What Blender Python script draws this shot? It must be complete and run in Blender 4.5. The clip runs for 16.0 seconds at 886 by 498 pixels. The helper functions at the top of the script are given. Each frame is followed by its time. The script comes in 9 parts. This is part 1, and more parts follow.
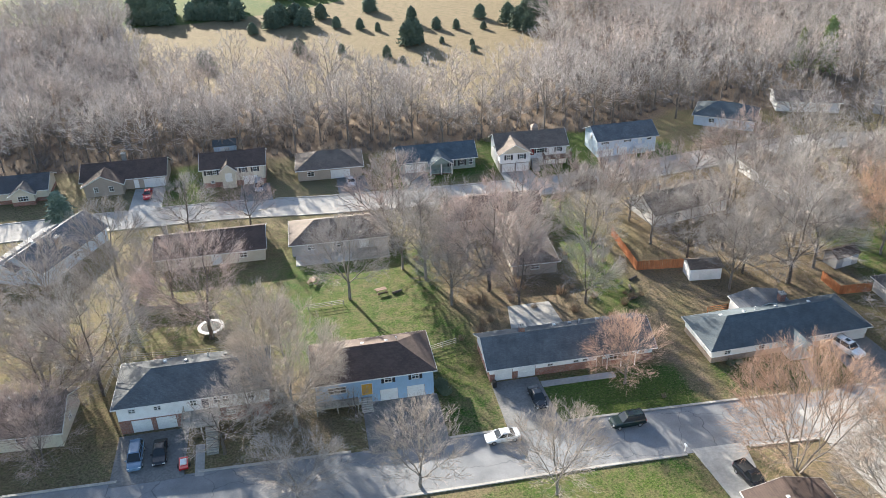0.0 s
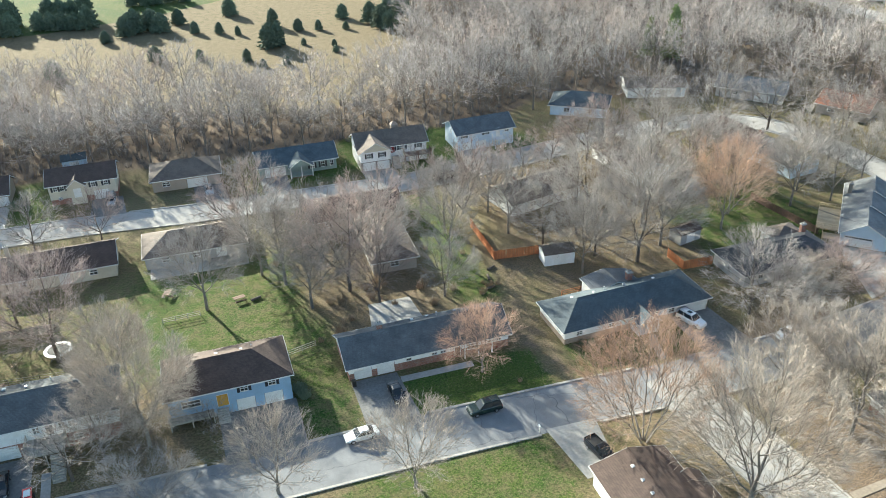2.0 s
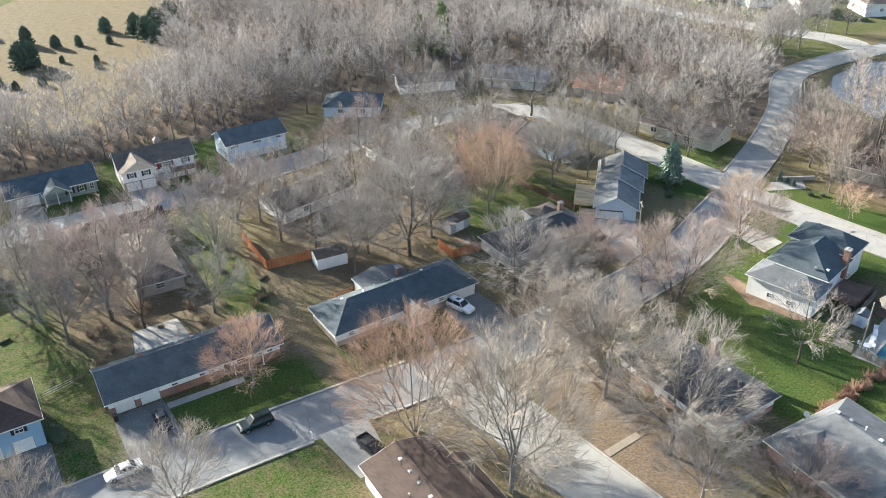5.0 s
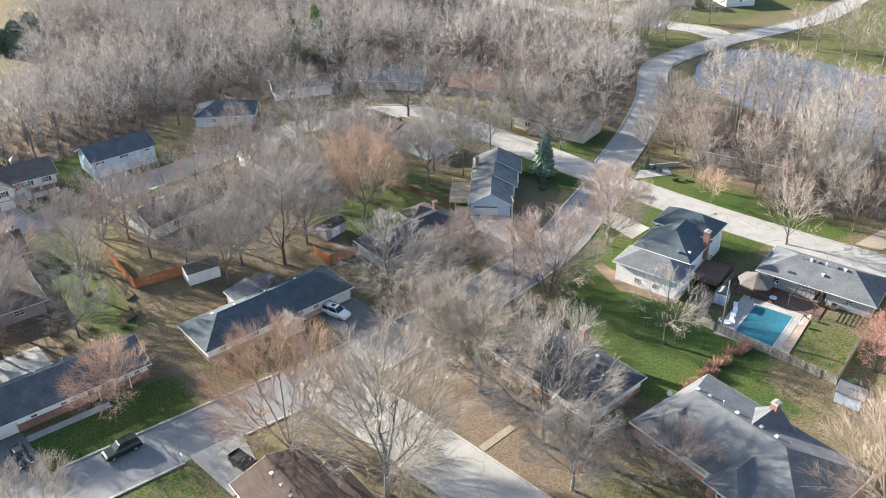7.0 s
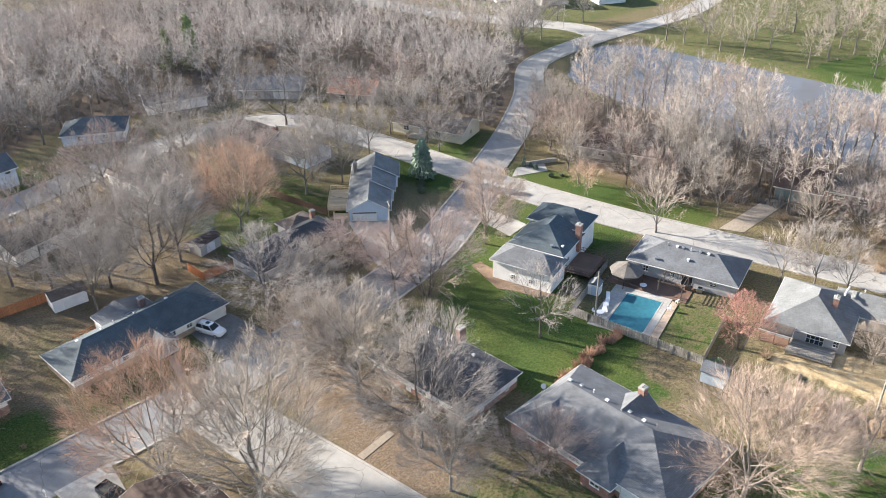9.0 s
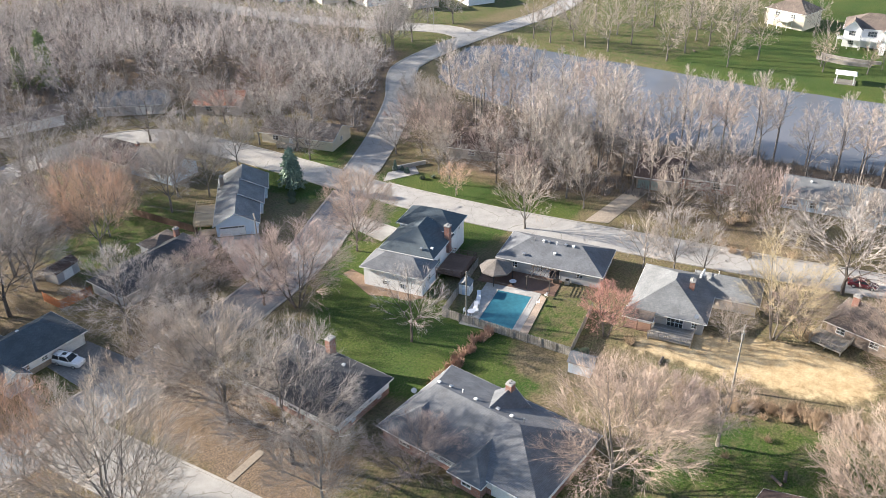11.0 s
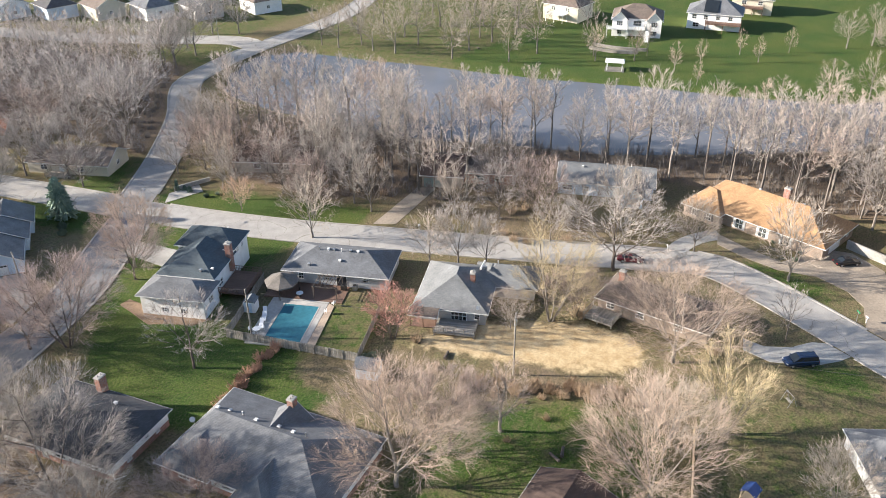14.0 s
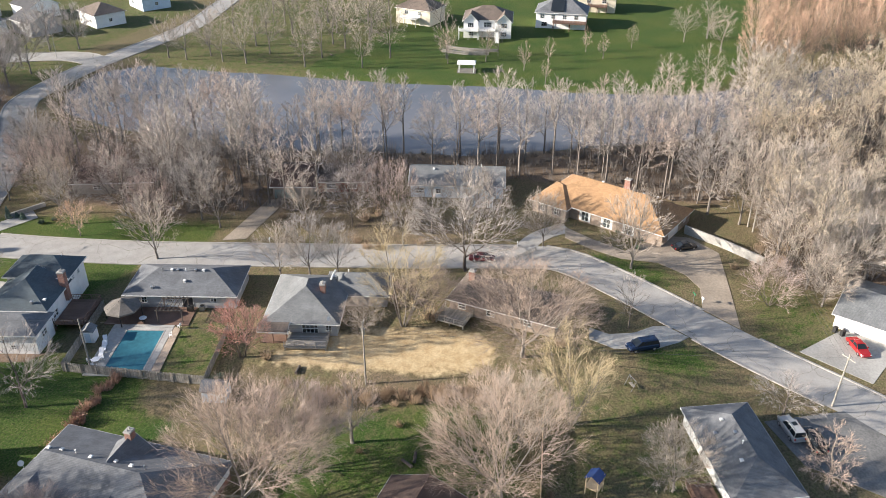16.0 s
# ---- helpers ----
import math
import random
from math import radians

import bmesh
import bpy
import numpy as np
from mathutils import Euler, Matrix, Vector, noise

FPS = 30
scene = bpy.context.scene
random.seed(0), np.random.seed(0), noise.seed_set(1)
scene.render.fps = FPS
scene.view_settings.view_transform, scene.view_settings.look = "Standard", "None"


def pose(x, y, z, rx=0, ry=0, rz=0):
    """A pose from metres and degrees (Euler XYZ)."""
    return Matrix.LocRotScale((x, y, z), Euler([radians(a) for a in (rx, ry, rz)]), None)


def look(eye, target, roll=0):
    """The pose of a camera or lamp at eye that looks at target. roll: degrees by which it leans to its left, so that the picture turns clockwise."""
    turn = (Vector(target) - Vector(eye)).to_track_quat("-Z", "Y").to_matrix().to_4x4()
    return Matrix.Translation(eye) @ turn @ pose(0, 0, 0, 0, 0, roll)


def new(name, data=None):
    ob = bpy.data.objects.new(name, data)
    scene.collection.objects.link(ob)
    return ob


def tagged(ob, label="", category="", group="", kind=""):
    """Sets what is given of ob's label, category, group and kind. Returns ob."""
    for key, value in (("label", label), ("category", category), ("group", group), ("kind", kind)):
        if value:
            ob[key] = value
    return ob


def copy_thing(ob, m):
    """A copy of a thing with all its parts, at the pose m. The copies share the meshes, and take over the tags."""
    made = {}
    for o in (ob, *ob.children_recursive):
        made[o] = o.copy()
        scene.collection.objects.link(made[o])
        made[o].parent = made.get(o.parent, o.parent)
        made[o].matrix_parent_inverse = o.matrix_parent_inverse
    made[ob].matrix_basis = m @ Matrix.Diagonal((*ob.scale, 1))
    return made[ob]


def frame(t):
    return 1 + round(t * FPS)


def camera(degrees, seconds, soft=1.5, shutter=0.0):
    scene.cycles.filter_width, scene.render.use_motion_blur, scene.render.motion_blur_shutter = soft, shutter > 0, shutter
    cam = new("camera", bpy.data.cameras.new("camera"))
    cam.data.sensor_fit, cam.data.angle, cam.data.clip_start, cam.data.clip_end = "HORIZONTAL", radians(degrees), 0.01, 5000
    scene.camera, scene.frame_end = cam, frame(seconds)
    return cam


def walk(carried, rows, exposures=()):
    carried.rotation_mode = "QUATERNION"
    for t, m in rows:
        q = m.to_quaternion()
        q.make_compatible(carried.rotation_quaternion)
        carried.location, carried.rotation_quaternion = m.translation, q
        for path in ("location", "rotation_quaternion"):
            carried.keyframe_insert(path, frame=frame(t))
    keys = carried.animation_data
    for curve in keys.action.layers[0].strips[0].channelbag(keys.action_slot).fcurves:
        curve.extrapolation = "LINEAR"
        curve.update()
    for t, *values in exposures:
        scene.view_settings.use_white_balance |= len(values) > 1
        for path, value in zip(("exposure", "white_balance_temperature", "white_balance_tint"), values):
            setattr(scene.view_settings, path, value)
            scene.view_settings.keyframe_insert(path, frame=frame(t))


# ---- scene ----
cam = camera(56.3, 16.0, 0.6)
PATH = [
    (0, (-0.818, 0.253, 78.260), (5.293, 36.121, 57.280), -1.8),
    (0.5, (0.793, -0.247, 78.224), (7.303, 35.516, 57.182), -1.9),
    (1, (2.392, -0.771, 78.167), (10.687, 34.594, 57.104), -1.8),
    (1.5, (4.028, -1.311, 78.085), (13.773, 33.676, 56.980), -1.7),
    (2, (5.697, -1.797, 77.986), (16.827, 32.748, 56.859), -1.6),
    (2.5, (7.335, -2.340, 77.873), (19.452, 31.868, 56.706), -1.6),
    (3, (9.030, -2.917, 77.759), (22.239, 30.872, 56.612), -1.5),
    (3.5, (10.732, -3.537, 77.677), (25.453, 29.601, 56.467), -1.4),
    (4, (12.309, -4.216, 77.642), (28.332, 28.292, 56.432), -1.3),
    (4.5, (13.863, -4.879, 77.589), (31.440, 26.831, 56.379), -1.2),
    (5, (15.344, -5.585, 77.545), (34.244, 25.348, 56.315), -1.1),
    (7.5, (21.728, -9.492, 77.461), (45.206, 18.102, 56.209), -1.0),
    (8, (22.881, -10.349, 77.452), (47.241, 16.489, 56.220), -0.9),
    (8.5, (23.990, -11.262, 77.436), (49.273, 14.736, 56.246), -0.9),
    (9, (25.051, -12.205, 77.421), (51.091, 13.037, 56.253), -1.0),
    (11.5, (30.237, -17.183, 77.440), (60.288, 3.229, 56.335), -0.8),
    (12, (31.184, -18.429, 77.449), (61.927, 0.869, 56.365), -0.7),
    (12.5, (32.052, -19.703, 77.438), (63.447, -1.433, 56.355), -0.7),
    (13, (32.973, -21.069, 77.450), (64.977, -3.829, 56.408), -0.7),
    (13.5, (33.918, -22.484, 77.439), (66.699, -6.775, 56.419), -0.5),
    (14, (34.846, -23.850, 77.381), (68.195, -9.338, 56.360), -0.5),
    (14.5, (35.762, -25.261, 77.332), (69.803, -12.451, 56.352), -0.3),
    (15, (36.596, -26.698, 77.313), (71.205, -15.400, 56.376), -0.2),
    (15.5, (37.269, -28.131, 77.338), (72.339, -18.281, 56.443), -0.1),
    (16, (37.904, -29.577, 77.361), (73.184, -20.422, 56.508), -0.0),
]
walk(cam, [(t, look(eye, target, roll)) for t, eye, target, roll in PATH], [(0, 2.02, 6200, 9), (1.5, 2.02, 6080, -1), (4, 1.9, 6100, 3), (7.5, 1.9, 6140, 9), (9, 1.88, 6180, 11), (12, 1.66, 6220, 12), (14.5, 1.52, 6230, 12), (16, 1.35, 6240, 12)])

# ---- daylight: low winter sun behind the far street, open sky ----
SUN_EL, SUN_AZ = 20.0, -21.0
sky = bpy.data.worlds.new("sky")
scene.world = sky
sky.use_nodes = True
sky_tex = sky.node_tree.nodes.new("ShaderNodeTexSky")
sky_tex.sky_type, sky_tex.sun_disc = "NISHITA", False
sky_tex.sun_elevation, sky_tex.sun_rotation = radians(SUN_EL), radians(SUN_AZ)
sky_tex.dust_density, sky_tex.air_density = 1.0, 1.0
sky_bg = sky.node_tree.nodes["Background"]
sky_bg.inputs["Strength"].default_value = 0.08
sky.node_tree.links.new(sky_tex.outputs["Color"], sky_bg.inputs["Color"])
sun_data = bpy.data.lights.new("sun", "SUN")
sun_data.energy, sun_data.angle, sun_data.color = 5.0, radians(0.6), (1.0, 0.89, 0.74)
sun_dir = Vector((math.sin(radians(SUN_AZ)) * math.cos(radians(SUN_EL)), math.cos(radians(SUN_AZ)) * math.cos(radians(SUN_EL)), math.sin(radians(SUN_EL))))
new("sun", sun_data).matrix_world = look(sun_dir * 400, (0, 0, 0))

# ---- materials ----


def nodes_of(name):
    m = bpy.data.materials.new(name)
    m.use_nodes = True
    nt = m.node_tree
    return m, nt, nt.nodes["Principled BSDF"]


def noise_at(nt, scale, detail=4.0, vec=None, rough=0.55):
    n = nt.nodes.new("ShaderNodeTexNoise")
    n.inputs["Scale"].default_value, n.inputs["Detail"].default_value, n.inputs["Roughness"].default_value = scale, detail, rough
    if vec is None:
        vec = nt.nodes.new("ShaderNodeNewGeometry").outputs["Position"]
    nt.links.new(vec, n.inputs["Vector"])
    return n.outputs["Fac"]


def ramp_of(nt, fac, a, b, lo=0.35, hi=0.65):
    r = nt.nodes.new("ShaderNodeValToRGB")
    r.color_ramp.elements[0].position, r.color_ramp.elements[0].color = lo, (*a, 1)
    r.color_ramp.elements[1].position, r.color_ramp.elements[1].color = hi, (*b, 1)
    nt.links.new(fac, r.inputs["Fac"])
    return r.outputs["Color"]


def mixed(nt, fac, a, b, kind="MIX"):
    m = nt.nodes.new("ShaderNodeMix")
    m.data_type, m.blend_type = "RGBA", kind
    for value, socket in ((fac, m.inputs[0]), (a, m.inputs[6]), (b, m.inputs[7])):
        if isinstance(value, (int, float)):
            socket.default_value = value
        elif isinstance(value, tuple):
            socket.default_value = (*value, 1)
        else:
            nt.links.new(value, socket)
    return m.outputs[2]


def bumped(nt, bsdf, height, strength, distance):
    b = nt.nodes.new("ShaderNodeBump")
    b.inputs["Strength"].default_value, b.inputs["Distance"].default_value = strength, distance
    nt.links.new(height, b.inputs["Height"])
    nt.links.new(b.outputs["Normal"], bsdf.inputs["Normal"])


def surface(name, a, b, fine=3.0, coarse=0.3, rough=0.8, bump=0.2, metal=0.0, vary=0.0, dirt=0.25):
    """A two-scale mottled surface between colours a and b, with stains of a coarser scale."""
    m, nt, bsdf = nodes_of(name)
    f = noise_at(nt, fine)
    col = ramp_of(nt, f, a, b, 0.3, 0.7)
    stain = ramp_of(nt, noise_at(nt, coarse, 5), (1 - dirt,) * 3, (1.0 + dirt * 0.3,) * 3, 0.3, 0.7)
    col = mixed(nt, 1.0, col, stain, "MULTIPLY")
    if vary:
        info = nt.nodes.new("ShaderNodeObjectInfo")
        col = mixed(nt, 1.0, col, ramp_of(nt, info.outputs["Random"], (1 - vary,) * 3, (1 + vary,) * 3, 0, 1), "MULTIPLY")
    nt.links.new(col, bsdf.inputs["Base Color"])
    bsdf.inputs["Roughness"].default_value, bsdf.inputs["Metallic"].default_value = rough, metal
    if bump:
        bumped(nt, bsdf, f, bump, 0.02)
    return m


def courses(name, a, b, mortar, width, height, gap, rough=0.85, spot=0.3, bump=0.4, wall=False):
    """Brick or shingle courses: rows of pieces with slightly different tones, and weather streaks."""
    m, nt, bsdf = nodes_of(name)
    tex = nt.nodes.new("ShaderNodeTexBrick")
    coord = nt.nodes.new("ShaderNodeTexCoord")
    vec = coord.outputs["Object"]
    sep, com = nt.nodes.new("ShaderNodeSeparateXYZ"), nt.nodes.new("ShaderNodeCombineXYZ")
    nt.links.new(vec, sep.inputs[0])
    add = nt.nodes.new("ShaderNodeMath")
    add.operation = "ADD"
    nt.links.new(sep.outputs["X"], add.inputs[0])
    nt.links.new(sep.outputs["Y"], add.inputs[1])
    nt.links.new(add.outputs[0], com.inputs["X"])
    nt.links.new(sep.outputs["Z"], com.inputs["Y"])
    nt.links.new(com.outputs[0], tex.inputs["Vector"])
    tex.inputs["Scale"].default_value = 1.0
    tex.inputs["Color1"].default_value, tex.inputs["Color2"].default_value, tex.inputs["Mortar"].default_value = (*a, 1), (*b, 1), (*mortar, 1)
    tex.inputs["Brick Width"].default_value, tex.inputs["Row Height"].default_value, tex.inputs["Mortar Size"].default_value = width, height, gap
    tex.inputs["Mortar Smooth"].default_value = 0.3
    stain = ramp_of(nt, noise_at(nt, 0.5, 6), (1 - spot,) * 3, (1 + spot * 0.4,) * 3, 0.3, 0.72)
    grain = ramp_of(nt, noise_at(nt, 6.0, 3), (0.86,) * 3, (1.12,) * 3, 0.3, 0.7)
    col = mixed(nt, 1.0, mixed(nt, 1.0, tex.outputs["Color"], stain, "MULTIPLY"), grain, "MULTIPLY")
    nt.links.new(col, bsdf.inputs["Base Color"])
    bsdf.inputs["Roughness"].default_value = rough
    bumped(nt, bsdf, tex.outputs["Fac"], -bump, 0.015)
    return m


def siding(name, col, lap=0.16, rough=0.6):
    """Painted lap boards: each lap's shadow line is darkened into the colour, faint dirt."""
    m, nt, bsdf = nodes_of(name)
    pos = nt.nodes.new("ShaderNodeNewGeometry").outputs["Position"]
    sep = nt.nodes.new("ShaderNodeSeparateXYZ")
    nt.links.new(pos, sep.inputs[0])
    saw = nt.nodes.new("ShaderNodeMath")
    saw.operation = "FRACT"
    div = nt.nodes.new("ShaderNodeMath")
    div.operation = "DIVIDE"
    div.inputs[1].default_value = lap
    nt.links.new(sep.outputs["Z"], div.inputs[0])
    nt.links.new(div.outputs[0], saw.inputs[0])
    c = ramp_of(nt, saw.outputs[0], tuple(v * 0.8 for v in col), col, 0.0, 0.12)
    stain = ramp_of(nt, noise_at(nt, 0.8, 6), (0.9, 0.89, 0.88), (1.0, 1.0, 1.0), 0.3, 0.6)
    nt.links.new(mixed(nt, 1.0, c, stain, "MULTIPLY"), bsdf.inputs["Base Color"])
    bsdf.inputs["Roughness"].default_value = rough
    bumped(nt, bsdf, saw.outputs[0], 0.3, 0.015)
    return m


def plain(name, col, rough=0.5, metal=0.0, spec=None):
    return surface(name, tuple(v * 0.92 for v in col), tuple(min(1, v * 1.06) for v in col), 5.0, 0.6, rough, 0.0, metal, 0.0, 0.12)


def glass_mat(name, tint, rough=0.03):
    m, nt, bsdf = nodes_of(name)
    bsdf.inputs["Base Color"].default_value = (*tint, 1)
    bsdf.inputs["Roughness"].default_value, bsdf.inputs["Transmission Weight"].default_value, bsdf.inputs["IOR"].default_value = rough, 0.85, 1.45
    return m


GLASS = glass_mat("window glass", (0.35, 0.42, 0.45))
CAR_GLASS = plain("tinted car glass", (0.02, 0.025, 0.03), 0.06)
WHITE = plain("white trim paint", (0.78, 0.78, 0.76), 0.5)
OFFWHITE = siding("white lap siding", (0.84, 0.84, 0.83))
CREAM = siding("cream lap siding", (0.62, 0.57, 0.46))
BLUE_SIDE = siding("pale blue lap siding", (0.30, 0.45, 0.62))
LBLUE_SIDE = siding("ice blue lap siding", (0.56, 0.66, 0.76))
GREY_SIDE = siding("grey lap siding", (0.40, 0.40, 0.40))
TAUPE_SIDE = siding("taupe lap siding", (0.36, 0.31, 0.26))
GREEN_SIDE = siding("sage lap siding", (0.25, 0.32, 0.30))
BRICK = courses("red brick", (0.32, 0.12, 0.075), (0.23, 0.085, 0.06), (0.32, 0.29, 0.26), 0.24, 0.08, 0.012)
TANBRICK = courses("buff brick", (0.40, 0.30, 0.22), (0.30, 0.21, 0.16), (0.38, 0.35, 0.31), 0.24, 0.08, 0.012)
STONE = courses("rubble stone", (0.34, 0.32, 0.29), (0.24, 0.22, 0.20), (0.2, 0.19, 0.17), 0.5, 0.22, 0.03)


def shingles(name, a, b):
    return courses(name, a, b, tuple(v * 0.55 for v in a), 0.34, 0.075, 0.006, 0.9, 0.3, 0.5)


R_SLATE = shingles("blue slate shingles", (0.086, 0.112, 0.130), (0.068, 0.091, 0.108))
R_COOL = shingles("cool grey shingles", (0.125, 0.138, 0.148), (0.098, 0.108, 0.118))
R_DARK = shingles("charcoal shingles", (0.085, 0.085, 0.09), (0.065, 0.066, 0.07))
R_GREY = shingles("weathered grey shingles", (0.165, 0.175, 0.19), (0.13, 0.138, 0.15))
R_LIGHT = shingles("pale grey shingles", (0.205, 0.215, 0.22), (0.165, 0.174, 0.18))
R_BROWN = shingles("brown shingles", (0.105, 0.072, 0.058), (0.078, 0.052, 0.044))
R_TAUPE = shingles("taupe shingles", (0.18, 0.145, 0.12), (0.14, 0.11, 0.092))
R_TAN = shingles("tan cedar shingles", (0.44, 0.27, 0.14), (0.34, 0.20, 0.10))
R_RUST = shingles("rust red shingles", (0.27, 0.115, 0.07), (0.2, 0.085, 0.055))
CONCRETE = surface("weathered concrete", (0.33, 0.32, 0.30), (0.43, 0.42, 0.39), 2.5, 0.15, 0.85, 0.2, dirt=0.35)
TANDRIVE = surface("tan stained concrete", (0.27, 0.225, 0.175), (0.37, 0.315, 0.25), 2.5, 0.15, 0.88, 0.2, dirt=0.3)
DARKDRIVE = surface("stained asphalt drive", (0.135, 0.135, 0.133), (0.215, 0.213, 0.205), 3.0, 0.25, 0.9, 0.3, dirt=0.35)
KERB = surface("old kerb concrete", (0.30, 0.29, 0.27), (0.42, 0.40, 0.37), 4.0, 0.4, 0.85, 0.2)
WOOD = surface("grey weathered boards", (0.24, 0.22, 0.19), (0.40, 0.37, 0.325), 5.0, 0.5, 0.85, 0.3, vary=0.25)
REDWOOD = surface("new cedar boards", (0.42, 0.15, 0.06), (0.52, 0.20, 0.08), 6.0, 0.6, 0.75, 0.2, vary=0.15)
TANWOOD = surface("raw deck boards", (0.50, 0.38, 0.24), (0.62, 0.48, 0.31), 6.0, 0.6, 0.75, 0.2, vary=0.12)
BROWNWOOD = surface("stained deck boards", (0.14, 0.082, 0.058), (0.21, 0.13, 0.095), 6.0, 0.6, 0.75, 0.2, vary=0.15)
BARKDARK = surface("dark bark", (0.075, 0.06, 0.05), (0.15, 0.125, 0.105), 4.0, 0.6, 0.95, 0.6, vary=0.2)
METALGREY = plain("galvanised steel", (0.42, 0.43, 0.44), 0.4, 0.8)
BLACK = plain("black rubber", (0.02, 0.02, 0.02), 0.7)
DARKMETAL = plain("dark bronze metal", (0.05, 0.045, 0.04), 0.5, 0.5)
CANVAS = surface("taupe awning cloth", (0.13, 0.118, 0.105), (0.18, 0.163, 0.147), 3.0, 0.5, 0.9, 0.1)
POOLCOVER = surface("teal mesh cover", (0.018, 0.12, 0.17), (0.03, 0.17, 0.225), 1.5, 0.12, 0.6, 0.1, dirt=0.35)
PLASTIC = plain("white moulded plastic", (0.8, 0.8, 0.8), 0.4)
MULCH = surface("brown bark mulch", (0.13, 0.085, 0.055), (0.26, 0.18, 0.12), 4.0, 0.5, 0.95, 0.5)
PAVER = courses("tan pavers", (0.47, 0.37, 0.28), (0.38, 0.30, 0.23), (0.28, 0.24, 0.2), 0.4, 0.2, 0.012)
YELLOWDOOR = plain("ochre door paint", (0.62, 0.36, 0.06), 0.4)
SHUTTER = plain("black shutter paint", (0.025, 0.028, 0.035), 0.5)
REDDOOR = plain("oxblood door paint", (0.25, 0.03, 0.03), 0.4)


def twigs(name, a, b):
    return surface(name, a, b, 0.9, 0.25, 0.85, 0.0, vary=0.16, dirt=0.15)


T_GREY = twigs("grey twigs", (0.307, 0.274, 0.251), (0.447, 0.403, 0.367))
T_PINK = twigs("rosy budding twigs", (0.342, 0.266, 0.236), (0.477, 0.383, 0.340))
T_ORANGE = twigs("russet twigs", (0.44, 0.29, 0.205), (0.59, 0.415, 0.305))
T_TAN = twigs("tan budding twigs", (0.396, 0.302, 0.239), (0.531, 0.419, 0.338))
T_YELLOW = twigs("straw yellow twigs", (0.42, 0.34, 0.20), (0.58, 0.48, 0.30))
T_PALE = twigs("pale ash twigs", (0.343, 0.292, 0.244), (0.477, 0.410, 0.349))
T_RED = twigs("red budding twigs", (0.46, 0.24, 0.19), (0.58, 0.34, 0.28))
NEEDLE = twigs("dark cedar needles", (0.085, 0.12, 0.08), (0.16, 0.20, 0.13))
NEEDLE2 = twigs("spruce needles", (0.10, 0.15, 0.115), (0.19, 0.245, 0.18))
FIR = twigs("yellow green fir needles", (0.15, 0.2, 0.075), (0.25, 0.3, 0.13))
RUBBER = plain("dull cable sheath", (0.09, 0.09, 0.095), 0.85)
HEDGE = twigs("red-brown hedge stalks", (0.33, 0.19, 0.135), (0.46, 0.29, 0.21))
DRYBUSH = twigs("dry stalks", (0.27, 0.19, 0.125), (0.40, 0.30, 0.20))


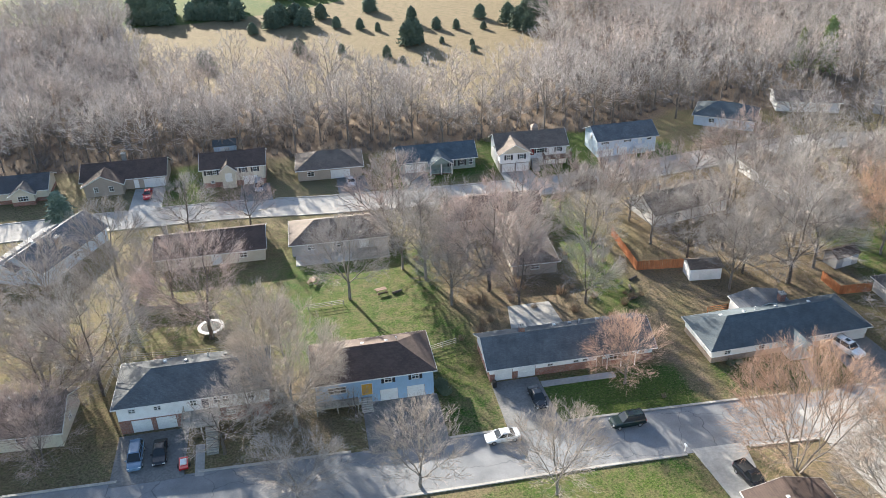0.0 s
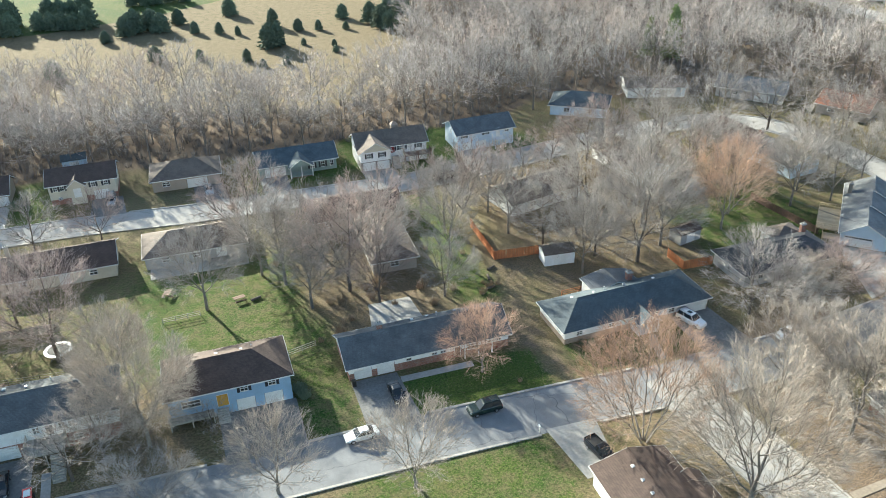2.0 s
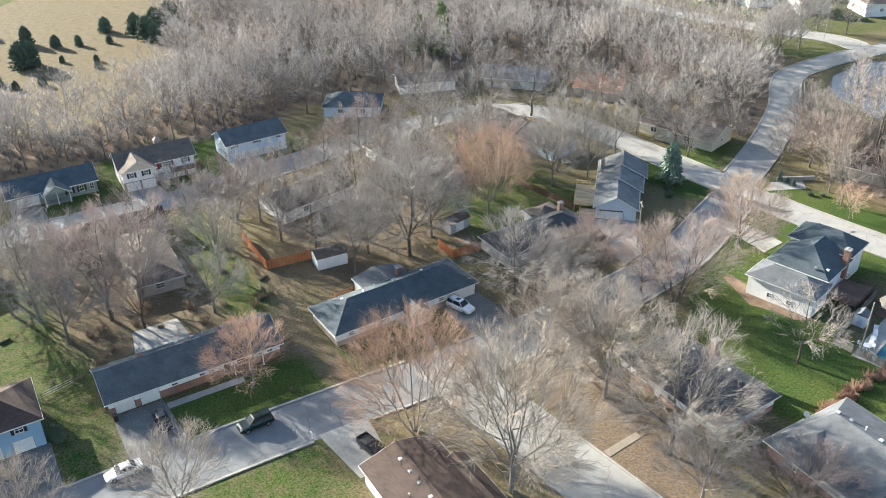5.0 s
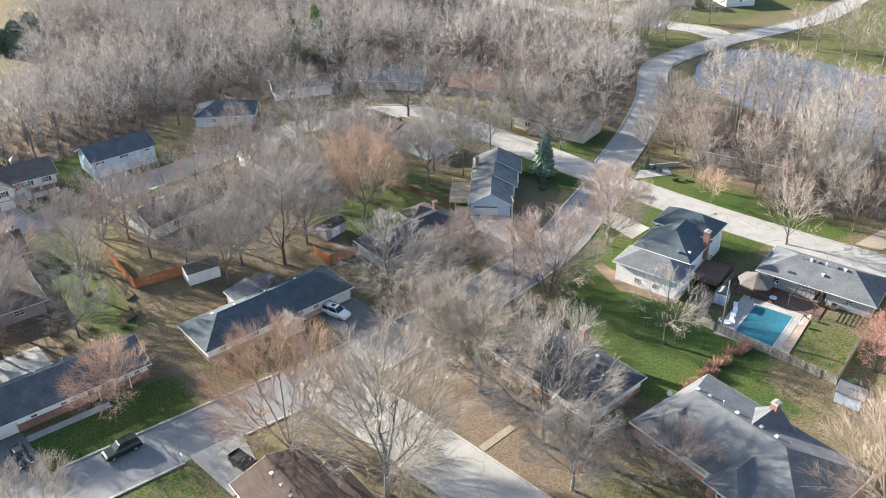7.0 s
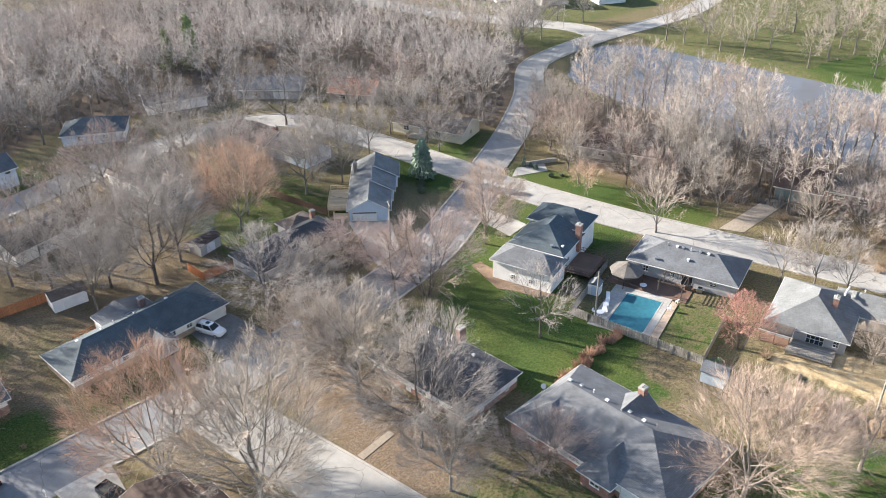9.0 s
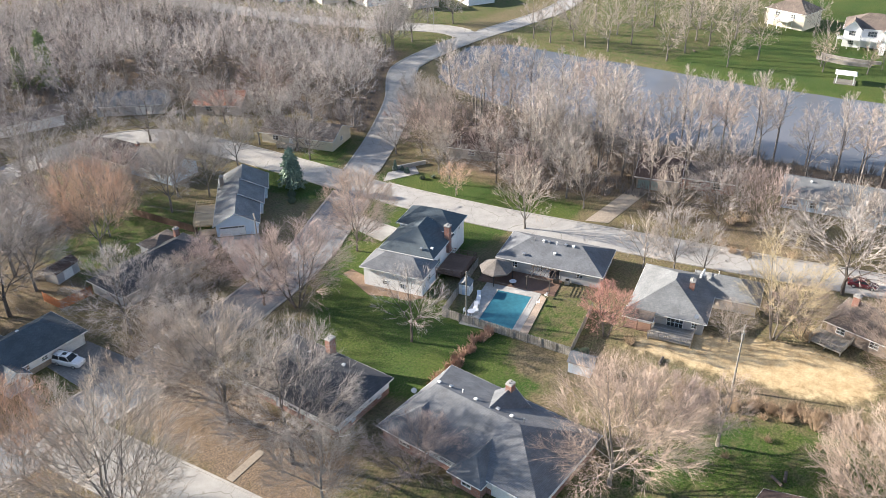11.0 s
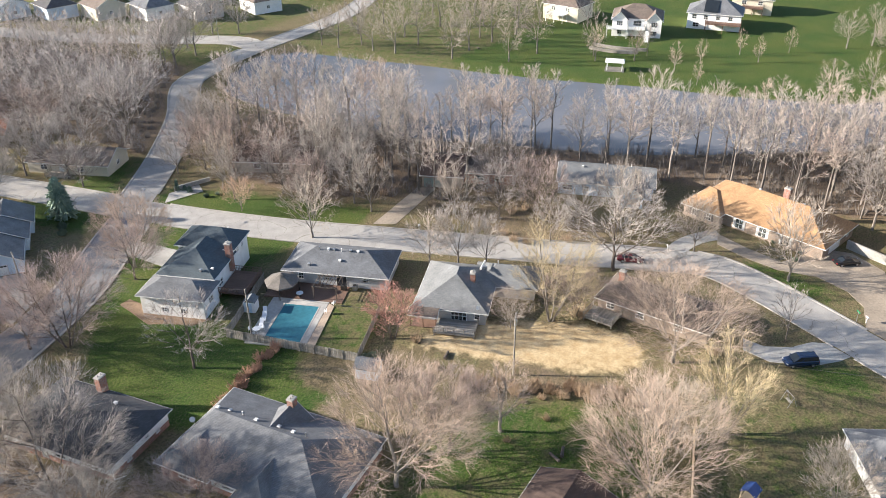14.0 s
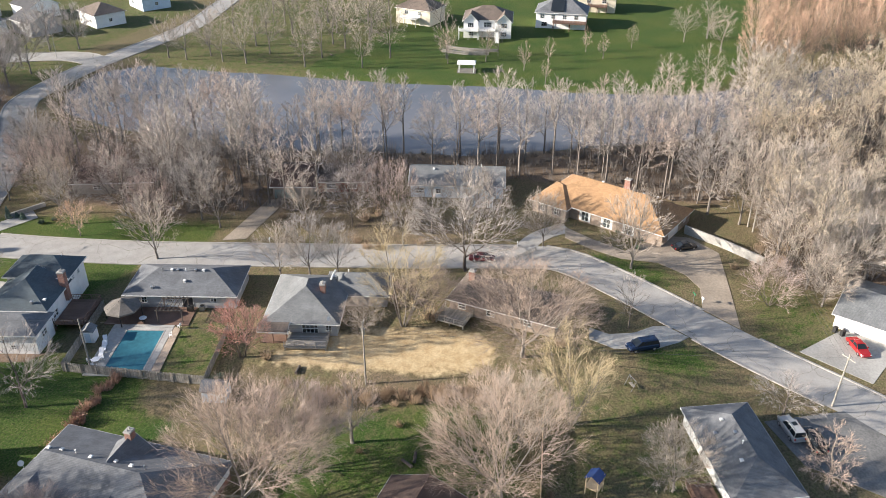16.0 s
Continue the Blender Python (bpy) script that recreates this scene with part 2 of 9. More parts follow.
def ground_material():
    """Lawn, straw and leaf litter, blended by the cover attribute and broken up by noise."""
    m, nt, bsdf = nodes_of("ground cover")
    att = nt.nodes.new("ShaderNodeVertexColor")
    att.layer_name = "cover"
    sep = nt.nodes.new("ShaderNodeSeparateColor")
    nt.links.new(att.outputs["Color"], sep.inputs[0])
    n_big, n_mid, n_fine = noise_at(nt, 0.09, 5), noise_at(nt, 0.55, 6, rough=0.65), noise_at(nt, 2.6, 6, rough=0.75)
    green = ramp_of(nt, n_fine, (0.018, 0.038, 0.009), (0.088, 0.130, 0.032), 0.36, 0.64)
    lush = ramp_of(nt, n_big, (0.66, 0.88, 0.75), (1.2, 1.08, 1.0), 0.35, 0.65)
    green = mixed(nt, 1.0, green, lush, "MULTIPLY")
    dry = ramp_of(nt, n_fine, (0.072, 0.062, 0.037), (0.245, 0.198, 0.125), 0.36, 0.64)
    dry = mixed(nt, 1.0, dry, ramp_of(nt, n_mid, (0.72, 0.76, 0.68), (1.2, 1.14, 1.12), 0.35, 0.65), "MULTIPLY")
    straw = ramp_of(nt, n_mid, (0.40, 0.285, 0.15), (0.62, 0.50, 0.31), 0.3, 0.7)
    straw = mixed(nt, 1.0, straw, ramp_of(nt, n_fine, (0.72,) * 3, (1.12,) * 3, 0.3, 0.7), "MULTIPLY")
    # litter darkened below its own tone, as if the woods shaded it
    litter = ramp_of(nt, n_fine, (0.068, 0.054, 0.042), (0.23, 0.175, 0.128), 0.32, 0.68)

    def weight(channel, lo, hi):
        a = nt.nodes.new("ShaderNodeMath")
        a.operation = "ADD"
        nt.links.new(channel, a.inputs[0])
        nt.links.new(n_mid, a.inputs[1])
        r = nt.nodes.new("ShaderNodeMapRange")
        r.inputs["From Min"].default_value, r.inputs["From Max"].default_value = lo, hi
        nt.links.new(a.outputs[0], r.inputs["Value"])
        return r.outputs["Result"]

    col = mixed(nt, weight(sep.outputs["Red"], 0.82, 1.12), dry, green)
    col = mixed(nt, weight(sep.outputs["Blue"], 0.85, 1.15), col, litter)
    # scattered leaves, thickest where the litter lies, with woodland shade in their colour
    leaf = ramp_of(nt, noise_at(nt, 4.5, 2), (0, 0, 0), (1, 1, 1), 0.54, 0.6)
    amount = nt.nodes.new("ShaderNodeMath")
    amount.operation, amount.use_clamp = "MULTIPLY_ADD", True
    amount.inputs[1].default_value, amount.inputs[2].default_value = 1.3, 0.06
    nt.links.new(sep.outputs["Blue"], amount.inputs[0])
    share = nt.nodes.new("ShaderNodeMath")
    share.operation = "MULTIPLY"
    nt.links.new(leaf, share.inputs[0])
    nt.links.new(amount.outputs[0], share.inputs[1])
    col = mixed(nt, share.outputs[0], col, ramp_of(nt, n_mid, (0.21, 0.145, 0.09), (0.31, 0.23, 0.155), 0.35, 0.65))
    col = mixed(nt, weight(sep.outputs["Green"], 0.85, 1.15), col, straw)
    nt.links.new(col, bsdf.inputs["Base Color"])
    bsdf.inputs["Roughness"].default_value, bsdf.inputs["Specular IOR Level"].default_value = 0.95, 0.1
    add = nt.nodes.new("ShaderNodeMath")
    add.operation = "ADD"
    nt.links.new(n_mid, add.inputs[0])
    nt.links.new(n_fine, add.inputs[1])
    bumped(nt, bsdf, add.outputs[0], 0.6, 0.12)
    return m


def road_material(name, a, b, seam):
    """Old street paving: mottled slabs, dark sealed cracks that wander, faint cross joints."""
    m, nt, bsdf = nodes_of(name)
    pos = nt.nodes.new("ShaderNodeNewGeometry").outputs["Position"]
    base = ramp_of(nt, noise_at(nt, 0.35, 7, rough=0.65), a, b, 0.3, 0.7)
    grain = ramp_of(nt, noise_at(nt, 9.0, 3), (0.88,) * 3, (1.1,) * 3, 0.3, 0.7)
    col = mixed(nt, 1.0, base, grain, "MULTIPLY")
    warp = nt.nodes.new("ShaderNodeTexNoise")
    warp.inputs["Scale"].default_value = 0.4
    nt.links.new(pos, warp.inputs["Vector"])
    off = nt.nodes.new("ShaderNodeVectorMath")
    off.operation = "MULTIPLY_ADD"
    off.inputs[1].default_value = (3.0, 3.0, 0.0)
    nt.links.new(warp.outputs["Color"], off.inputs[0])
    nt.links.new(pos, off.inputs[2])
    vor = nt.nodes.new("ShaderNodeTexVoronoi")
    vor.feature = "DISTANCE_TO_EDGE"
    vor.inputs["Scale"].default_value = 0.13
    nt.links.new(off.outputs[0], vor.inputs["Vector"])
    r = ramp_of(nt, vor.outputs["Distance"], seam, (1, 1, 1), 0.003, 0.008)
    nt.links.new(mixed(nt, 1.0, col, r, "MULTIPLY"), bsdf.inputs["Base Color"])
    bsdf.inputs["Roughness"].default_value, bsdf.inputs["Specular IOR Level"].default_value = 0.92, 0.08
    bumped(nt, bsdf, noise_at(nt, 12.0, 3), 0.15, 0.01)
    return m


def water_material():
    m, nt, bsdf = nodes_of("pond water")
    # pale blue-grey base colour paints in the sky's reflection
    c = ramp_of(nt, noise_at(nt, 0.03, 4), (0.115, 0.12, 0.132), (0.16, 0.16, 0.172), 0.35, 0.65)
    nt.links.new(c, bsdf.inputs["Base Color"])
    bsdf.inputs["Roughness"].default_value, bsdf.inputs["IOR"].default_value = 0.08, 1.33
    bumped(nt, bsdf, noise_at(nt, 1.2, 3), 0.12, 0.03)
    return m


GROUND, WATER = ground_material(), water_material()
ROAD_A = road_material("grey street paving", (0.168, 0.174, 0.182), (0.242, 0.248, 0.256), (0.62, 0.62, 0.62))
ROAD_C = road_material("pale concrete street", (0.29, 0.28, 0.265), (0.385, 0.375, 0.355), (0.66, 0.64, 0.6))

# ---- mesh helpers ----


class Shape:
    """Vertices and faces gathered piece by piece, then linked as one mesh."""

    def __init__(self):
        self.v, self.f = [], []

    def poly(self, *pts):
        n = len(self.v)
        self.v += [tuple(p) for p in pts]
        self.f.append(tuple(range(n, n + len(pts))))
        return self

    def box(self, x0, y0, z0, x1, y1, z1):
        n = len(self.v)
        self.v += [(x, y, z) for z in (z0, z1) for x, y in ((x0, y0), (x1, y0), (x1, y1), (x0, y1))]
        self.f += [tuple(n + i for i in q) for q in ((3, 2, 1, 0), (4, 5, 6, 7), (0, 1, 5, 4), (1, 2, 6, 5), (2, 3, 7, 6), (3, 0, 4, 7))]
        return self

    def soft(self, x0, y0, z0, x1, y1, z1, r=0.03):
        """A box whose top edges are chamfered."""
        n = len(self.v)
        for z, k in ((z0, 0), (z1 - r, 0), (z1, r)):
            self.v += [(x0 + k, y0 + k, z), (x1 - k, y0 + k, z), (x1 - k, y1 - k, z), (x0 + k, y1 - k, z)]
        self.f += [(n + 3, n + 2, n + 1, n), (n + 8, n + 9, n + 10, n + 11)]
        for b in (0, 4):
            self.f += [(n + b + i, n + b + (i + 1) % 4, n + b + 4 + (i + 1) % 4, n + b + 4 + i) for i in range(4)]
        return self

    def tube(self, a, b, ra, rb, sides=8, cap=True):
        a, b = Vector(a), Vector(b)
        d = (b - a).normalized()
        s = d.orthogonal().normalized()
        t = d.cross(s)
        n = len(self.v)
        for p, r in ((a, ra), (b, rb)):
            self.v += [tuple(p + (s * math.cos(k * math.tau / sides) + t * math.sin(k * math.tau / sides)) * r) for k in range(sides)]
        self.f += [(n + k, n + (k + 1) % sides, n + sides + (k + 1) % sides, n + sides + k) for k in range(sides)]
        if cap:
            self.f += [tuple(n + k for k in reversed(range(sides))), tuple(n + sides + k for k in range(sides))]
        return self

    def prism(self, outline, z0, z1):
        n, k = len(self.v), len(outline)
        self.v += [(x, y, z0) for x, y in outline] + [(x, y, z1) for x, y in outline]
        self.f += [tuple(n + i for i in reversed(range(k))), tuple(n + k + i for i in range(k))]
        self.f += [(n + i, n + (i + 1) % k, n + k + (i + 1) % k, n + k + i) for i in range(k)]
        return self


def mesh_of(name, shape, material):
    me = bpy.data.meshes.new(name)
    me.from_pydata(shape.v, [], shape.f)
    if material:
        me.materials.append(material)
    me.update()
    return me


def part(name, shape, material, parent, label=""):
    ob = new(name, mesh_of(name, shape, material))
    ob.parent = parent
    return tagged(ob, label) if label else ob


def pieces(name, shape, material, parent, label=""):
    """One part for each separate piece of the shape."""
    root = list(range(len(shape.v)))
    spot = {}

    def top(i):
        while root[i] != i:
            i = root[i]
        return i

    for i, p in enumerate(shape.v):
        root[i] = spot.setdefault(tuple(round(c, 4) for c in p), i)
    for f in shape.f:
        for i in f[1:]:
            root[top(i)] = top(f[0])
    groups = {}
    for f in shape.f:
        groups.setdefault(top(f[0]), []).append(f)
    for faces in groups.values():
        one, seen = Shape(), {}
        for f in faces:
            for i in f:
                if i not in seen:
                    seen[i] = len(one.v)
                    one.v.append(shape.v[i])
            one.f.append(tuple(seen[i] for i in f))
        part(name, one, material, parent, label)


def thing(name, label, category, m, group="", kind=""):
    ob = new(name)
    ob.empty_display_size = 0.3
    ob.matrix_world = m
    return tagged(ob, label, category, group, kind)


def solo(name, shape, material, label, category="", group="", kind="", m=None):
    ob = new(name, mesh_of(name, shape, material))
    if m is not None:
        ob.matrix_world = m
    return tagged(ob, label, category, group, kind)


def arc_outline(cx, cy, r, a0, a1, n):
    return [(cx + r * math.cos(radians(a0 + (a1 - a0) * i / n)), cy + r * math.sin(radians(a0 + (a1 - a0) * i / n))) for i in range(n + 1)]


def inside(x, y, ring):
    hit = False
    for (x0, y0), (x1, y1) in zip(ring, ring[1:] + ring[:1]):
        if (y0 > y) != (y1 > y) and x < (x1 - x0) * (y - y0) / (y1 - y0) + x0:
            hit = not hit
    return hit


def near_line(x, y, line):
    best = 1e9
    for (x0, y0), (x1, y1) in zip(line, line[1:]):
        dx, dy = x1 - x0, y1 - y0
        k = max(0.0, min(1.0, ((x - x0) * dx + (y - y0) * dy) / (dx * dx + dy * dy)))
        best = min(best, math.hypot(x - x0 - k * dx, y - y0 - k * dy))
    return best


def curve_through(pts, step=3.0):
    """A Catmull-Rom line through the points."""
    out = []
    p = [pts[0]] + list(pts) + [pts[-1]]
    for a, b, c, d in zip(p, p[1:], p[2:], p[3:]):
        n = max(1, int(math.dist(b, c) / step))
        for i in range(n):
            t = i / n
            out.append(tuple(0.5 * (2 * b[k] + (c[k] - a[k]) * t + (2 * a[k] - 5 * b[k] + 4 * c[k] - d[k]) * t * t + (3 * b[k] - a[k] - 3 * c[k] + d[k]) * t ** 3) for k in (0, 1)))
    return out + [tuple(pts[-1])]

# ---- plan: streets, drives, pond, woods ----
NEAR_STREET = curve_through([(-150, 82.5), (-44, 80.3), (0, 79.0), (30, 78.7), (52, 78.0), (68, 77.2), (86, 77.4), (105, 79), (120, 82), (135, 88), (150, 94)])
SOUTH_STREET = curve_through([(66, 79), (67.4, 66), (69, 53), (70.4, 40), (72.5, 20), (75, -10), (78, -60), (80, -120)])
LOOP_STREET = curve_through([(-160, 156), (-110, 158.5), (-60, 160.6), (-37, 160.7), (-16, 160), (4, 157.8), (30, 156.5), (50, 156), (65, 157.5), (85, 160.5), (104, 163), (120, 163.5), (134, 160.5), (142.5, 151), (145.5, 135), (147.2, 115), (148.2, 98), (149.5, 82), (152.5, 62), (156.7, 43), (163.7, 13), (169.5, -10), (170.3, -18), (164, -29.5), (150.2, -49), (138.8, -67), (120, -95), (100, -130)])
DAM_STREET = curve_through([(149, 96), (158, 99.8), (173.5, 107.2), (195, 119.5), (210, 131), (220, 136), (238, 137.5), (256, 136.5), (275, 133.5), (300, 131), (330, 135), (420, 150)])
FAR_STREET = curve_through([(256, 138), (258, 150), (250, 172), (241, 202), (236, 240), (228, 320), (220, 420)])
STREETS = [("near_street", NEAR_STREET, 8.8, 0.030, ROAD_A, "grey patched residential street with sealed cracks"),
           ("south_street", SOUTH_STREET, 8.6, 0.036, ROAD_C, "pale concrete side street with worn surface"),
           ("loop_street", LOOP_STREET, 7.9, 0.042, ROAD_C, "pale concrete street curving past the houses"),
           ("dam_street", DAM_STREET, 7.6, 0.048, ROAD_C, "pale concrete lane bending over the pond dam"),
           ("far_street", FAR_STREET, 9.0, 0.054, ROAD_C, "pale concrete road beyond the pond")]
POND = [(216, 121), (230, 129), (247, 131.5), (256, 122), (256.5, 106), (258, 80), (258.5, 57), (260, 38), (263.5, 14), (265, -14), (269, -37), (278, -51), (294, -68), (310, -85), (300, -100), (282, -82), (262, -64), (238, -40), (224, -12), (214, 12), (211, 35), (206, 56), (206, 80), (210, 104)]

# drives and walks: name, outline, material, label
PAVED = []


def paved(name, outline, material, label, z=0.06):
    PAVED.append((name, outline, material, label, z))


paved("driveway", [(-31, 83.6), (-21.6, 83.6), (-21.6, 93.2), (-31, 93.2)], DARKDRIVE, "dark stained asphalt driveway before a garage")
paved("driveway", [(2.5, 82.7), (13.4, 82.5), (13.4, 93), (2.5, 93)], DARKDRIVE, "damp grey driveway in front of two garage doors")
paved("driveway", [(21.6, 82.6), (29.3, 82.4), (28.6, 93.5), (21.6, 93.5)], DARKDRIVE, "stained grey driveway beside a dark lawn")
paved("front_walk", [(28.8, 91.0), (40, 90.9), (40, 92.2), (28.8, 92.3)], CONCRETE, "narrow concrete walk along a house front")
paved("driveway", [(74.0, 81.3), (82.6, 81.4), (81.4, 92.2), (74.0, 92.2)], DARKDRIVE, "damp grey driveway with tyre stains")
paved("front_walk", [(66.6, 82.5), (67.8, 82.5), (69.4, 88.4), (68.2, 88.6)], CONCRETE, "concrete garden path to a porch")
paved("driveway", [(44.2, 74.6), (51.5, 74.3), (50.0, 64.6), (45.4, 64.6)], CONCRETE, "pale concrete driveway with oil stains")
paved("driveway", [(108, 84.5), (115.5, 86.6), (121, 95.6), (115.2, 101)], CONCRETE, "concrete driveway sloping up to a double garage")
paved("driveway", [(132.3, 74.0), (138.1, 74.6), (138.0, 85.0), (133.4, 84.0)], CONCRETE, "pale concrete driveway across a lawn")
paved("driveway", [(161.4, 46.2), (163.0, 42.0), (180.6, 41.2), (180.2, 45.0)], TANDRIVE, "cracked tan-grey driveway under bare trees")
paved("driveway", arc_outline(171, -24, 15.5, 30, 80, 10) + arc_outline(171, -24, 11.8, 80, 30, 10), CONCRETE, "curved concrete drive before a brick house")
paved("driveway", [(183.1, -16.8), (179.5, -22.6), (176.6, -28.8), (180.9, -32.5), (184.5, -35.6), (184.8, -40.5), (180.1, -45.8), (167.4, -47.3), (155.6, -48.5), (160.0, -42.6), (166.6, -42.3), (170.6, -39.8), (173.7, -34.8), (173.5, -28.3), (175.8, -22.4), (178.9, -17.3)], TANDRIVE, "tan concrete drive sweeping round a grass island", 0.064)
paved("driveway", [(149.9, -24.9), (148.9, -28.1), (150.3, -32.0), (152.9, -34.8), (153.4, -36.9), (151.2, -40.4), (149.5, -39.0), (146.9, -35.6), (145.2, -29.3), (146.8, -25.2)], CONCRETE, "short concrete drive curling round a grass island", 0.068)
paved("driveway", [(146, -66.6), (151.6, -57), (160.5, -65.2), (156.2, -72)], CONCRETE, "concrete driveway before a white garage")
paved("driveway", [(133.5, -50.5), (138.5, -61.5), (131, -70), (122, -66), (126, -55)], DARKDRIVE, "grey asphalt parking pad beside a house")
paved("driveway", [(-39.5, 164.0), (-32.8, 164.0), (-33, 175.5), (-39.5, 175.5)], CONCRETE, "short concrete driveway in the far row")
paved("driveway", [(-16.5, 163.5), (-9.5, 163), (-10.2, 172), (-16.5, 172)], DARKDRIVE, "dark asphalt driveway in the far row")
paved("driveway", [(40.8, 159.4), (48.2, 159.3), (47.5, 165.4), (40.8, 165.4)], CONCRETE, "short concrete driveway below white garage doors")
paved("driveway", [(64, 161), (71.5, 161.8), (71.5, 168.5), (64.4, 168.5)], CONCRETE, "short concrete driveway below a pale blue house")
paved("driveway", [(18.6, 160.2), (24.6, 160.1), (24.6, 169.4), (18.6, 169.4)], DARKDRIVE, "asphalt driveway in the far row")
paved("driveway", [(4.5, 161), (11.5, 160.8), (10.8, 170.8), (4.5, 170.8)], DARKDRIVE, "asphalt driveway under bare trees")
paved("front_walk", [(74.2, 51.6), (74.2, 50.4), (80.2, 50.9), (80.2, 52.0)], TANDRIVE, "narrow concrete walk to a brick house")
paved("front_walk", [(-20.2, 83.4), (-19.0, 83.3), (-19.2, 89.3), (-20.4, 89.4)], CONCRETE, "short concrete walk to a porch stair")
paved("patio", [(27.5, 103.2), (36.8, 103.2), (36.2, 112.5), (29, 112.5)], CONCRETE, "grey concrete patio striped by tree shadows", 0.05)
paved("driveway", [(153, 90.5), (157, 92.6), (163, 89.5), (160.5, 86.5)], CONCRETE, "pale concrete parking pad with low walls", 0.07)

WOODS = [
    [(-130, 186), (-70, 190), (-20, 186), (20, 184), (62, 182), (84, 186), (96, 196), (84, 224), (72, 238), (62, 220), (52, 211), (39, 207), (21, 217), (4, 221), (-13, 232), (-30, 236), (-48, 252), (-58, 290), (-66, 330), (-120, 330)],
    [(96, 192), (150, 178), (172, 160), (174, 128), (172, 113), (190, 122), (208, 136), (228, 146), (226, 230), (216, 290), (100, 330), (88, 282), (74, 240), (86, 228)],
    [(168, 62), (170, 86), (186, 97), (203, 104), (207, 80), (205, 56), (210, 35), (213, 14), (221, -10), (236, -40), (262, -64), (240, -57), (204, -48), (200, -42), (203, -18), (204, -2), (204, 20), (196, 28), (178, 30), (174, 50)],
    [(190, -54), (236, -52), (262, -70), (300, -104), (300, -135), (170, -135), (166, -112), (176, -84), (172, -64), (172, -56), (180, -56)],
    [(-90, 96), (-64, 96), (-60, 120), (-66, 142), (-72, 152), (-90, 152)],
]
FIELD = [(-60, 330), (-46, 252), (-28, 234), (0, 220), (38, 204), (62, 216), (80, 254), (92, 330), (100, 420), (-120, 420)]
GREENFIELD = [(-160, 330), (-40, 318), (0, 328), (30, 345), (100, 430), (-170, 460)]
STRAWPATCH = [(127, 23), (135, 21), (142, 7), (145, -6), (141, -13), (134, -11), (131, -1), (129, 14)]
# leaf drifts under the garden trees
DRIFTS = [[(46, 84), (55, 83), (55, 106), (62, 118), (50, 134), (44, 118), (47, 104)], [(15, 104), (44, 104), (46, 116), (30, 134), (16, 132)], [(-12, 84), (-2, 84), (-1, 104), (-12, 106)], [(60, 102), (112, 106), (116, 134), (92, 158), (58, 152)], [(74, 40), (86, 42), (86, 72), (100, 76), (98, 84), (76, 82), (74, 60)], [(55, 60), (64, 50), (65, 74), (54, 74)], [(86, 84), (114, 86), (112, 94), (88, 94)], [(164, 4), (180, 0), (190, 50), (172, 50)], [(116, -30), (130, -30), (132, 6), (112, 14)]]
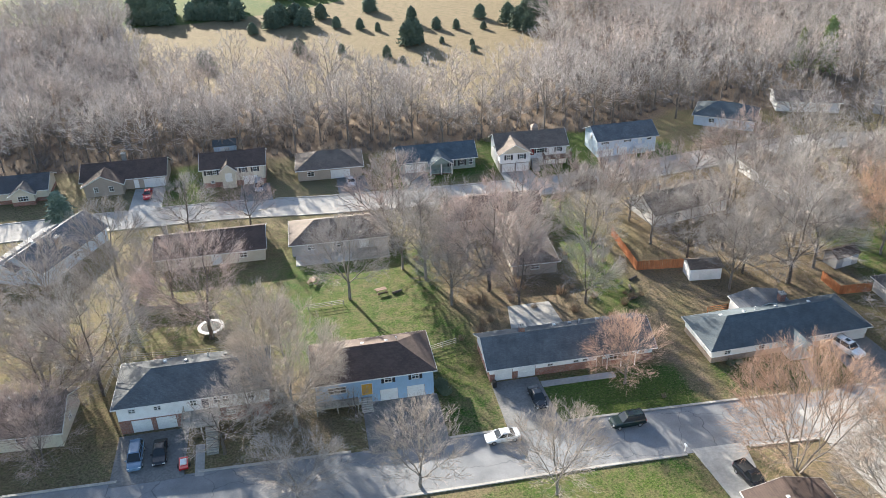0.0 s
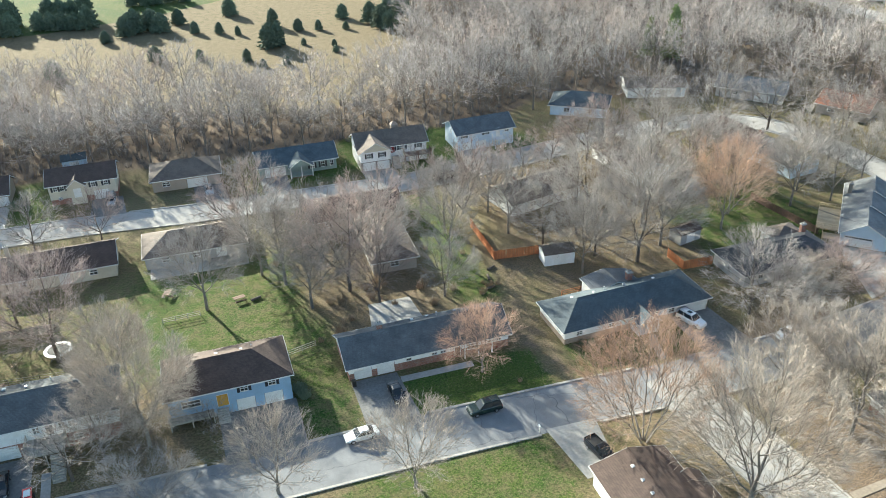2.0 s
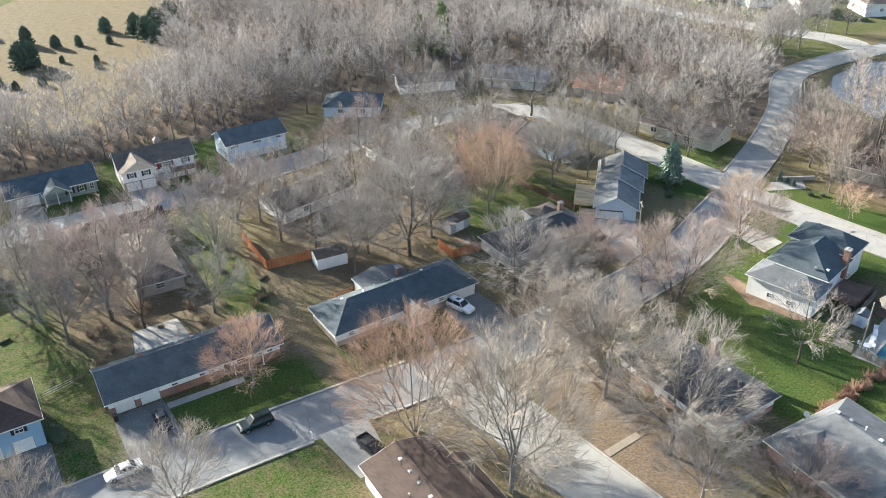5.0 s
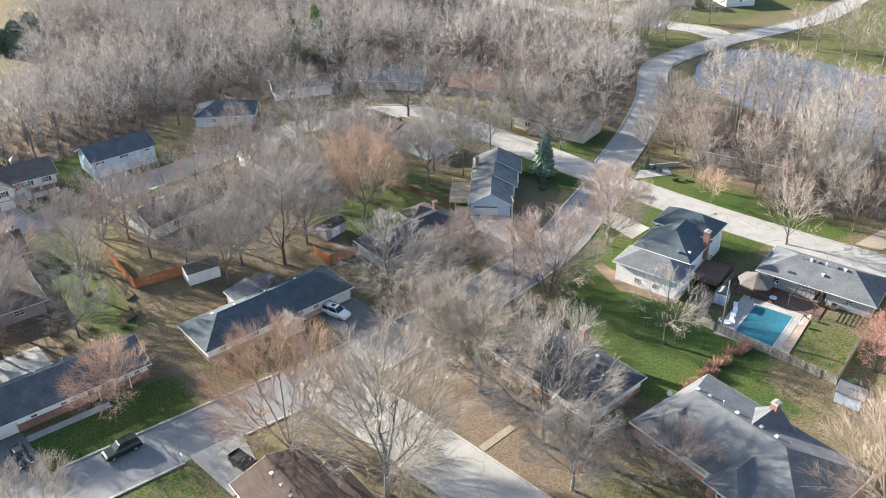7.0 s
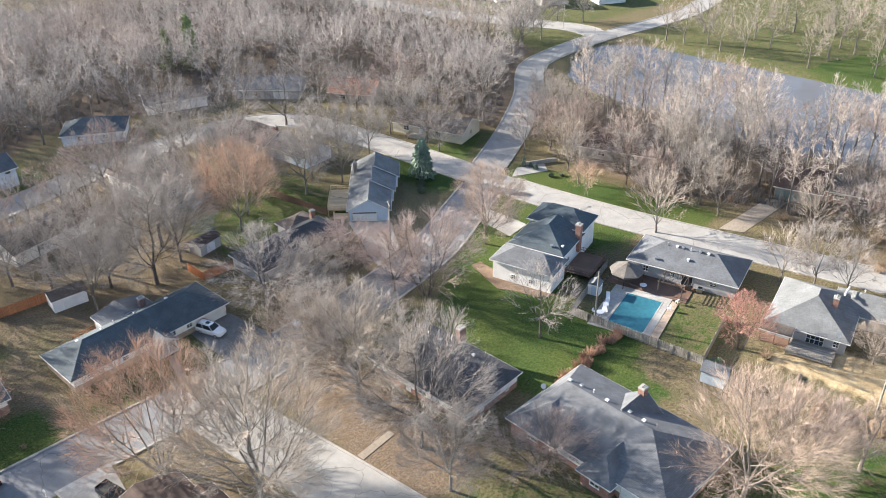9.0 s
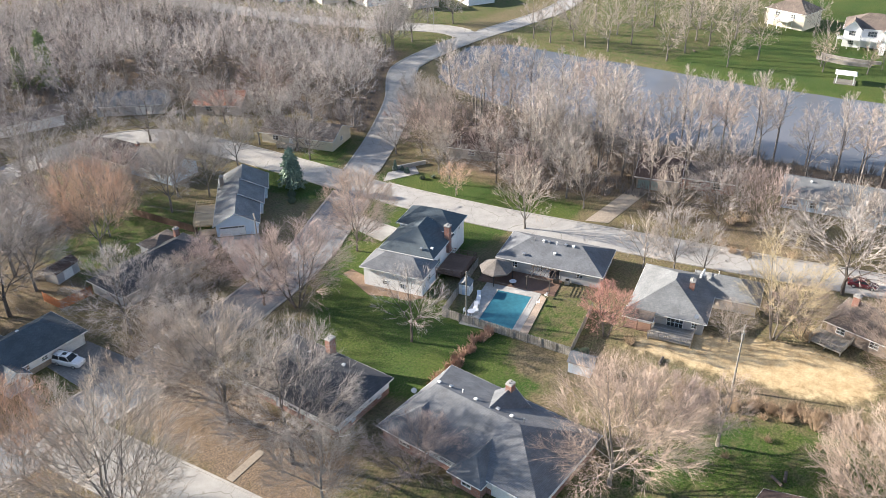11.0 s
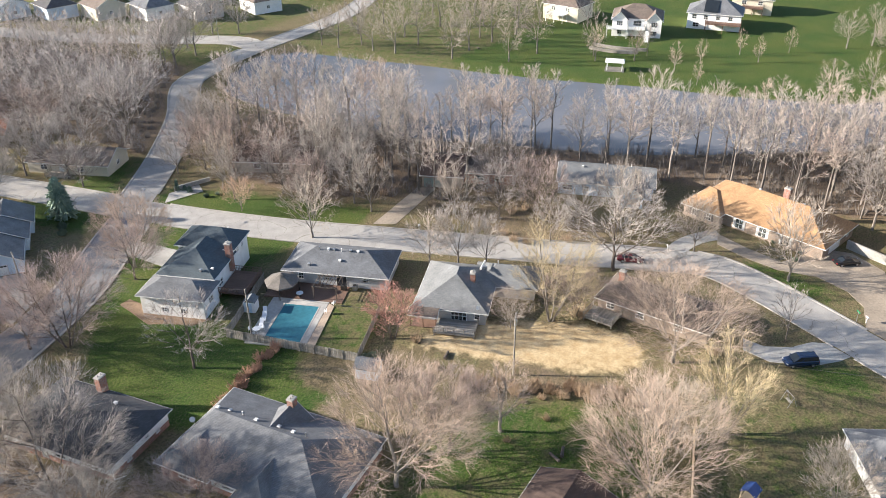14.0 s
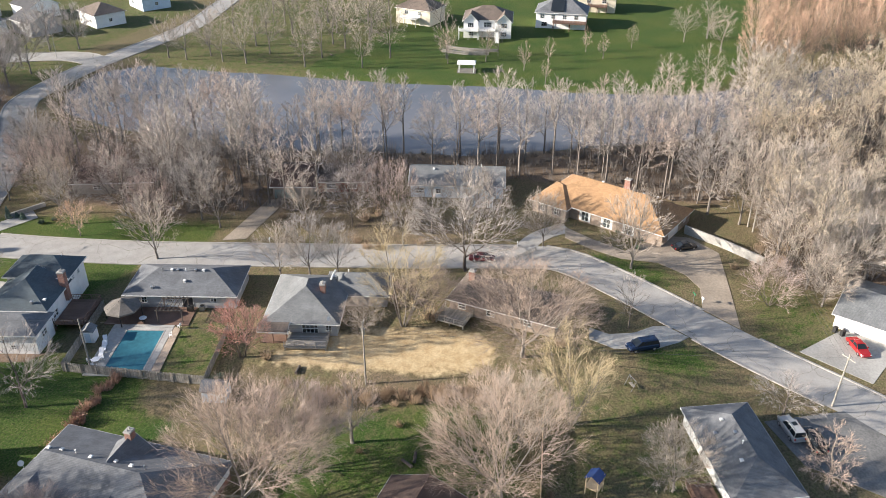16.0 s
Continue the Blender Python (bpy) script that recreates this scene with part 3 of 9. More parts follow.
# strong lawns: outline, greenness
LAWNS = [
    ([(258, 64), (267, 73), (286, 66), (314, 59), (338, 54), (382, 60), (382, 130), (330, 130), (262, 130)], 0.5),
    ([(108, 24), (118, 24), (118, 34), (110, 36)], 0.25), ([(50, 160.8), (64, 161.4), (64, 168), (52, 166)], 1.0), ([(72, 163), (84, 164.5), (82, 174), (72, 170)], 0.85), ([(29.6, 83.0), (50, 82.4), (50, 92), (29.6, 92)], 1.0), ([(55, 83), (76, 82.5), (76, 92), (55, 91)], 0.55),
    ([(12, 83), (21, 83), (22, 112), (13, 112)], 0.55), ([(-8, 104), (20, 104), (20, 136), (-8, 136)], 0.55),
    ([(-33, 104), (-8, 104), (-8, 136), (-33, 136)], 0.42), ([(100, 30), (121, 26), (121, 56), (148, 60), (150, 68), (140, 73), (132, 72), (120, 76), (110, 70), (100, 60)], 0.74),
    ([(121, 28), (136, 30), (134, 44), (121, 42)], 0.52), ([(142, 56), (152, 58), (150, 72), (140, 68)], 0.7), ([(136, 100), (146, 86), (148, 96), (143, 118), (137, 116)], 0.75),
    ([(258, 64), (258, 57), (261, 35), (264, 10), (266, -14), (271, -38), (280, -50), (345, -66), (382, -60), (382, 60), (338, 54), (314, 59), (286, 66), (267, 73)], 0.8),
    ([(152, 92), (158, 94), (162, 80), (164, 66), (167, 50), (160, 50), (155, 62)], 0.74), ([(152, 103), (170, 111), (160, 116), (152, 118), (150, 110)], 0.62),
    ([(92, 100), (122, 104), (120, 128), (92, 124)], 0.55), ([(98, -22), (112, -22), (116, 4), (100, 10)], 0.55), ([(126, -52), (140, -46), (134, -22), (114, -22), (116, -42)], 0.44), ([(117, 18), (126, 20), (121.5, 27), (120, 36), (113, 34)], 0.12),
    ([(162, -36), (168, -30), (172, -22), (176, -26), (170, -38)], 0.62), ([(141, -35), (147, -33), (148, -42), (143, -44)], 0.7), ([(153, -52), (168, -50), (174, -58), (160, -64), (150, -60)], 0.5),
    ([(12, 160), (18.4, 160), (18.4, 182), (36, 182), (40, 160.6), (40, 186), (60, 186), (84, 180), (64, 160), (49, 160), (49, 168)], 0.66),
    ([(-34, 163), (-24, 163), (-24, 186), (-34, 186)], 0.62), ([(-6, 104), (-1, 104), (-1, 150), (-6, 150)], 0.62), ([(43, 106), (52, 106), (52, 150), (44, 150)], 0.58),
    ([(17, 62), (43.5, 62), (43.5, 74.5), (17, 74.5)], 0.56), ([(120, 76), (132, 72), (150, 68), (150, 84), (140, 92), (126, 88)], 0.66), ([(260, 150), (330, 140), (360, 260), (250, 260)], 0.5), ([(246, 96), (300, 100), (330, 130), (262, 128)], 0.48),
    ([(104, 12), (112, 10), (121.5, 4), (127, -8), (122, -20), (110, -17), (100, -6)], 0.6), ([(230, 140), (254, 140), (252, 160), (236, 168)], 0.5), ([(76, 40), (100, 20), (110, -10), (90, -20), (78, 0)], 0.5),
]


def blur_inside(x, y, ring, r=1.6):
    return sum(inside(x + dx, y + dy, ring) for dx, dy in ((0, 0), (r, 0), (-r, 0), (0, r), (0, -r))) / 5


def ring_box(ring, pad=3):
    return min(p[0] for p in ring) - pad, min(p[1] for p in ring) - pad, max(p[0] for p in ring) + pad, max(p[1] for p in ring) + pad


def build_ground():
    x0, y0, step, nx, ny = -160.0, -150.0, 2.5, 216, 224
    green, straw, litter, depth = (np.zeros((ny + 1, nx + 1)) for _ in range(4))
    green[:] = 0.36
    litter[:] = 0.28

    def fill(grid, ring, value, blend=True):
        a, b, c, d = ring_box(ring)
        for j in range(max(0, int((b - y0) / step)), min(ny, int((d - y0) / step) + 1) + 1):
            for i in range(max(0, int((a - x0) / step)), min(nx, int((c - x0) / step) + 1) + 1):
                w = blur_inside(x0 + i * step, y0 + j * step, ring)
                if w:
                    grid[j, i] += (value - grid[j, i]) * w

    for ring in WOODS:
        fill(litter, ring, 0.95)
        fill(green, ring, 0.15)
    fill(straw, FIELD, 0.14)
    fill(straw, GREENFIELD, 0.0)
    fill(litter, FIELD, 0.3)
    fill(green, FIELD, 0.0)
    fill(green, GREENFIELD, 0.9)
    for ring in DRIFTS:
        fill(litter, ring, 0.5)
    for ring, value in LAWNS:
        fill(green, ring, value)
        fill(litter, ring, 0.16)
    fill(litter, [(74, 38), (87, 40), (87, 74), (100, 80), (98, 90), (75, 82)], 0.72)
    fill(straw, STRAWPATCH, 0.8)
    fill(depth, POND, 1.0)
    grid_x, grid_y = x0 + step * np.arange(nx + 1), y0 + step * np.arange(ny + 1)
    verts = [(x, y, -1.5 * depth[j, i]) for j, y in enumerate(grid_y) for i, x in enumerate(grid_x)]
    faces = [(j * (nx + 1) + i, j * (nx + 1) + i + 1, (j + 1) * (nx + 1) + i + 1, (j + 1) * (nx + 1) + i) for j in range(ny) for i in range(nx)]
    # the sheet runs on to the horizon: a wide skirt from the grid's rim
    rim = [i for i in range(nx)] + [j * (nx + 1) + nx for j in range(ny)] + [ny * (nx + 1) + nx - i for i in range(nx)] + [(ny - j) * (nx + 1) for j in range(ny)]
    n = len(verts)
    for k in rim:
        x, y, _ = verts[k]
        a = math.atan2(y - 120, x - 100)
        verts.append((100 + 4200 * math.cos(a), 120 + 4200 * math.sin(a), 0.0))
    faces += [(rim[i], n + i, n + (i + 1) % len(rim), rim[(i + 1) % len(rim)]) for i in range(len(rim))]
    me = bpy.data.meshes.new("ground")
    me.from_pydata(verts, [], faces)
    att = me.color_attributes.new("cover", "FLOAT_COLOR", "POINT")
    rgba = np.ones((len(verts), 4), dtype=np.float32)
    m = (nx + 1) * (ny + 1)
    rgba[:m, 0], rgba[:m, 1], rgba[:m, 2] = green.ravel(), straw.ravel(), litter.ravel()
    rgba[m:, 0], rgba[m:, 1], rgba[m:, 2] = 0.5, 0.1, 0.2
    att.data.foreach_set("color", rgba.ravel())
    me.materials.append(GROUND)
    me.update()
    ob = new("ground", me)
    for p in me.polygons:
        p.use_smooth = True
    tagged(ob, "winter lawns, dry grass and brown leaf litter", "ground", kind="structure")


build_ground()
solo("water", Shape().prism([(x + (x - 240) * 0.03, y + (y - 40) * 0.02) for x, y in POND], -0.9, -0.45), WATER, "still pond water, the reflected sky coloured in as blue-grey", "water", kind="structure")


def on_street(x, y, skip=None, pad=0.0):
    return any(name != skip and near_line(x, y, line) < width / 2 + pad for name, line, width, *_ in STREETS)


def ribbon(line, half, z):
    left, right = [], []
    for i, (x, y) in enumerate(line):
        a, b = line[max(0, i - 1)], line[min(len(line) - 1, i + 1)]
        d = math.hypot(b[0] - a[0], b[1] - a[1])
        nx, ny = -(b[1] - a[1]) / d, (b[0] - a[0]) / d
        left.append((x + nx * half, y + ny * half))
        right.append((x - nx * half, y - ny * half))
    return left, right


for name, line, width, z, material, label in STREETS:
    left, right = ribbon(line, width / 2, z)
    s = Shape()
    for i in range(len(line) - 1):
        s.poly((*right[i], z), (*right[i + 1], z), (*left[i + 1], z), (*left[i], z))
    street = solo(name, s, material, label, "road", kind="structure")
    # raised kerb stones, open at junctions and drives
    k = Shape()
    for edge in (left, right):
        outer = ribbon(line, width / 2 + 0.35, z)[0 if edge is left else 1]
        for (a, b), (c, d) in zip(zip(edge, edge[1:]), zip(outer, outer[1:])):
            x, y = (c[0] + d[0]) / 2, (c[1] + d[1]) / 2
            if on_street(x, y, name, 0.6) or any(inside(x, y, [(px + (px - sum(q[0] for q in o) / len(o)) * 0.12, py + (py - sum(q[1] for q in o) / len(o)) * 0.12) for px, py in o]) for _, o, *_ in PAVED):
                continue
            h = 0.17
            k.poly((*a, 0.0), (*b, 0.0), (*b, h), (*a, h))
            k.poly((*a, h), (*b, h), (*d, h), (*c, h))
            k.poly((*c, h), (*d, h), (*d, 0.0), (*c, 0.0))
    part("kerb", k, KERB, street, "pale worn concrete kerb")
for name, outline, material, label, z in PAVED:
    solo(name, Shape().prism(outline, -0.05, z), material, label, "pavement", kind="structure")

# ---- houses ----
OVER = 0.5


def side_map(side, x0, y0, x1, y1):
    """Wall frame: the corner that is left when seen from outside, the way along, the way out, the length."""
    return {"f": ((x0, y0), (1, 0), (0, -1), x1 - x0), "b": ((x1, y1), (-1, 0), (0, 1), x1 - x0),
            "l": ((x0, y1), (0, -1), (-1, 0), y1 - y0), "r": ((x1, y0), (0, 1), (1, 0), y1 - y0)}[side]


def bar(shape, place, u0, u1, z0, z1, d0, d1):
    """A box on a wall: u along it, z up, d outwards."""
    (ox, oy), (ax, ay), (nx, ny), _ = place
    p = [(ox + ax * u + nx * d, oy + ay * u + ny * d) for u, d in ((u0, d0), (u1, d0), (u1, d1), (u0, d1))]
    n = len(shape.v)
    shape.v += [(x, y, z) for z in (z0, z1) for x, y in p]
    shape.f += [tuple(n + i for i in q) for q in ((0, 1, 2, 3), (7, 6, 5, 4), (4, 5, 1, 0), (5, 6, 2, 1), (6, 7, 3, 2), (7, 4, 0, 3))]


def window(house, place, u, z, w, h, shutters=None, mullion=1, frame_mat=None):
    fr, pane = Shape(), Shape()
    t = 0.08
    (ox, oy), (ax, ay), (nx, ny), _ = place
    corners = [(u + sx * (w / 2 - k), z + h / 2 + sz * (h / 2 - k), d) for d in (0.05, -0.14) for k in (0, t) for sx, sz in ((-1, -1), (1, -1), (1, 1), (-1, 1))]
    fr.v += [(ox + ax * a + nx * d, oy + ay * a + ny * d, b) for a, b, d in corners]
    for i in range(4):
        j = (i + 1) % 4
        fr.f += [(i, j, 4 + j, 4 + i), (8 + j, 8 + i, 12 + i, 12 + j), (j, i, 8 + i, 8 + j), (4 + i, 4 + j, 12 + j, 12 + i)]
    bars = [(x - 0.03, x + 0.03, z + t, z + h - t, -0.1, 0.02) for x in (u - w / 2 + w * (k + 1) / (mullion + 1) for k in range(mullion))]
    bars.append((u - w / 2 + t, u + w / 2 - t, z + h / 2 - 0.03, z + h / 2 + 0.03, -0.1, 0.015))
    bar(pane, place, u - w / 2 + t, u + w / 2 - t, z + t, z + h - t, -0.09, -0.075)
    ob = part("window", fr, frame_mat or WHITE, house, "white framed window")
    part("pane", pane, GLASS, ob).visible_shadow = False
    for b in bars:
        glazing = Shape()
        bar(glazing, place, *b)
        part("glazing_bar", glazing, frame_mat or WHITE, ob)
    if shutters:
        for s in (-1, 1):
            sh = Shape()
            c = u + s * (w / 2 + 0.24)
            bar(sh, place, c - 0.2, c + 0.2, z, z + h, 0.005, 0.05)
            for k in range(5):
                bar(sh, place, c - 0.15, c + 0.15, z + h * (k + 0.3) / 5, z + h * (k + 0.7) / 5, 0.05, 0.065)
            part("shutter", sh, shutters, ob, "dark louvred shutter")


def garage_door(house, place, u, w, h, material=None, lights=False):
    s = Shape()
    rows = 4
    for k in range(rows):
        z0, z1 = 0.04 + (h - 0.04) * k / rows + 0.012, 0.04 + (h - 0.04) * (k + 1) / rows - 0.012
        bar(s, place, u - w / 2 + 0.04, u + w / 2 - 0.04, z0, z1, -0.12, -0.06)
        n = max(3, int(w / 0.6))
        for i in range(n):
            a = u - w / 2 + 0.1 + (w - 0.2) * i / n
            bar(s, place, a + 0.05, a + (w - 0.2) / n - 0.05, z0 + 0.1, z1 - 0.1, -0.06, -0.045)
    bar(s, place, u - w / 2, u + w / 2, 0.0, 0.06, -0.13, -0.05)
    door = part("garage_door", s, material or WHITE, house, "panelled overhead garage door")
    if lights:
        g = Shape()
        n = max(4, int(w / 0.6))
        for i in range(n):
            a = u - w / 2 + 0.15 + (w - 0.3) * i / n
            bar(g, place, a + 0.06, a + (w - 0.3) / n - 0.06, h * 0.79, h * 0.93, -0.044, -0.03)
        part("door_lights", g, CAR_GLASS, door, "row of small dark panes")


def entry(house, place, u, z, w=1.0, h=2.05, material=None):
    s = Shape()
    bar(s, place, u - w / 2 + 0.06, u + w / 2 - 0.06, z + 0.02, z + h - 0.06, -0.1, -0.04)
    for k in (0, 1):
        for i in (0, 1):
            a = u - w / 2 + 0.16 + i * (w - 0.32) / 2
            bar(s, place, a + 0.04, a + (w - 0.32) / 2 - 0.04, z + 0.2 + k * 0.95, z + 0.95 + k * 0.9, -0.04, -0.025)
    d = part("door", s, material or WHITE, house, "panelled front door")
    f = Shape()
    bar(f, place, u - w / 2, u - w / 2 + 0.06, z, z + h, -0.12, 0.04)
    bar(f, place, u + w / 2 - 0.06, u + w / 2, z, z + h, -0.12, 0.04)
    bar(f, place, u - w / 2 + 0.06, u + w / 2 - 0.06, z + h - 0.06, z + h, -0.12, 0.04)
    part("door_frame", f, WHITE, d)
    k = Shape()
    bar(k, place, u + w / 2 - 0.2, u + w / 2 - 0.12, z + 0.98, z + 1.06, -0.04, 0.03)
    part("handle", k, DARKMETAL, d)


def walls(house, x0, y0, x1, y1, z0, z1, material, openings, band=0.0, band_mat=None, sides="fblr"):
    """Four walls with real openings; below the band another facing."""
    for side in sides:
        place = side_map(side, x0, y0, x1, y1)
        (ox, oy), (ax, ay), (nx, ny), length = place
        holes = openings.get(side, [])
        us = sorted({0, length, *[v for h in holes for v in (h[0], h[1])]})
        zs = sorted({z0, z1, *([band] if band else []), *[v for h in holes for v in (h[2], h[3])]})
        us = [u for u in us if 0 <= u <= length]
        zs = [z for z in zs if z0 <= z <= z1]
        upper, lower = Shape(), Shape()

        def at(u, z, d=0.0):
            return (ox + ax * u + nx * d, oy + ay * u + ny * d, z)

        for u0, u1 in zip(us, us[1:]):
            for a, b in zip(zs, zs[1:]):
                mu, mz = (u0 + u1) / 2, (a + b) / 2
                s = lower if band and mz < band else upper
                if any(h[0] < mu < h[1] and h[2] < mz < h[3] for h in holes):
                    continue
                s.poly(at(u0, a), at(u1, a), at(u1, b), at(u0, b))
                s.poly(at(u1, a, -0.16), at(u0, a, -0.16), at(u0, b, -0.16), at(u1, b, -0.16))
        for h in holes:
            a, b, c, d = h
            s = lower if band and (c + d) / 2 < band else upper
            for p, q in (((a, c), (b, c)), ((b, c), (b, d)), ((b, d), (a, d)), ((a, d), (a, c))):
                s.poly(at(*q), at(*p), at(*p, -0.16), at(*q, -0.16))
        if upper.f:
            part("wall", upper, material, house)
        if lower.f:
            pieces("wall_base", lower, band_mat, house, "brick lower wall")


def roof(house, x0, y0, x1, y1, z, rise, kind, material, axis="x", wall_mat=None, over=OVER, gutter=True, inset=(1.0, 1.0)):
    """Pitched roof over a wing. kind: hip, gable, or hipped at one end only: hl, hr. inset: how far the hips lean in."""
    swap = axis == "y"
    if swap:
        x0, y0, x1, y1 = y0, x0, y1, x1
    slope = rise / ((y1 - y0) / 2)
    ex0, ex1, ey0, ey1 = x0 - over, x1 + over, y0 - over, y1 + over
    ze, zr, ym, half = z - slope * over + 0.16, z + rise + 0.16, (y0 + y1) / 2, (y1 - y0) / 2 + over
    ra = ex0 + (half * inset[0] if kind in ("hip", "hl") else 0)
    rb = ex1 - (half * inset[1] if kind in ("hip", "hr") else 0)
    if rb < ra:
        ra = rb = (ex0 + ex1) / 2

    def P(x, y, zz):
        return (y, x, zz) if swap else (x, y, zz)

    s = Shape()
    tops = [[(ex0, ey0, ze), (ex1, ey0, ze), (rb, ym, zr), (ra, ym, zr)], [(ex1, ey1, ze), (ex0, ey1, ze), (ra, ym, zr), (rb, ym, zr)]]
    if kind in ("hip", "hl"):
        tops.append([(ex0, ey1, ze), (ex0, ey0, ze), (ra, ym, zr)])
    if kind in ("hip", "hr"):
        tops.append([(ex1, ey0, ze), (ex1, ey1, ze), (rb, ym, zr)])
    th = 0.17
    for t in tops:
        if swap:
            t = t[::-1]
        s.poly(*[P(*p) for p in t])
        s.poly(*[P(x, y, zz - th) for x, y, zz in t[::-1]])
    edge = [(ex0, ey0, ze), (ex1, ey0, ze)] + ([] if kind in ("hip", "hr") else [(ex1, ym, zr)]) + [(ex1, ey1, ze), (ex0, ey1, ze)] + ([] if kind in ("hip", "hl") else [(ex0, ym, zr)])
    for a, b in zip(edge, edge[1:] + edge[:1]):
        q = [P(*a), P(*b), P(b[0], b[1], b[2] - th), P(a[0], a[1], a[2] - th)]
        s.poly(*(q if swap else q[::-1]))
    ob = part("roof", s, material, house)
    if gutter:
        for a, b in zip(edge, edge[1:] + edge[:1]):
            g = Shape()
            pa, pb = Vector(P(*a)), Vector(P(*b))
            d = (pb - pa).normalized()
            out = Vector((d.y, -d.x, 0)).normalized() * (-1 if swap else 1)
            lo, hi = Vector((0, 0, -0.19)), Vector((0, 0, -0.03))
            pa, pb = pa + out * 0.004 - d * 0.05, pb + out * 0.004 + d * 0.05
            o = out * 0.05
            g.poly(pa + o + lo, pb + o + lo, pb + o + hi, pa + o + hi)
            g.poly(pa + hi, pa + o + hi, pb + o + hi, pb + hi)
            g.poly(pa + lo, pb + lo, pb + o + lo, pa + o + lo)
            part("gutter", g, WHITE, ob, "white eaves trim")
    # ridge cap
    c = Shape()
    if rb - ra > 0.5:
        for sgn in (-1, 1):
            q = [P(ra, ym, zr + 0.03), P(rb, ym, zr + 0.03), P(rb, ym + sgn * 0.18, zr + 0.025 - 0.18 * slope), P(ra, ym + sgn * 0.18, zr + 0.025 - 0.18 * slope)]
            c.poly(*q)
        part("ridge_cap", c, material, ob)
    if wall_mat:
        for flag, x in ((kind in ("gable", "hr"), x0), (kind in ("gable", "hl"), x1)):
            if flag:
                k = x + (-0.12 if x == x1 else 0.12)
                ring = [(y0, z - 0.02), (y1, z - 0.02), (ym, z + rise - 0.02)]
                t = Shape().poly(*[P(x, *q) for q in ring]).poly(*[P(k, *q) for q in ring[::-1]])
                for a, b in zip(ring, ring[1:] + ring[:1]):
                    t.poly(P(x, *a), P(x, *b), P(k, *b), P(k, *a))
                part("gable", t, wall_mat, house)
    return slope


def chimney(house, x, y, z0, z1, w=0.9, d=0.7, material=None):
    s = Shape().box(x - w / 2, y - d / 2, z0, x + w / 2, y + d / 2, z1 - 0.2)
    ob = part("chimney", s, material or BRICK, house, "brick chimney")
    part("chimney_cap", Shape().soft(x - w / 2 - 0.07, y - d / 2 - 0.07, z1 - 0.2, x + w / 2 + 0.07, y + d / 2 + 0.07, z1, 0.05), CONCRETE, ob, "pale mortar chimney cap")
    for k in (-1, 1):
        part("flue", Shape().tube((x + k * w * 0.22, y, z1), (x + k * w * 0.22, y, z1 + 0.3), 0.12, 0.1, 8), CONCRETE, ob)


def vents(house, spots):
    for i, (x, y, z) in enumerate(spots):
        if i % 3 == 2:
            s = Shape().tube((x, y, z - 0.3), (x, y, z + 0.45), 0.06, 0.06, 8).tube((x, y, z + 0.45), (x, y, z + 0.55), 0.12, 0.1, 8)
        else:
            s = Shape().box(x - 0.16, y - 0.16, z - 0.3, x + 0.16, y + 0.16, z + 0.12).soft(x - 0.25, y - 0.25, z + 0.12, x + 0.25, y + 0.25, z + 0.24, 0.08)
        part("roof_vent", s, METALGREY if i % 2 else WHITE, house, "small metal roof vent")


class Wing:
    """A rectangular part of a house, in the house's own frame: x0, y0, x1, y1 are its eaves."""

    def __init__(self, house, x0, y0, x1, y1, z, rise, kind, wall_mat, roof_mat, axis="x", base=0.0, band=0.0, band_mat=None, feats=(), sides="fblr", over=OVER, gable_mat=None, inset=(1.0, 1.0)):
        wx0, wy0, wx1, wy1 = x0 + over, y0 + over, x1 - over, y1 - over
        openings = {}
        for f in feats:
            k, side, u = f[0], f[1], f[2]
            length = side_map(side, wx0, wy0, wx1, wy1)[3]
            u = u * length if 0 < u < 1 else u
            if k == "win":
                _, _, _, zz, w, h = f[:6]
                openings.setdefault(side, []).append((u - w / 2, u + w / 2, zz, zz + h))
            elif k == "gar":
                openings.setdefault(side, []).append((u - f[3] / 2, u + f[3] / 2, 0.0, f[4]))
            elif k == "door":
                openings.setdefault(side, []).append((u - f[4] / 2, u + f[4] / 2, f[3], f[3] + 2.05))
        walls(house, wx0, wy0, wx1, wy1, base, z, wall_mat, openings, band, band_mat, sides)
        self.slope = roof(house, wx0, wy0, wx1, wy1, z, rise, kind, roof_mat, axis, gable_mat or wall_mat, over, True, inset)
        for f in feats:
            k, side, u = f[0], f[1], f[2]
            place = side_map(side, wx0, wy0, wx1, wy1)
            u = u * place[3] if 0 < u < 1 else u
            if k == "win":
                window(house, place, u, f[3], f[4], f[5], f[6] if len(f) > 6 else None, f[7] if len(f) > 7 else 1)
            elif k == "gar":
                garage_door(house, place, u, f[3], f[4], f[5] if len(f) > 5 else None, len(f) > 6)
            elif k == "door":
                entry(house, place, u, f[3], f[4], 2.05, f[5] if len(f) > 5 else None)
        # the floor inside, so that no light leaks through the windows from below
        part("floor_slab", Shape().box(wx0 + 0.17, wy0 + 0.17, base - 0.05 if base else -0.05, wx1 - 0.17, wy1 - 0.17, base + 0.06), BROWNWOOD, house)


def house_at(x, y, rz, label, name="house", category="house", group=""):
    return thing(name, label, category, pose(x, y, 0, 0, 0, rz), group)


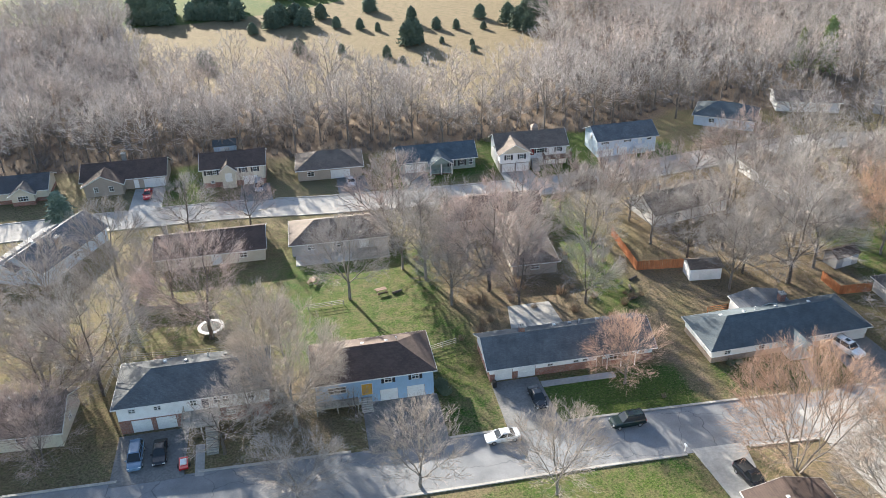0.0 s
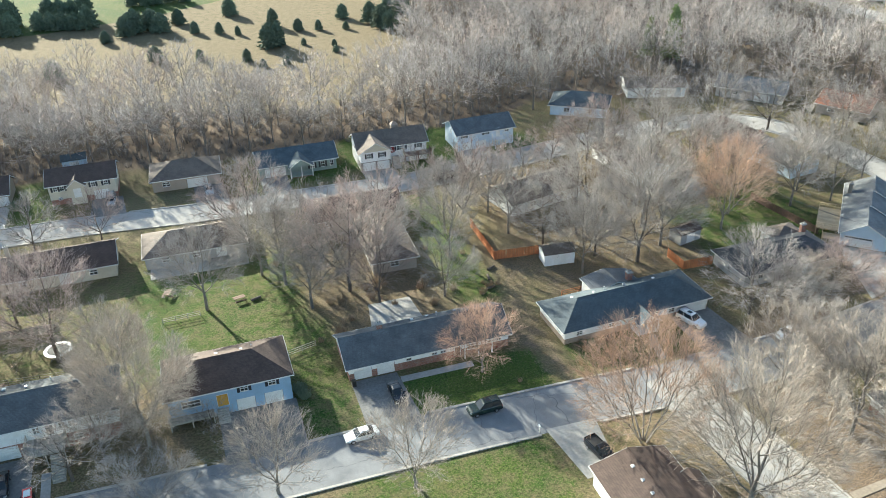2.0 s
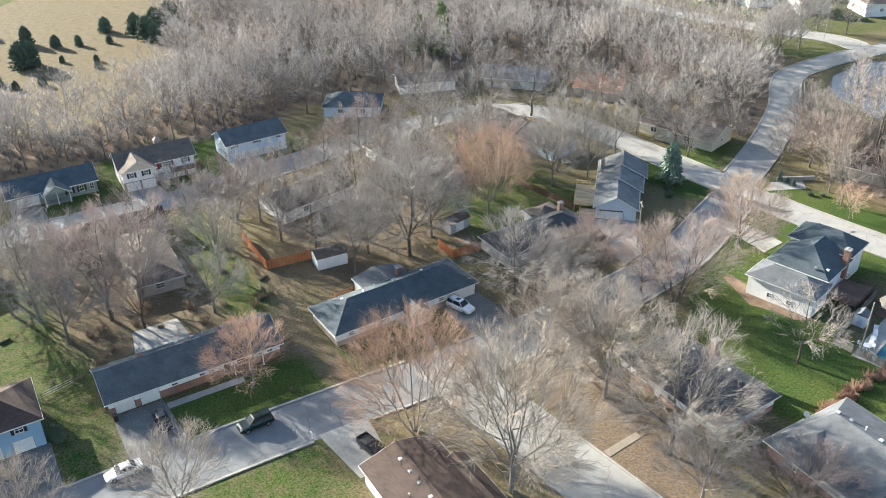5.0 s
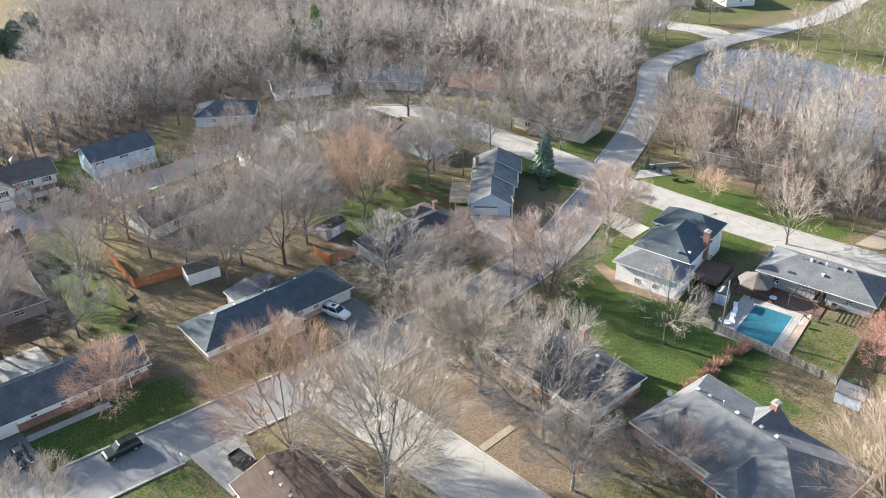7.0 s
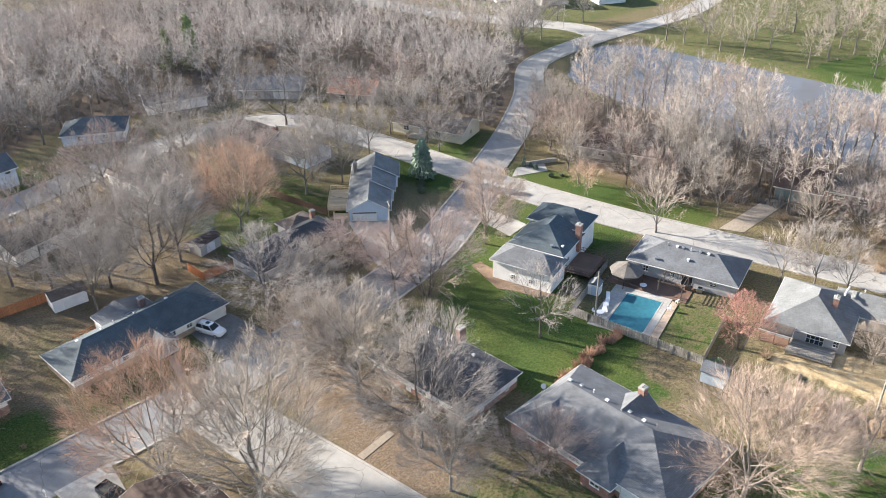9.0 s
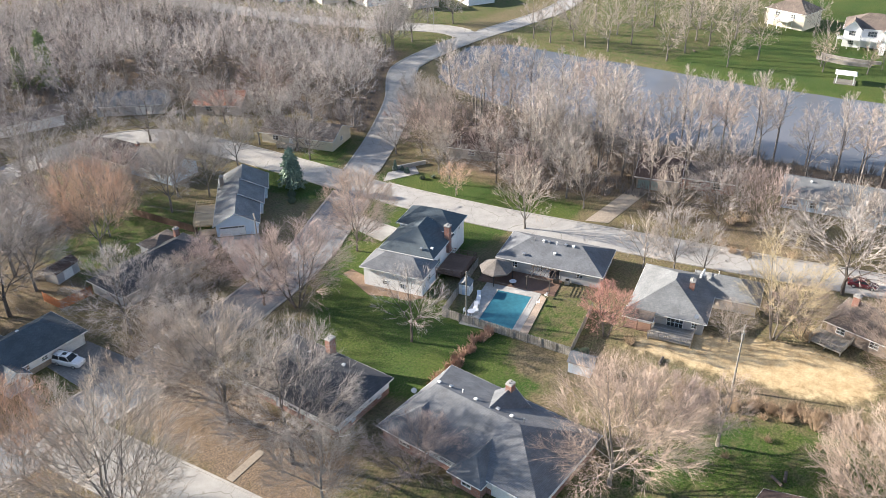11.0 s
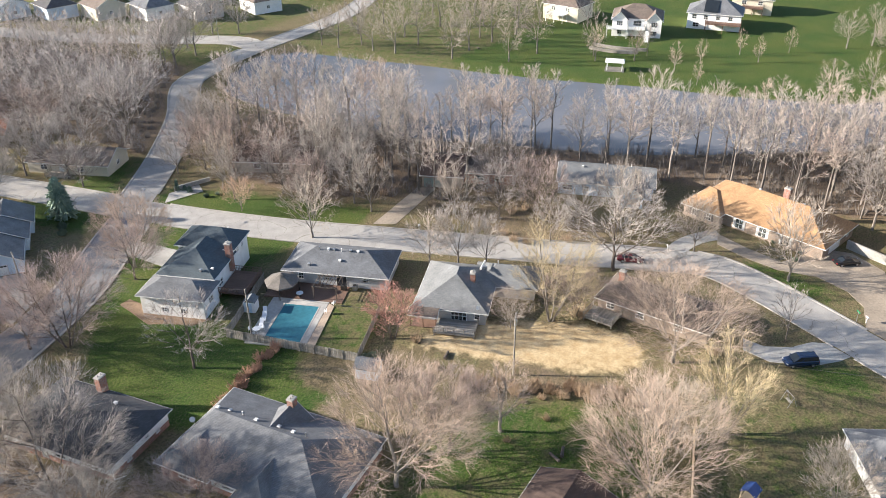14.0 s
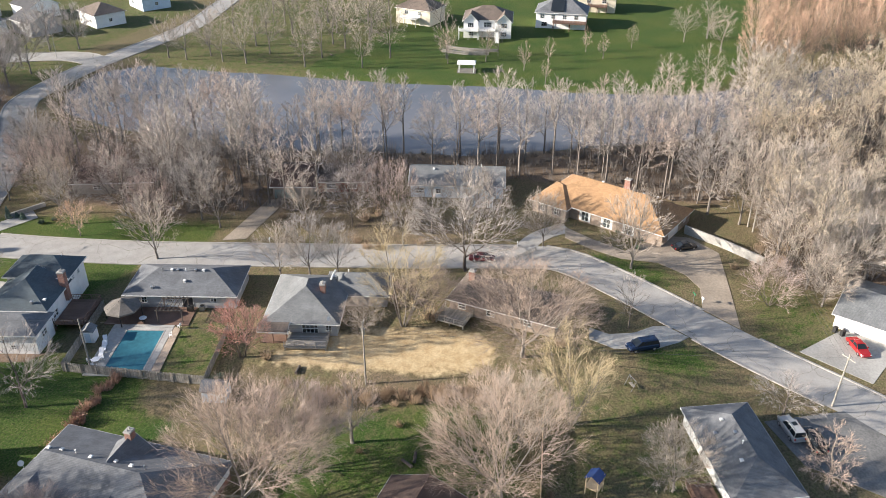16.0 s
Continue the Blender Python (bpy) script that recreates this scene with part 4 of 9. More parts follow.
def posts_rail(owner, pts, h, z, material, every=1.4, rails=2, size=0.09, balusters=0.0):
    """A rail along the points: posts, rails and, if asked for, balusters."""
    for a, b in zip(pts, pts[1:]):
        a, b = Vector((*a, z)), Vector((*b, z))
        n = max(1, round((b - a).length / every))
        for i in range(n + 1):
            p = a.lerp(b, i / n)
            part("post", Shape().soft(p.x - size / 2, p.y - size / 2, z, p.x + size / 2, p.y + size / 2, z + h, 0.02), material, owner)
        r = Shape()
        for k in range(rails):
            zz = Vector((0, 0, h * (k + 1) / rails - 0.05))
            r.tube(a + zz, b + zz, 0.045, 0.045, 4)
        part("rail", r, material, owner)
        if balusters:
            bal = Shape()
            m = int((b - a).length / balusters)
            for i in range(1, m):
                p = a.lerp(b, i / m)
                bal.box(p.x - 0.02, p.y - 0.02, z + 0.08, p.x + 0.02, p.y + 0.02, z + h - 0.08)
            tagged(part("railing_infill", bal, material, owner), kind="stuff")


def deck(house, x0, y0, x1, y1, z, material, rail=True, sides="fblr", label="raised wooden deck"):
    n = max(2, int((x1 - x0) / 0.3))
    top, boards = Shape(), []
    for i in range(n):
        a = x0 + (x1 - x0) * i / n
        boards.append(Shape().box(a + 0.01, y0, z - 0.06, a + (x1 - x0) / n - 0.01, y1, z))
    top.box(x0 + 0.02, y0 + 0.02, z - 0.26, x1 - 0.02, y1 - 0.02, z - 0.062)
    d = part("deck", top, material, house, label)
    for board in boards:
        part("deck_board", board, material, d)
    for x in (x0 + 0.12, (x0 + x1) / 2, x1 - 0.12):
        for y in (y0 + 0.12, y1 - 0.12):
            if z > 0.5:
                part("deck_post", Shape().box(x - 0.08, y - 0.08, 0, x + 0.08, y + 0.08, z - 0.26), material, d)
    if rail:
        lines = {"f": [(x0, y0), (x1, y0)], "b": [(x0, y1), (x1, y1)], "l": [(x0, y0), (x0, y1)], "r": [(x1, y0), (x1, y1)]}
        for s in sides:
            posts_rail(d, lines[s], 1.0, z, material, 1.6, 2, 0.1, 0.28)
    return d


def steps(house, x0, y0, x1, top, count, run=0.3, material=None, dy=-1):
    for k in range(count):
        z = top * (count - k) / (count + 1)
        a, b = y0 + dy * run * k, y0 + dy * run * (k + 1)
        part("step", Shape().box(x0, min(a, b), 0, x1, max(a, b), z), material or CONCRETE, house)


# near row, from the west
def near_row():
    h = house_at(-20.5, 98.4, 0, "white two-level house with a dark slate hip roof")
    L, D = 10.7, 5.2
    feats = [("gar", "f", 2.9, 2.7, 2.1), ("gar", "f", 6.2, 2.7, 2.1)] + [("win", "f", u, 3.4, 1.0, 0.75) for u in (2.0, 5.4)] + [("win", "f", u, 3.2, 0.9, 1.2) for u in (10.2, 13.4, 14.6, 18.0)] + [("door", "f", 11.8, 2.6, 1.0, SHUTTER), ("win", "f", 15, 0.9, 1.2, 1.0), ("win", "l", 0.4, 3.3, 1.0, 1.0), ("win", "r", 0.5, 3.3, 1.0, 1.0), ("win", "b", 0.3, 3.3, 1.2, 1.0), ("win", "b", 0.7, 3.3, 1.2, 1.0)]
    Wing(h, -L, -D, L, D, 4.9, 2.1, "hip", OFFWHITE, R_COOL, band=2.3, band_mat=BRICK, feats=feats)
    vents(h, [(-4, 2.5, 6.2), (-1, 1.5, 6.6), (2, 2.6, 6.2), (4.5, 2.4, 6.2)])
    deck(h, -1.4, -8.2, 3.4, -4.7, 2.5, WOOD, True, "flr", "weathered wooden porch landing")
    steps(h, 1.6, -8.3, 3.2, 2.4, 11, 0.28, WOOD)
    h = house_at(4.6, 97.5, 0, "pale blue split-level house with a brown hip roof")
    feats = [("gar", "f", 10.3, 2.6, 2.05), ("gar", "f", 14.2, 2.6, 2.05), ("win", "f", 10.3, 3.2, 1.1, 1.1, SHUTTER), ("win", "f", 14.2, 3.2, 1.1, 1.1, SHUTTER), ("door", "f", 7.2, 1.5, 1.6, YELLOWDOOR), ("win", "f", 3.0, 2.4, 2.6, 1.2, None, 2), ("win", "f", 3.0, 0.5, 1.4, 0.8), ("win", "r", 0.5, 3.2, 1.0, 1.0), ("win", "b", 0.3, 3.2, 1.4, 1.0), ("win", "b", 0.7, 3.2, 1.4, 1.0)]
    Wing(h, -8.9, -5, 8.9, 5, 4.7, 2.1, "hip", BLUE_SIDE, R_BROWN, feats=feats)
    s = Shape().box(-8.44, -4.62, 0.0, -1.9, -4.505, 0.45)
    part("foundation", s, CONCRETE, h)
    deck(h, -8.6, -6.0, -2.6, -4.55, 1.4, WOOD, True, "fl", "weathered balcony")
    steps(h, -2.2, -4.6, -0.6, 1.4, 7, 0.28)
    vents(h, [(-1, 1.5, 6.1), (2.5, 1.3, 6.2), (4.0, 1.6, 6.0)])
    h = house_at(34.1, 98.1, 0, "long white ranch house with brick base and charcoal gable roof")
    feats = [("gar", "f", 2.1, 2.7, 2.1), ("gar", "f", 5.6, 2.7, 2.1)] + [("win", "f", u, 1.35, 0.9, 0.9) for u in (9.2, 13.2, 14.6, 22.2, 23.6)] + [("door", "f", 16.9, 0.15, 1.0, BROWNWOOD), ("win", "f", 19.4, 0.9, 2.0, 1.3, None, 2), ("win", "l", 0.5, 1.2, 0.8, 0.9), ("win", "b", 0.2, 1.1, 1.4, 1.0), ("win", "b", 0.5, 1.1, 1.8, 1.2), ("win", "b", 0.8, 1.1, 1.4, 1.0)]
    Wing(h, -13.1, -4.75, 13.1, 4.75, 2.6, 2.3, "gable", OFFWHITE, R_COOL, band=1.3, band_mat=BRICK, feats=feats)
    chimney(h, -6.5, 0.6, 4.0, 5.9, 0.8, 0.8)
    for x in (5.2, 7.4, 9.6):
        part("porch_post", Shape().box(x - 0.07, -5.1, 0, x + 0.07, -4.96, 2.45), WHITE, h)
    vents(h, [(-1, 2, 4.1), (1.5, 2.2, 4.0), (3, 2, 4.1), (6, 2.2, 4.0)])
    h = house_at(67.8, 95.6, 1.5, "white ranch house with blue slate hip roof and porch")
    feats = [("gar", "f", 23.6, 4.6, 2.1)] + [("win", "f", u, 1.15, 1.1, 0.8) for u in (2.6, 8.2, 19.2)] + [("door", "f", 13.2, 0.3, 1.0, SHUTTER), ("win", "f", 16.2, 1.1, 1.1, 0.9), ("win", "l", 0.3, 1.1, 1.2, 0.6), ("win", "l", 0.75, 1.1, 0.8, 0.7), ("win", "b", 0.2, 1.1, 1.2, 1.0), ("win", "b", 0.85, 1.1, 1.2, 1.0)]
    Wing(h, -13.5, -4.8, 13.5, 4.8, 2.6, 2.3, "hip", OFFWHITE, R_SLATE, band=0.95, band_mat=TANBRICK, feats=feats)
    Wing(h, -3.6, 3.6, 5.2, 8.4, 2.45, 0.9, "gable", OFFWHITE, R_GREY, "y", sides="blr", over=0.3)
    Wing(h, -1.5, -7.0, 2.6, -2.0, 2.35, 1.15, "gable", WHITE, R_SLATE, "y", sides="", over=0.3)
    for x in (-1.1, 0.2, 0.9, 2.2):
        part("porch_post", Shape().soft(x - 0.09, -6.75, 0, x + 0.09, -6.57, 2.4, 0.03), WHITE, h, "white turned porch post")
    deck(h, -1.3, -6.7, 2.4, -4.3, 0.3, WHITE, True, "lr", "white railed porch floor")
    chimney(h, 3.2, 4.2, 3.2, 4.7, 0.9, 0.9)
    vents(h, [(-9, 1.2, 4.3), (-5, 1.3, 4.3), (-3, 1.6, 4.2), (0.5, 1.4, 4.3), (6, 1.3, 4.3)])
    h = house_at(100.1, 99.2, 0, "grey house with a dark brown hip roof behind trees")
    feats = [("win", "f", 3.2, 1.2, 1.0, 0.9), ("win", "f", 16.6, 1.1, 1.1, 1.0), ("win", "f", 9, 1.1, 1.4, 1.0), ("win", "l", 0.5, 1.1, 1.2, 0.9), ("win", "r", 0.5, 1.1, 1.2, 1.0), ("door", "f", 12.2, 0.1, 1.0)]
    Wing(h, -10.2, -4.9, 10.2, 4.9, 2.7, 2.2, "hip", GREY_SIDE, R_DARK, feats=feats)
    Wing(h, 2.6, 3.5, 9.4, 8.6, 2.5, 1.1, "hip", WHITE, R_TAUPE, "y", sides="blr", over=0.4)
    chimney(h, 8.0, 3.6, 3.2, 5.0)
    h = house_at(126.0, 106.2, 46, "grey gabled house with a double garage and timber deck")
    Wing(h, -11.3, -4.4, -2.2, 4.4, 2.7, 2.2, "gable", LBLUE_SIDE, R_LIGHT, feats=[("gar", "l", 3.0, 4.9, 2.1, None, True)], sides="flbr")
    Wing(h, -3.0, -5.2, 4.6, 4.4, 2.7, 2.3, "gable", LBLUE_SIDE, R_LIGHT, feats=[("win", "f", 0.5, 1.0, 1.8, 1.2), ("win", "b", 0.5, 1.0, 1.6, 1.2)])
    Wing(h, 3.8, -6.0, 11.3, 4.4, 2.7, 2.4, "gable", LBLUE_SIDE, R_LIGHT, feats=[("win", "f", 0.5, 1.0, 1.8, 1.2), ("win", "r", 0.5, 1.0, 1.6, 1.2)])
    deck(h, -8.5, 4.1, 0.5, 8.3, 1.6, TANWOOD, True, "lbr", "raw timber back deck")
    deck(h, -10.5, 4.1, -8.6, 7.0, 0.8, TANWOOD, True, "lb", "raw timber lower landing")
    chimney(h, 6.0, 3.4, 3.0, 5.2, 1.0, 0.7, TANBRICK)


near_row()


# houses south and east of the near street
def east_block():
    h = house_at(50.3, 54.5, 0, "white house with a low brown gable roof and roof vents")
    Wing(h, -5.3, -9.4, 5.3, 9.4, 3.0, 1.25, "gable", OFFWHITE, R_BROWN, "y", feats=[("gar", "b", 6.6, 4.7, 2.1), ("win", "l", 0.3, 1.0, 1.2, 1.0), ("win", "l", 0.7, 1.0, 1.2, 1.0)])
    Wing(h, 3.6, -6.0, 7.2, 4.5, 2.85, 0.7, "gable", OFFWHITE, R_BROWN, "y", sides="fbr")
    vents(h, [(-0.9, 6.6, 4.0), (-0.9, 4.2, 4.0), (-2.8, 1.2, 3.6), (-0.9, 2.0, 4.0), (-0.9, -0.6, 4.0), (-1.8, -2, 3.9), (-0.8, -4.0, 4.0)])
    h = house_at(93.2, 54.0, 1, "brick and white house in tree shade with slate hip roof")
    feats = [("win", "f", 0.3, 0.5, 0.9, 0.6), ("win", "f", 0.62, 1.3, 0.8, 0.8), ("win", "f", 0.8, 0.6, 0.8, 0.6), ("win", "l", 0.2, 1.0, 1.4, 1.1), ("win", "l", 0.55, 1.0, 1.8, 1.2), ("win", "l", 0.85, 1.0, 1.4, 1.1), ("door", "l", 0.4, 0.2, 1.0)]
    Wing(h, -6.1, -9.5, 6.1, 9.5, 2.7, 2.3, "hip", OFFWHITE, R_DARK, "y", band=1.0, band_mat=BRICK, feats=feats)
    chimney(h, 5.4, 1.6, 0, 5.6, 1.3, 0.9)
    vents(h, [(3.0, -3, 4.1), (2.5, 3, 4.2), (2.0, 5, 4.4)])
    part("downspout", Shape().tube((-5.4, -9.2, 0.25), (-5.4, -9.2, 2.6), 0.05, 0.05, 6).tube((-5.4, -9.2, 0.2), (-4.2, -10.0, 0.1), 0.05, 0.05, 6), WHITE, h)
    h = house_at(98.4, 28.4, -2, "long grey-roofed brick house with dormer gables")
    feats = [("win", "l", 0.12, 1.0, 1.6, 1.1), ("win", "l", 0.42, 1.2, 1.9, 0.7, None, 2), ("gar", "l", 0.82, 4.6, 2.1), ("win", "b", 0.5, 1.0, 1.4, 1.1), ("win", "r", 0.3, 1.0, 1.4, 1.1)]
    Wing(h, -7.6, -13.0, 7.8, 11.4, 2.7, 3.0, "hip", OFFWHITE, R_GREY, "y", band=0.9, band_mat=BRICK, feats=feats, inset=(1.0, 0.42))
    Wing(h, -8.2, 3.2, -0.5, 11.6, 2.65, 2.0, "hl", BRICK, R_GREY, "x", sides="flb", feats=[("win", "l", 0.5, 0.9, 1.8, 1.2, None, 2)])
    Wing(h, -9.0, -5.8, -1.0, -0.6, 2.65, 1.8, "hl", BRICK, R_GREY, "x", sides="flb", feats=[("win", "l", 0.5, 0.8, 1.5, 1.3)])
    Wing(h, 0.6, -4.0, 6.2, 3.4, 3.0, 2.6, "gable", BRICK, R_GREY, "x", sides="r")
    chimney(h, 5.4, -0.3, 3.0, 6.7, 1.0, 0.9)
    vents(h, [(0.9, 8.2, 5.5), (1.1, 6.4, 5.5), (1.1, 4.4, 5.5), (1.2, -1.2, 5.5), (1.1, -3.4, 5.5), (1.2, -5.2, 5.5), (1.0, 2.2, 5.5)])
    part("satellite_dish", Shape().tube((-1.0, 11.0, 3.2), (-1.0, 11.0, 4.0), 0.03, 0.03, 6).tube((-1.05, 11.1, 4.0), (-1.2, 11.0, 4.1), 0.1, 0.38, 14), WHITE, h, "white satellite dish")
    # white two-storey house beside the pool
    h = house_at(130.5, 62.5, 13, "white two-storey house with slate blue stepped hip roofs")
    Wing(h, 3.2, -4.2, 10.4, 7.0, 5.7, 2.0, "hip", OFFWHITE, R_SLATE, "y", feats=[("win", "f", 0.3, 3.9, 0.8, 0.9), ("win", "f", 0.62, 3.9, 0.8, 0.9), ("win", "r", 0.3, 3.5, 1.2, 1.2), ("win", "r", 0.7, 3.5, 1.2, 1.2), ("gar", "b", 0.5, 4.6, 2.1)])
    Wing(h, -5.0, -4.0, 4.6, 6.6, 4.6, 2.4, "hl", OFFWHITE, R_SLATE, "x", feats=[("win", "f", 0.3, 1.4, 1.8, 1.3)])
    Wing(h, -10.6, -4.6, -4.0, 7.4, 3.9, 1.5, "hip", OFFWHITE, R_GREY, "y", feats=[("win", "l", 0.36, 0.8, 0.9, 0.9), ("win", "l", 0.66, 0.8, 0.9, 0.9), ("win", "f", 0.5, 1.6, 1.6, 1.2)])
    chimney(h, 2.4, -3.6, 2, 7.4, 1.0, 1.0)
    deck(h, -3.6, -8.6, 3.6, -3.7, 1.2, BROWNWOOD, True, "flr", "brown stained deck")
    vents(h, [(-2.8, -2.8, 5.2), (-3.8, -1.2, 5.4), (7.6, -1.5, 7.0)])
    # pool house and its grey-roofed neighbour
    h = house_at(143.2, 42.7, 103, "grey ranch house with weathered hip roof and vents")
    feats = [("win", "b", 0.16, 0.9, 1.0, 1.2), ("win", "b", 0.42, 1.1, 0.8, 0.9), ("door", "b", 0.56, 0.1, 1.9, SHUTTER), ("win", "b", 0.8, 1.2, 1.1, 0.8), ("win", "l", 0.4, 1.1, 1.2, 0.9), ("win", "f", 0.3, 1.0, 1.6, 1.2), ("win", "f", 0.7, 1.0, 1.6, 1.2)]
    Wing(h, -9.6, -5.1, 9.6, 5.1, 2.7, 2.2, "hip", GREY_SIDE, R_GREY, feats=feats)
    vents(h, [(-3.2, 0.6, 4.9), (-1.8, 0.6, 4.9), (-0.2, 0.7, 4.8), (1.2, 0.6, 4.9), (2.2, 0.6, 4.9), (3.8, 0.7, 4.8), (-0.4, 2.6, 4.0), (4.8, 3.8, 3.5)])
    h = house_at(143.2, 20.6, 12, "pale grey hip-roofed house with screened back porch")
    feats = [("win", "l", 0.25, 0.5, 1.8, 1.7, None, 2), ("win", "l", 0.62, 0.4, 2.6, 1.8, None, 3), ("win", "l", 0.88, 0.9, 0.9, 1.1), ("win", "f", 0.3, 1.0, 1.2, 1.1)]
    Wing(h, -7.4, -6.2, 7.4, 6.2, 2.6, 2.9, "hip", GREY_SIDE, R_LIGHT, feats=feats)
    Wing(h, 1.2, -13.2, 8.8, -2.0, 2.5, 1.9, "hip", GREY_SIDE, R_LIGHT, "y", feats=[("win", "l", 0.25, 1.0, 1.0, 1.0), ("win", "f", 0.5, 1.0, 1.4, 1.0)])
    chimney(h, -0.6, -2.6, 3.6, 5.9, 1.1, 0.8)
    Wing(h, -9.6, 1.6, -6.6, 6.4, 2.3, 0.5, "gable", DARKMETAL, R_TAUPE, "y", sides="", over=0.2)
    for x, y in ((-9.3, 1.9), (-9.3, 6.1), (-9.3, 4.0)):
        part("porch_post", Shape().box(x - 0.06, y - 0.06, 0, x + 0.06, y + 0.06, 2.3), BROWNWOOD, h)
    deck(h, -11.0, -4.6, -7.0, 2.0, 0.6, WOOD, True, "fl", "grey weathered back deck")
    vents(h, [(-2.8, -1.8, 4.4), (3.6, -4, 4.5), (5.2, -6, 4.5)])
    part("satellite_dish", Shape().tube((-6.9, -4.5, 2.5), (-6.9, -4.5, 3.3), 0.03, 0.03, 6).tube((-6.95, -4.4, 3.3), (-7.1, -4.5, 3.4), 0.1, 0.38, 14), WHITE, h, "white satellite dish")
    part("roof_duct", Shape().tube((2.6, -3.4, 4.7), (5.4, -3.7, 4.7), 0.18, 0.18, 8), WHITE, h)
    h = house_at(151.4, -11.6, 79, "taupe house half hidden by an orange tree")
    feats = [("win", "b", 0.12, 0.9, 1.4, 1.2), ("win", "b", 0.4, 0.9, 1.4, 1.2), ("win", "b", 0.75, 0.9, 1.4, 1.2), ("win", "r", 0.4, 0.9, 1.0, 1.3), ("win", "r", 0.65, 0.9, 1.0, 1.3), ("win", "l", 0.5, 1.0, 1.2, 1.1)]
    Wing(h, -9.6, -4.6, 9.6, 4.6, 2.6, 2.0, "hip", TANBRICK, R_TAUPE, feats=feats)
    chimney(h, 7.4, -1.2, 2.8, 5.4, 1.0, 0.8)
    deck(h, 4.8, 4.2, 9.8, 8.2, 0.7, WOOD, True, "blr", "grey weathered garden deck")
    h = house_at(124.6, -46.6, 21, "white house with a pale grey hipped roof")
    Wing(h, -9.0, -4.5, 8.2, 5.0, 2.7, 2.2, "hip", OFFWHITE, R_GREY, feats=[("win", "b", 0.3, 1.0, 1.4, 1.1), ("win", "b", 0.7, 1.0, 1.4, 1.1), ("win", "r", 0.5, 1.0, 1.4, 1.1), ("gar", "f", 0.72, 4.4, 2.1), ("win", "f", 0.25, 1.0, 1.4, 1.1)])
    deck(h, -8.0, 5.2, -3.6, 8.4, 0.5, BROWNWOOD, True, "blr", "brown patio deck")
    vents(h, [(3.2, 1.6, 4.4), (0.4, 1.0, 4.7), (-1.6, 0.9, 4.7), (1.6, 3.0, 3.7), (-4.0, 2.0, 4.2)])
    h = house_at(164.4, -69.6, -23, "white garage with a pale grey gable roof")
    Wing(h, -7.0, -5.0, 7.0, 5.0, 2.6, 2.0, "gable", OFFWHITE, R_LIGHT, feats=[("gar", "l", 0.62, 4.6, 2.1), ("door", "l", 0.22, 0.1, 1.0), ("win", "b", 0.5, 1.0, 1.2, 1.0)], axis="y")
    h = house_at(191.0, -25.6, -113, "buff brick house with a glowing tan shingle roof")
    feats = [("win", "f", u, 0.3, 1.6, 2.0, WHITE) for u in (10.2, 15.0, 19.6)] + [("gar", "r", 0.4, 4.8, 2.1), ("win", "r", 0.8, 1.0, 1.0, 1.0), ("door", "f", 6.2, 0.1, 1.2, BROWNWOOD), ("win", "b", 0.5, 1.0, 2.0, 1.3)]
    Wing(h, -13.8, -7.0, 13.8, 7.0, 2.8, 3.4, "hip", TANBRICK, R_TAN, feats=feats)
    Wing(h, -14.6, -8.8, -6.0, 2.0, 2.7, 2.3, "hip", TANBRICK, R_TAN, feats=[("win", "f", 0.3, 0.7, 1.1, 1.4, SHUTTER), ("win", "f", 0.72, 0.7, 1.1, 1.4, SHUTTER)])
    chimney(h, 1.0, 3.0, 4.0, 7.2, 1.2, 0.9)
    vents(h, [(-4, 2, 5.4), (5, 2, 5.4), (8, 2, 5.2)])
    h = house_at(195.3, 8.0, -79, "pale grey roofed house among pond trees")
    Wing(h, -10.2, -5.4, 10.2, 5.4, 3.0, 1.9, "gable", LBLUE_SIDE, R_LIGHT, feats=[("win", "f", 0.1, 0.9, 2.0, 1.3), ("win", "f", 0.3, 0.9, 1.2, 1.2), ("win", "f", 0.8, 0.9, 1.6, 1.2), ("gar", "f", 0.55, 4.4, 2.1)])
    Wing(h, 3.0, -9.6, 8.2, -2.0, 2.8, 1.6, "gable", LBLUE_SIDE, R_LIGHT, "y", sides="flr", feats=[("gar", "f", 0.5, 3.2, 2.1)])
    vents(h, [(-5, -1, 4.8), (0, 1, 4.8), (5, 1, 4.8)])
    h = house_at(188.6, 37.0, -75, "dark-roofed brick house deep among bare trees")
    Wing(h, -9.6, -6.4, 0.0, 6.4, 2.9, 2.2, "gable", TAUPE_SIDE, R_BROWN, feats=[("gar", "f", 0.28, 4.2, 2.1, GREEN_SIDE)])
    Wing(h, -1.0, -3.4, 11.0, 6.4, 2.7, 1.9, "hip", BRICK, R_TAUPE, feats=[("win", "f", 0.3, 0.8, 2.0, 1.3), ("win", "f", 0.7, 0.8, 2.0, 1.3)])
    h = house_at(178.6, 79.5, -72, "brown low house with dull brown roof in the wood")
    Wing(h, -9.0, -5.0, 9.0, 5.0, 2.7, 1.9, "gable", TAUPE_SIDE, R_BROWN, feats=[("win", "f", 0.3, 0.9, 1.6, 1.2), ("win", "f", 0.7, 0.9, 1.6, 1.2)])
    h = house_at(98.5, -8.5, -8, "brown-roofed house at the edge of a lawn")
    Wing(h, -9.5, -5.2, 9.5, 5.2, 2.6, 1.9, "gable", OFFWHITE, R_BROWN, feats=[("win", "b", 0.3, 1.0, 1.4, 1.1), ("win", "b", 0.7, 1.0, 1.4, 1.1)])


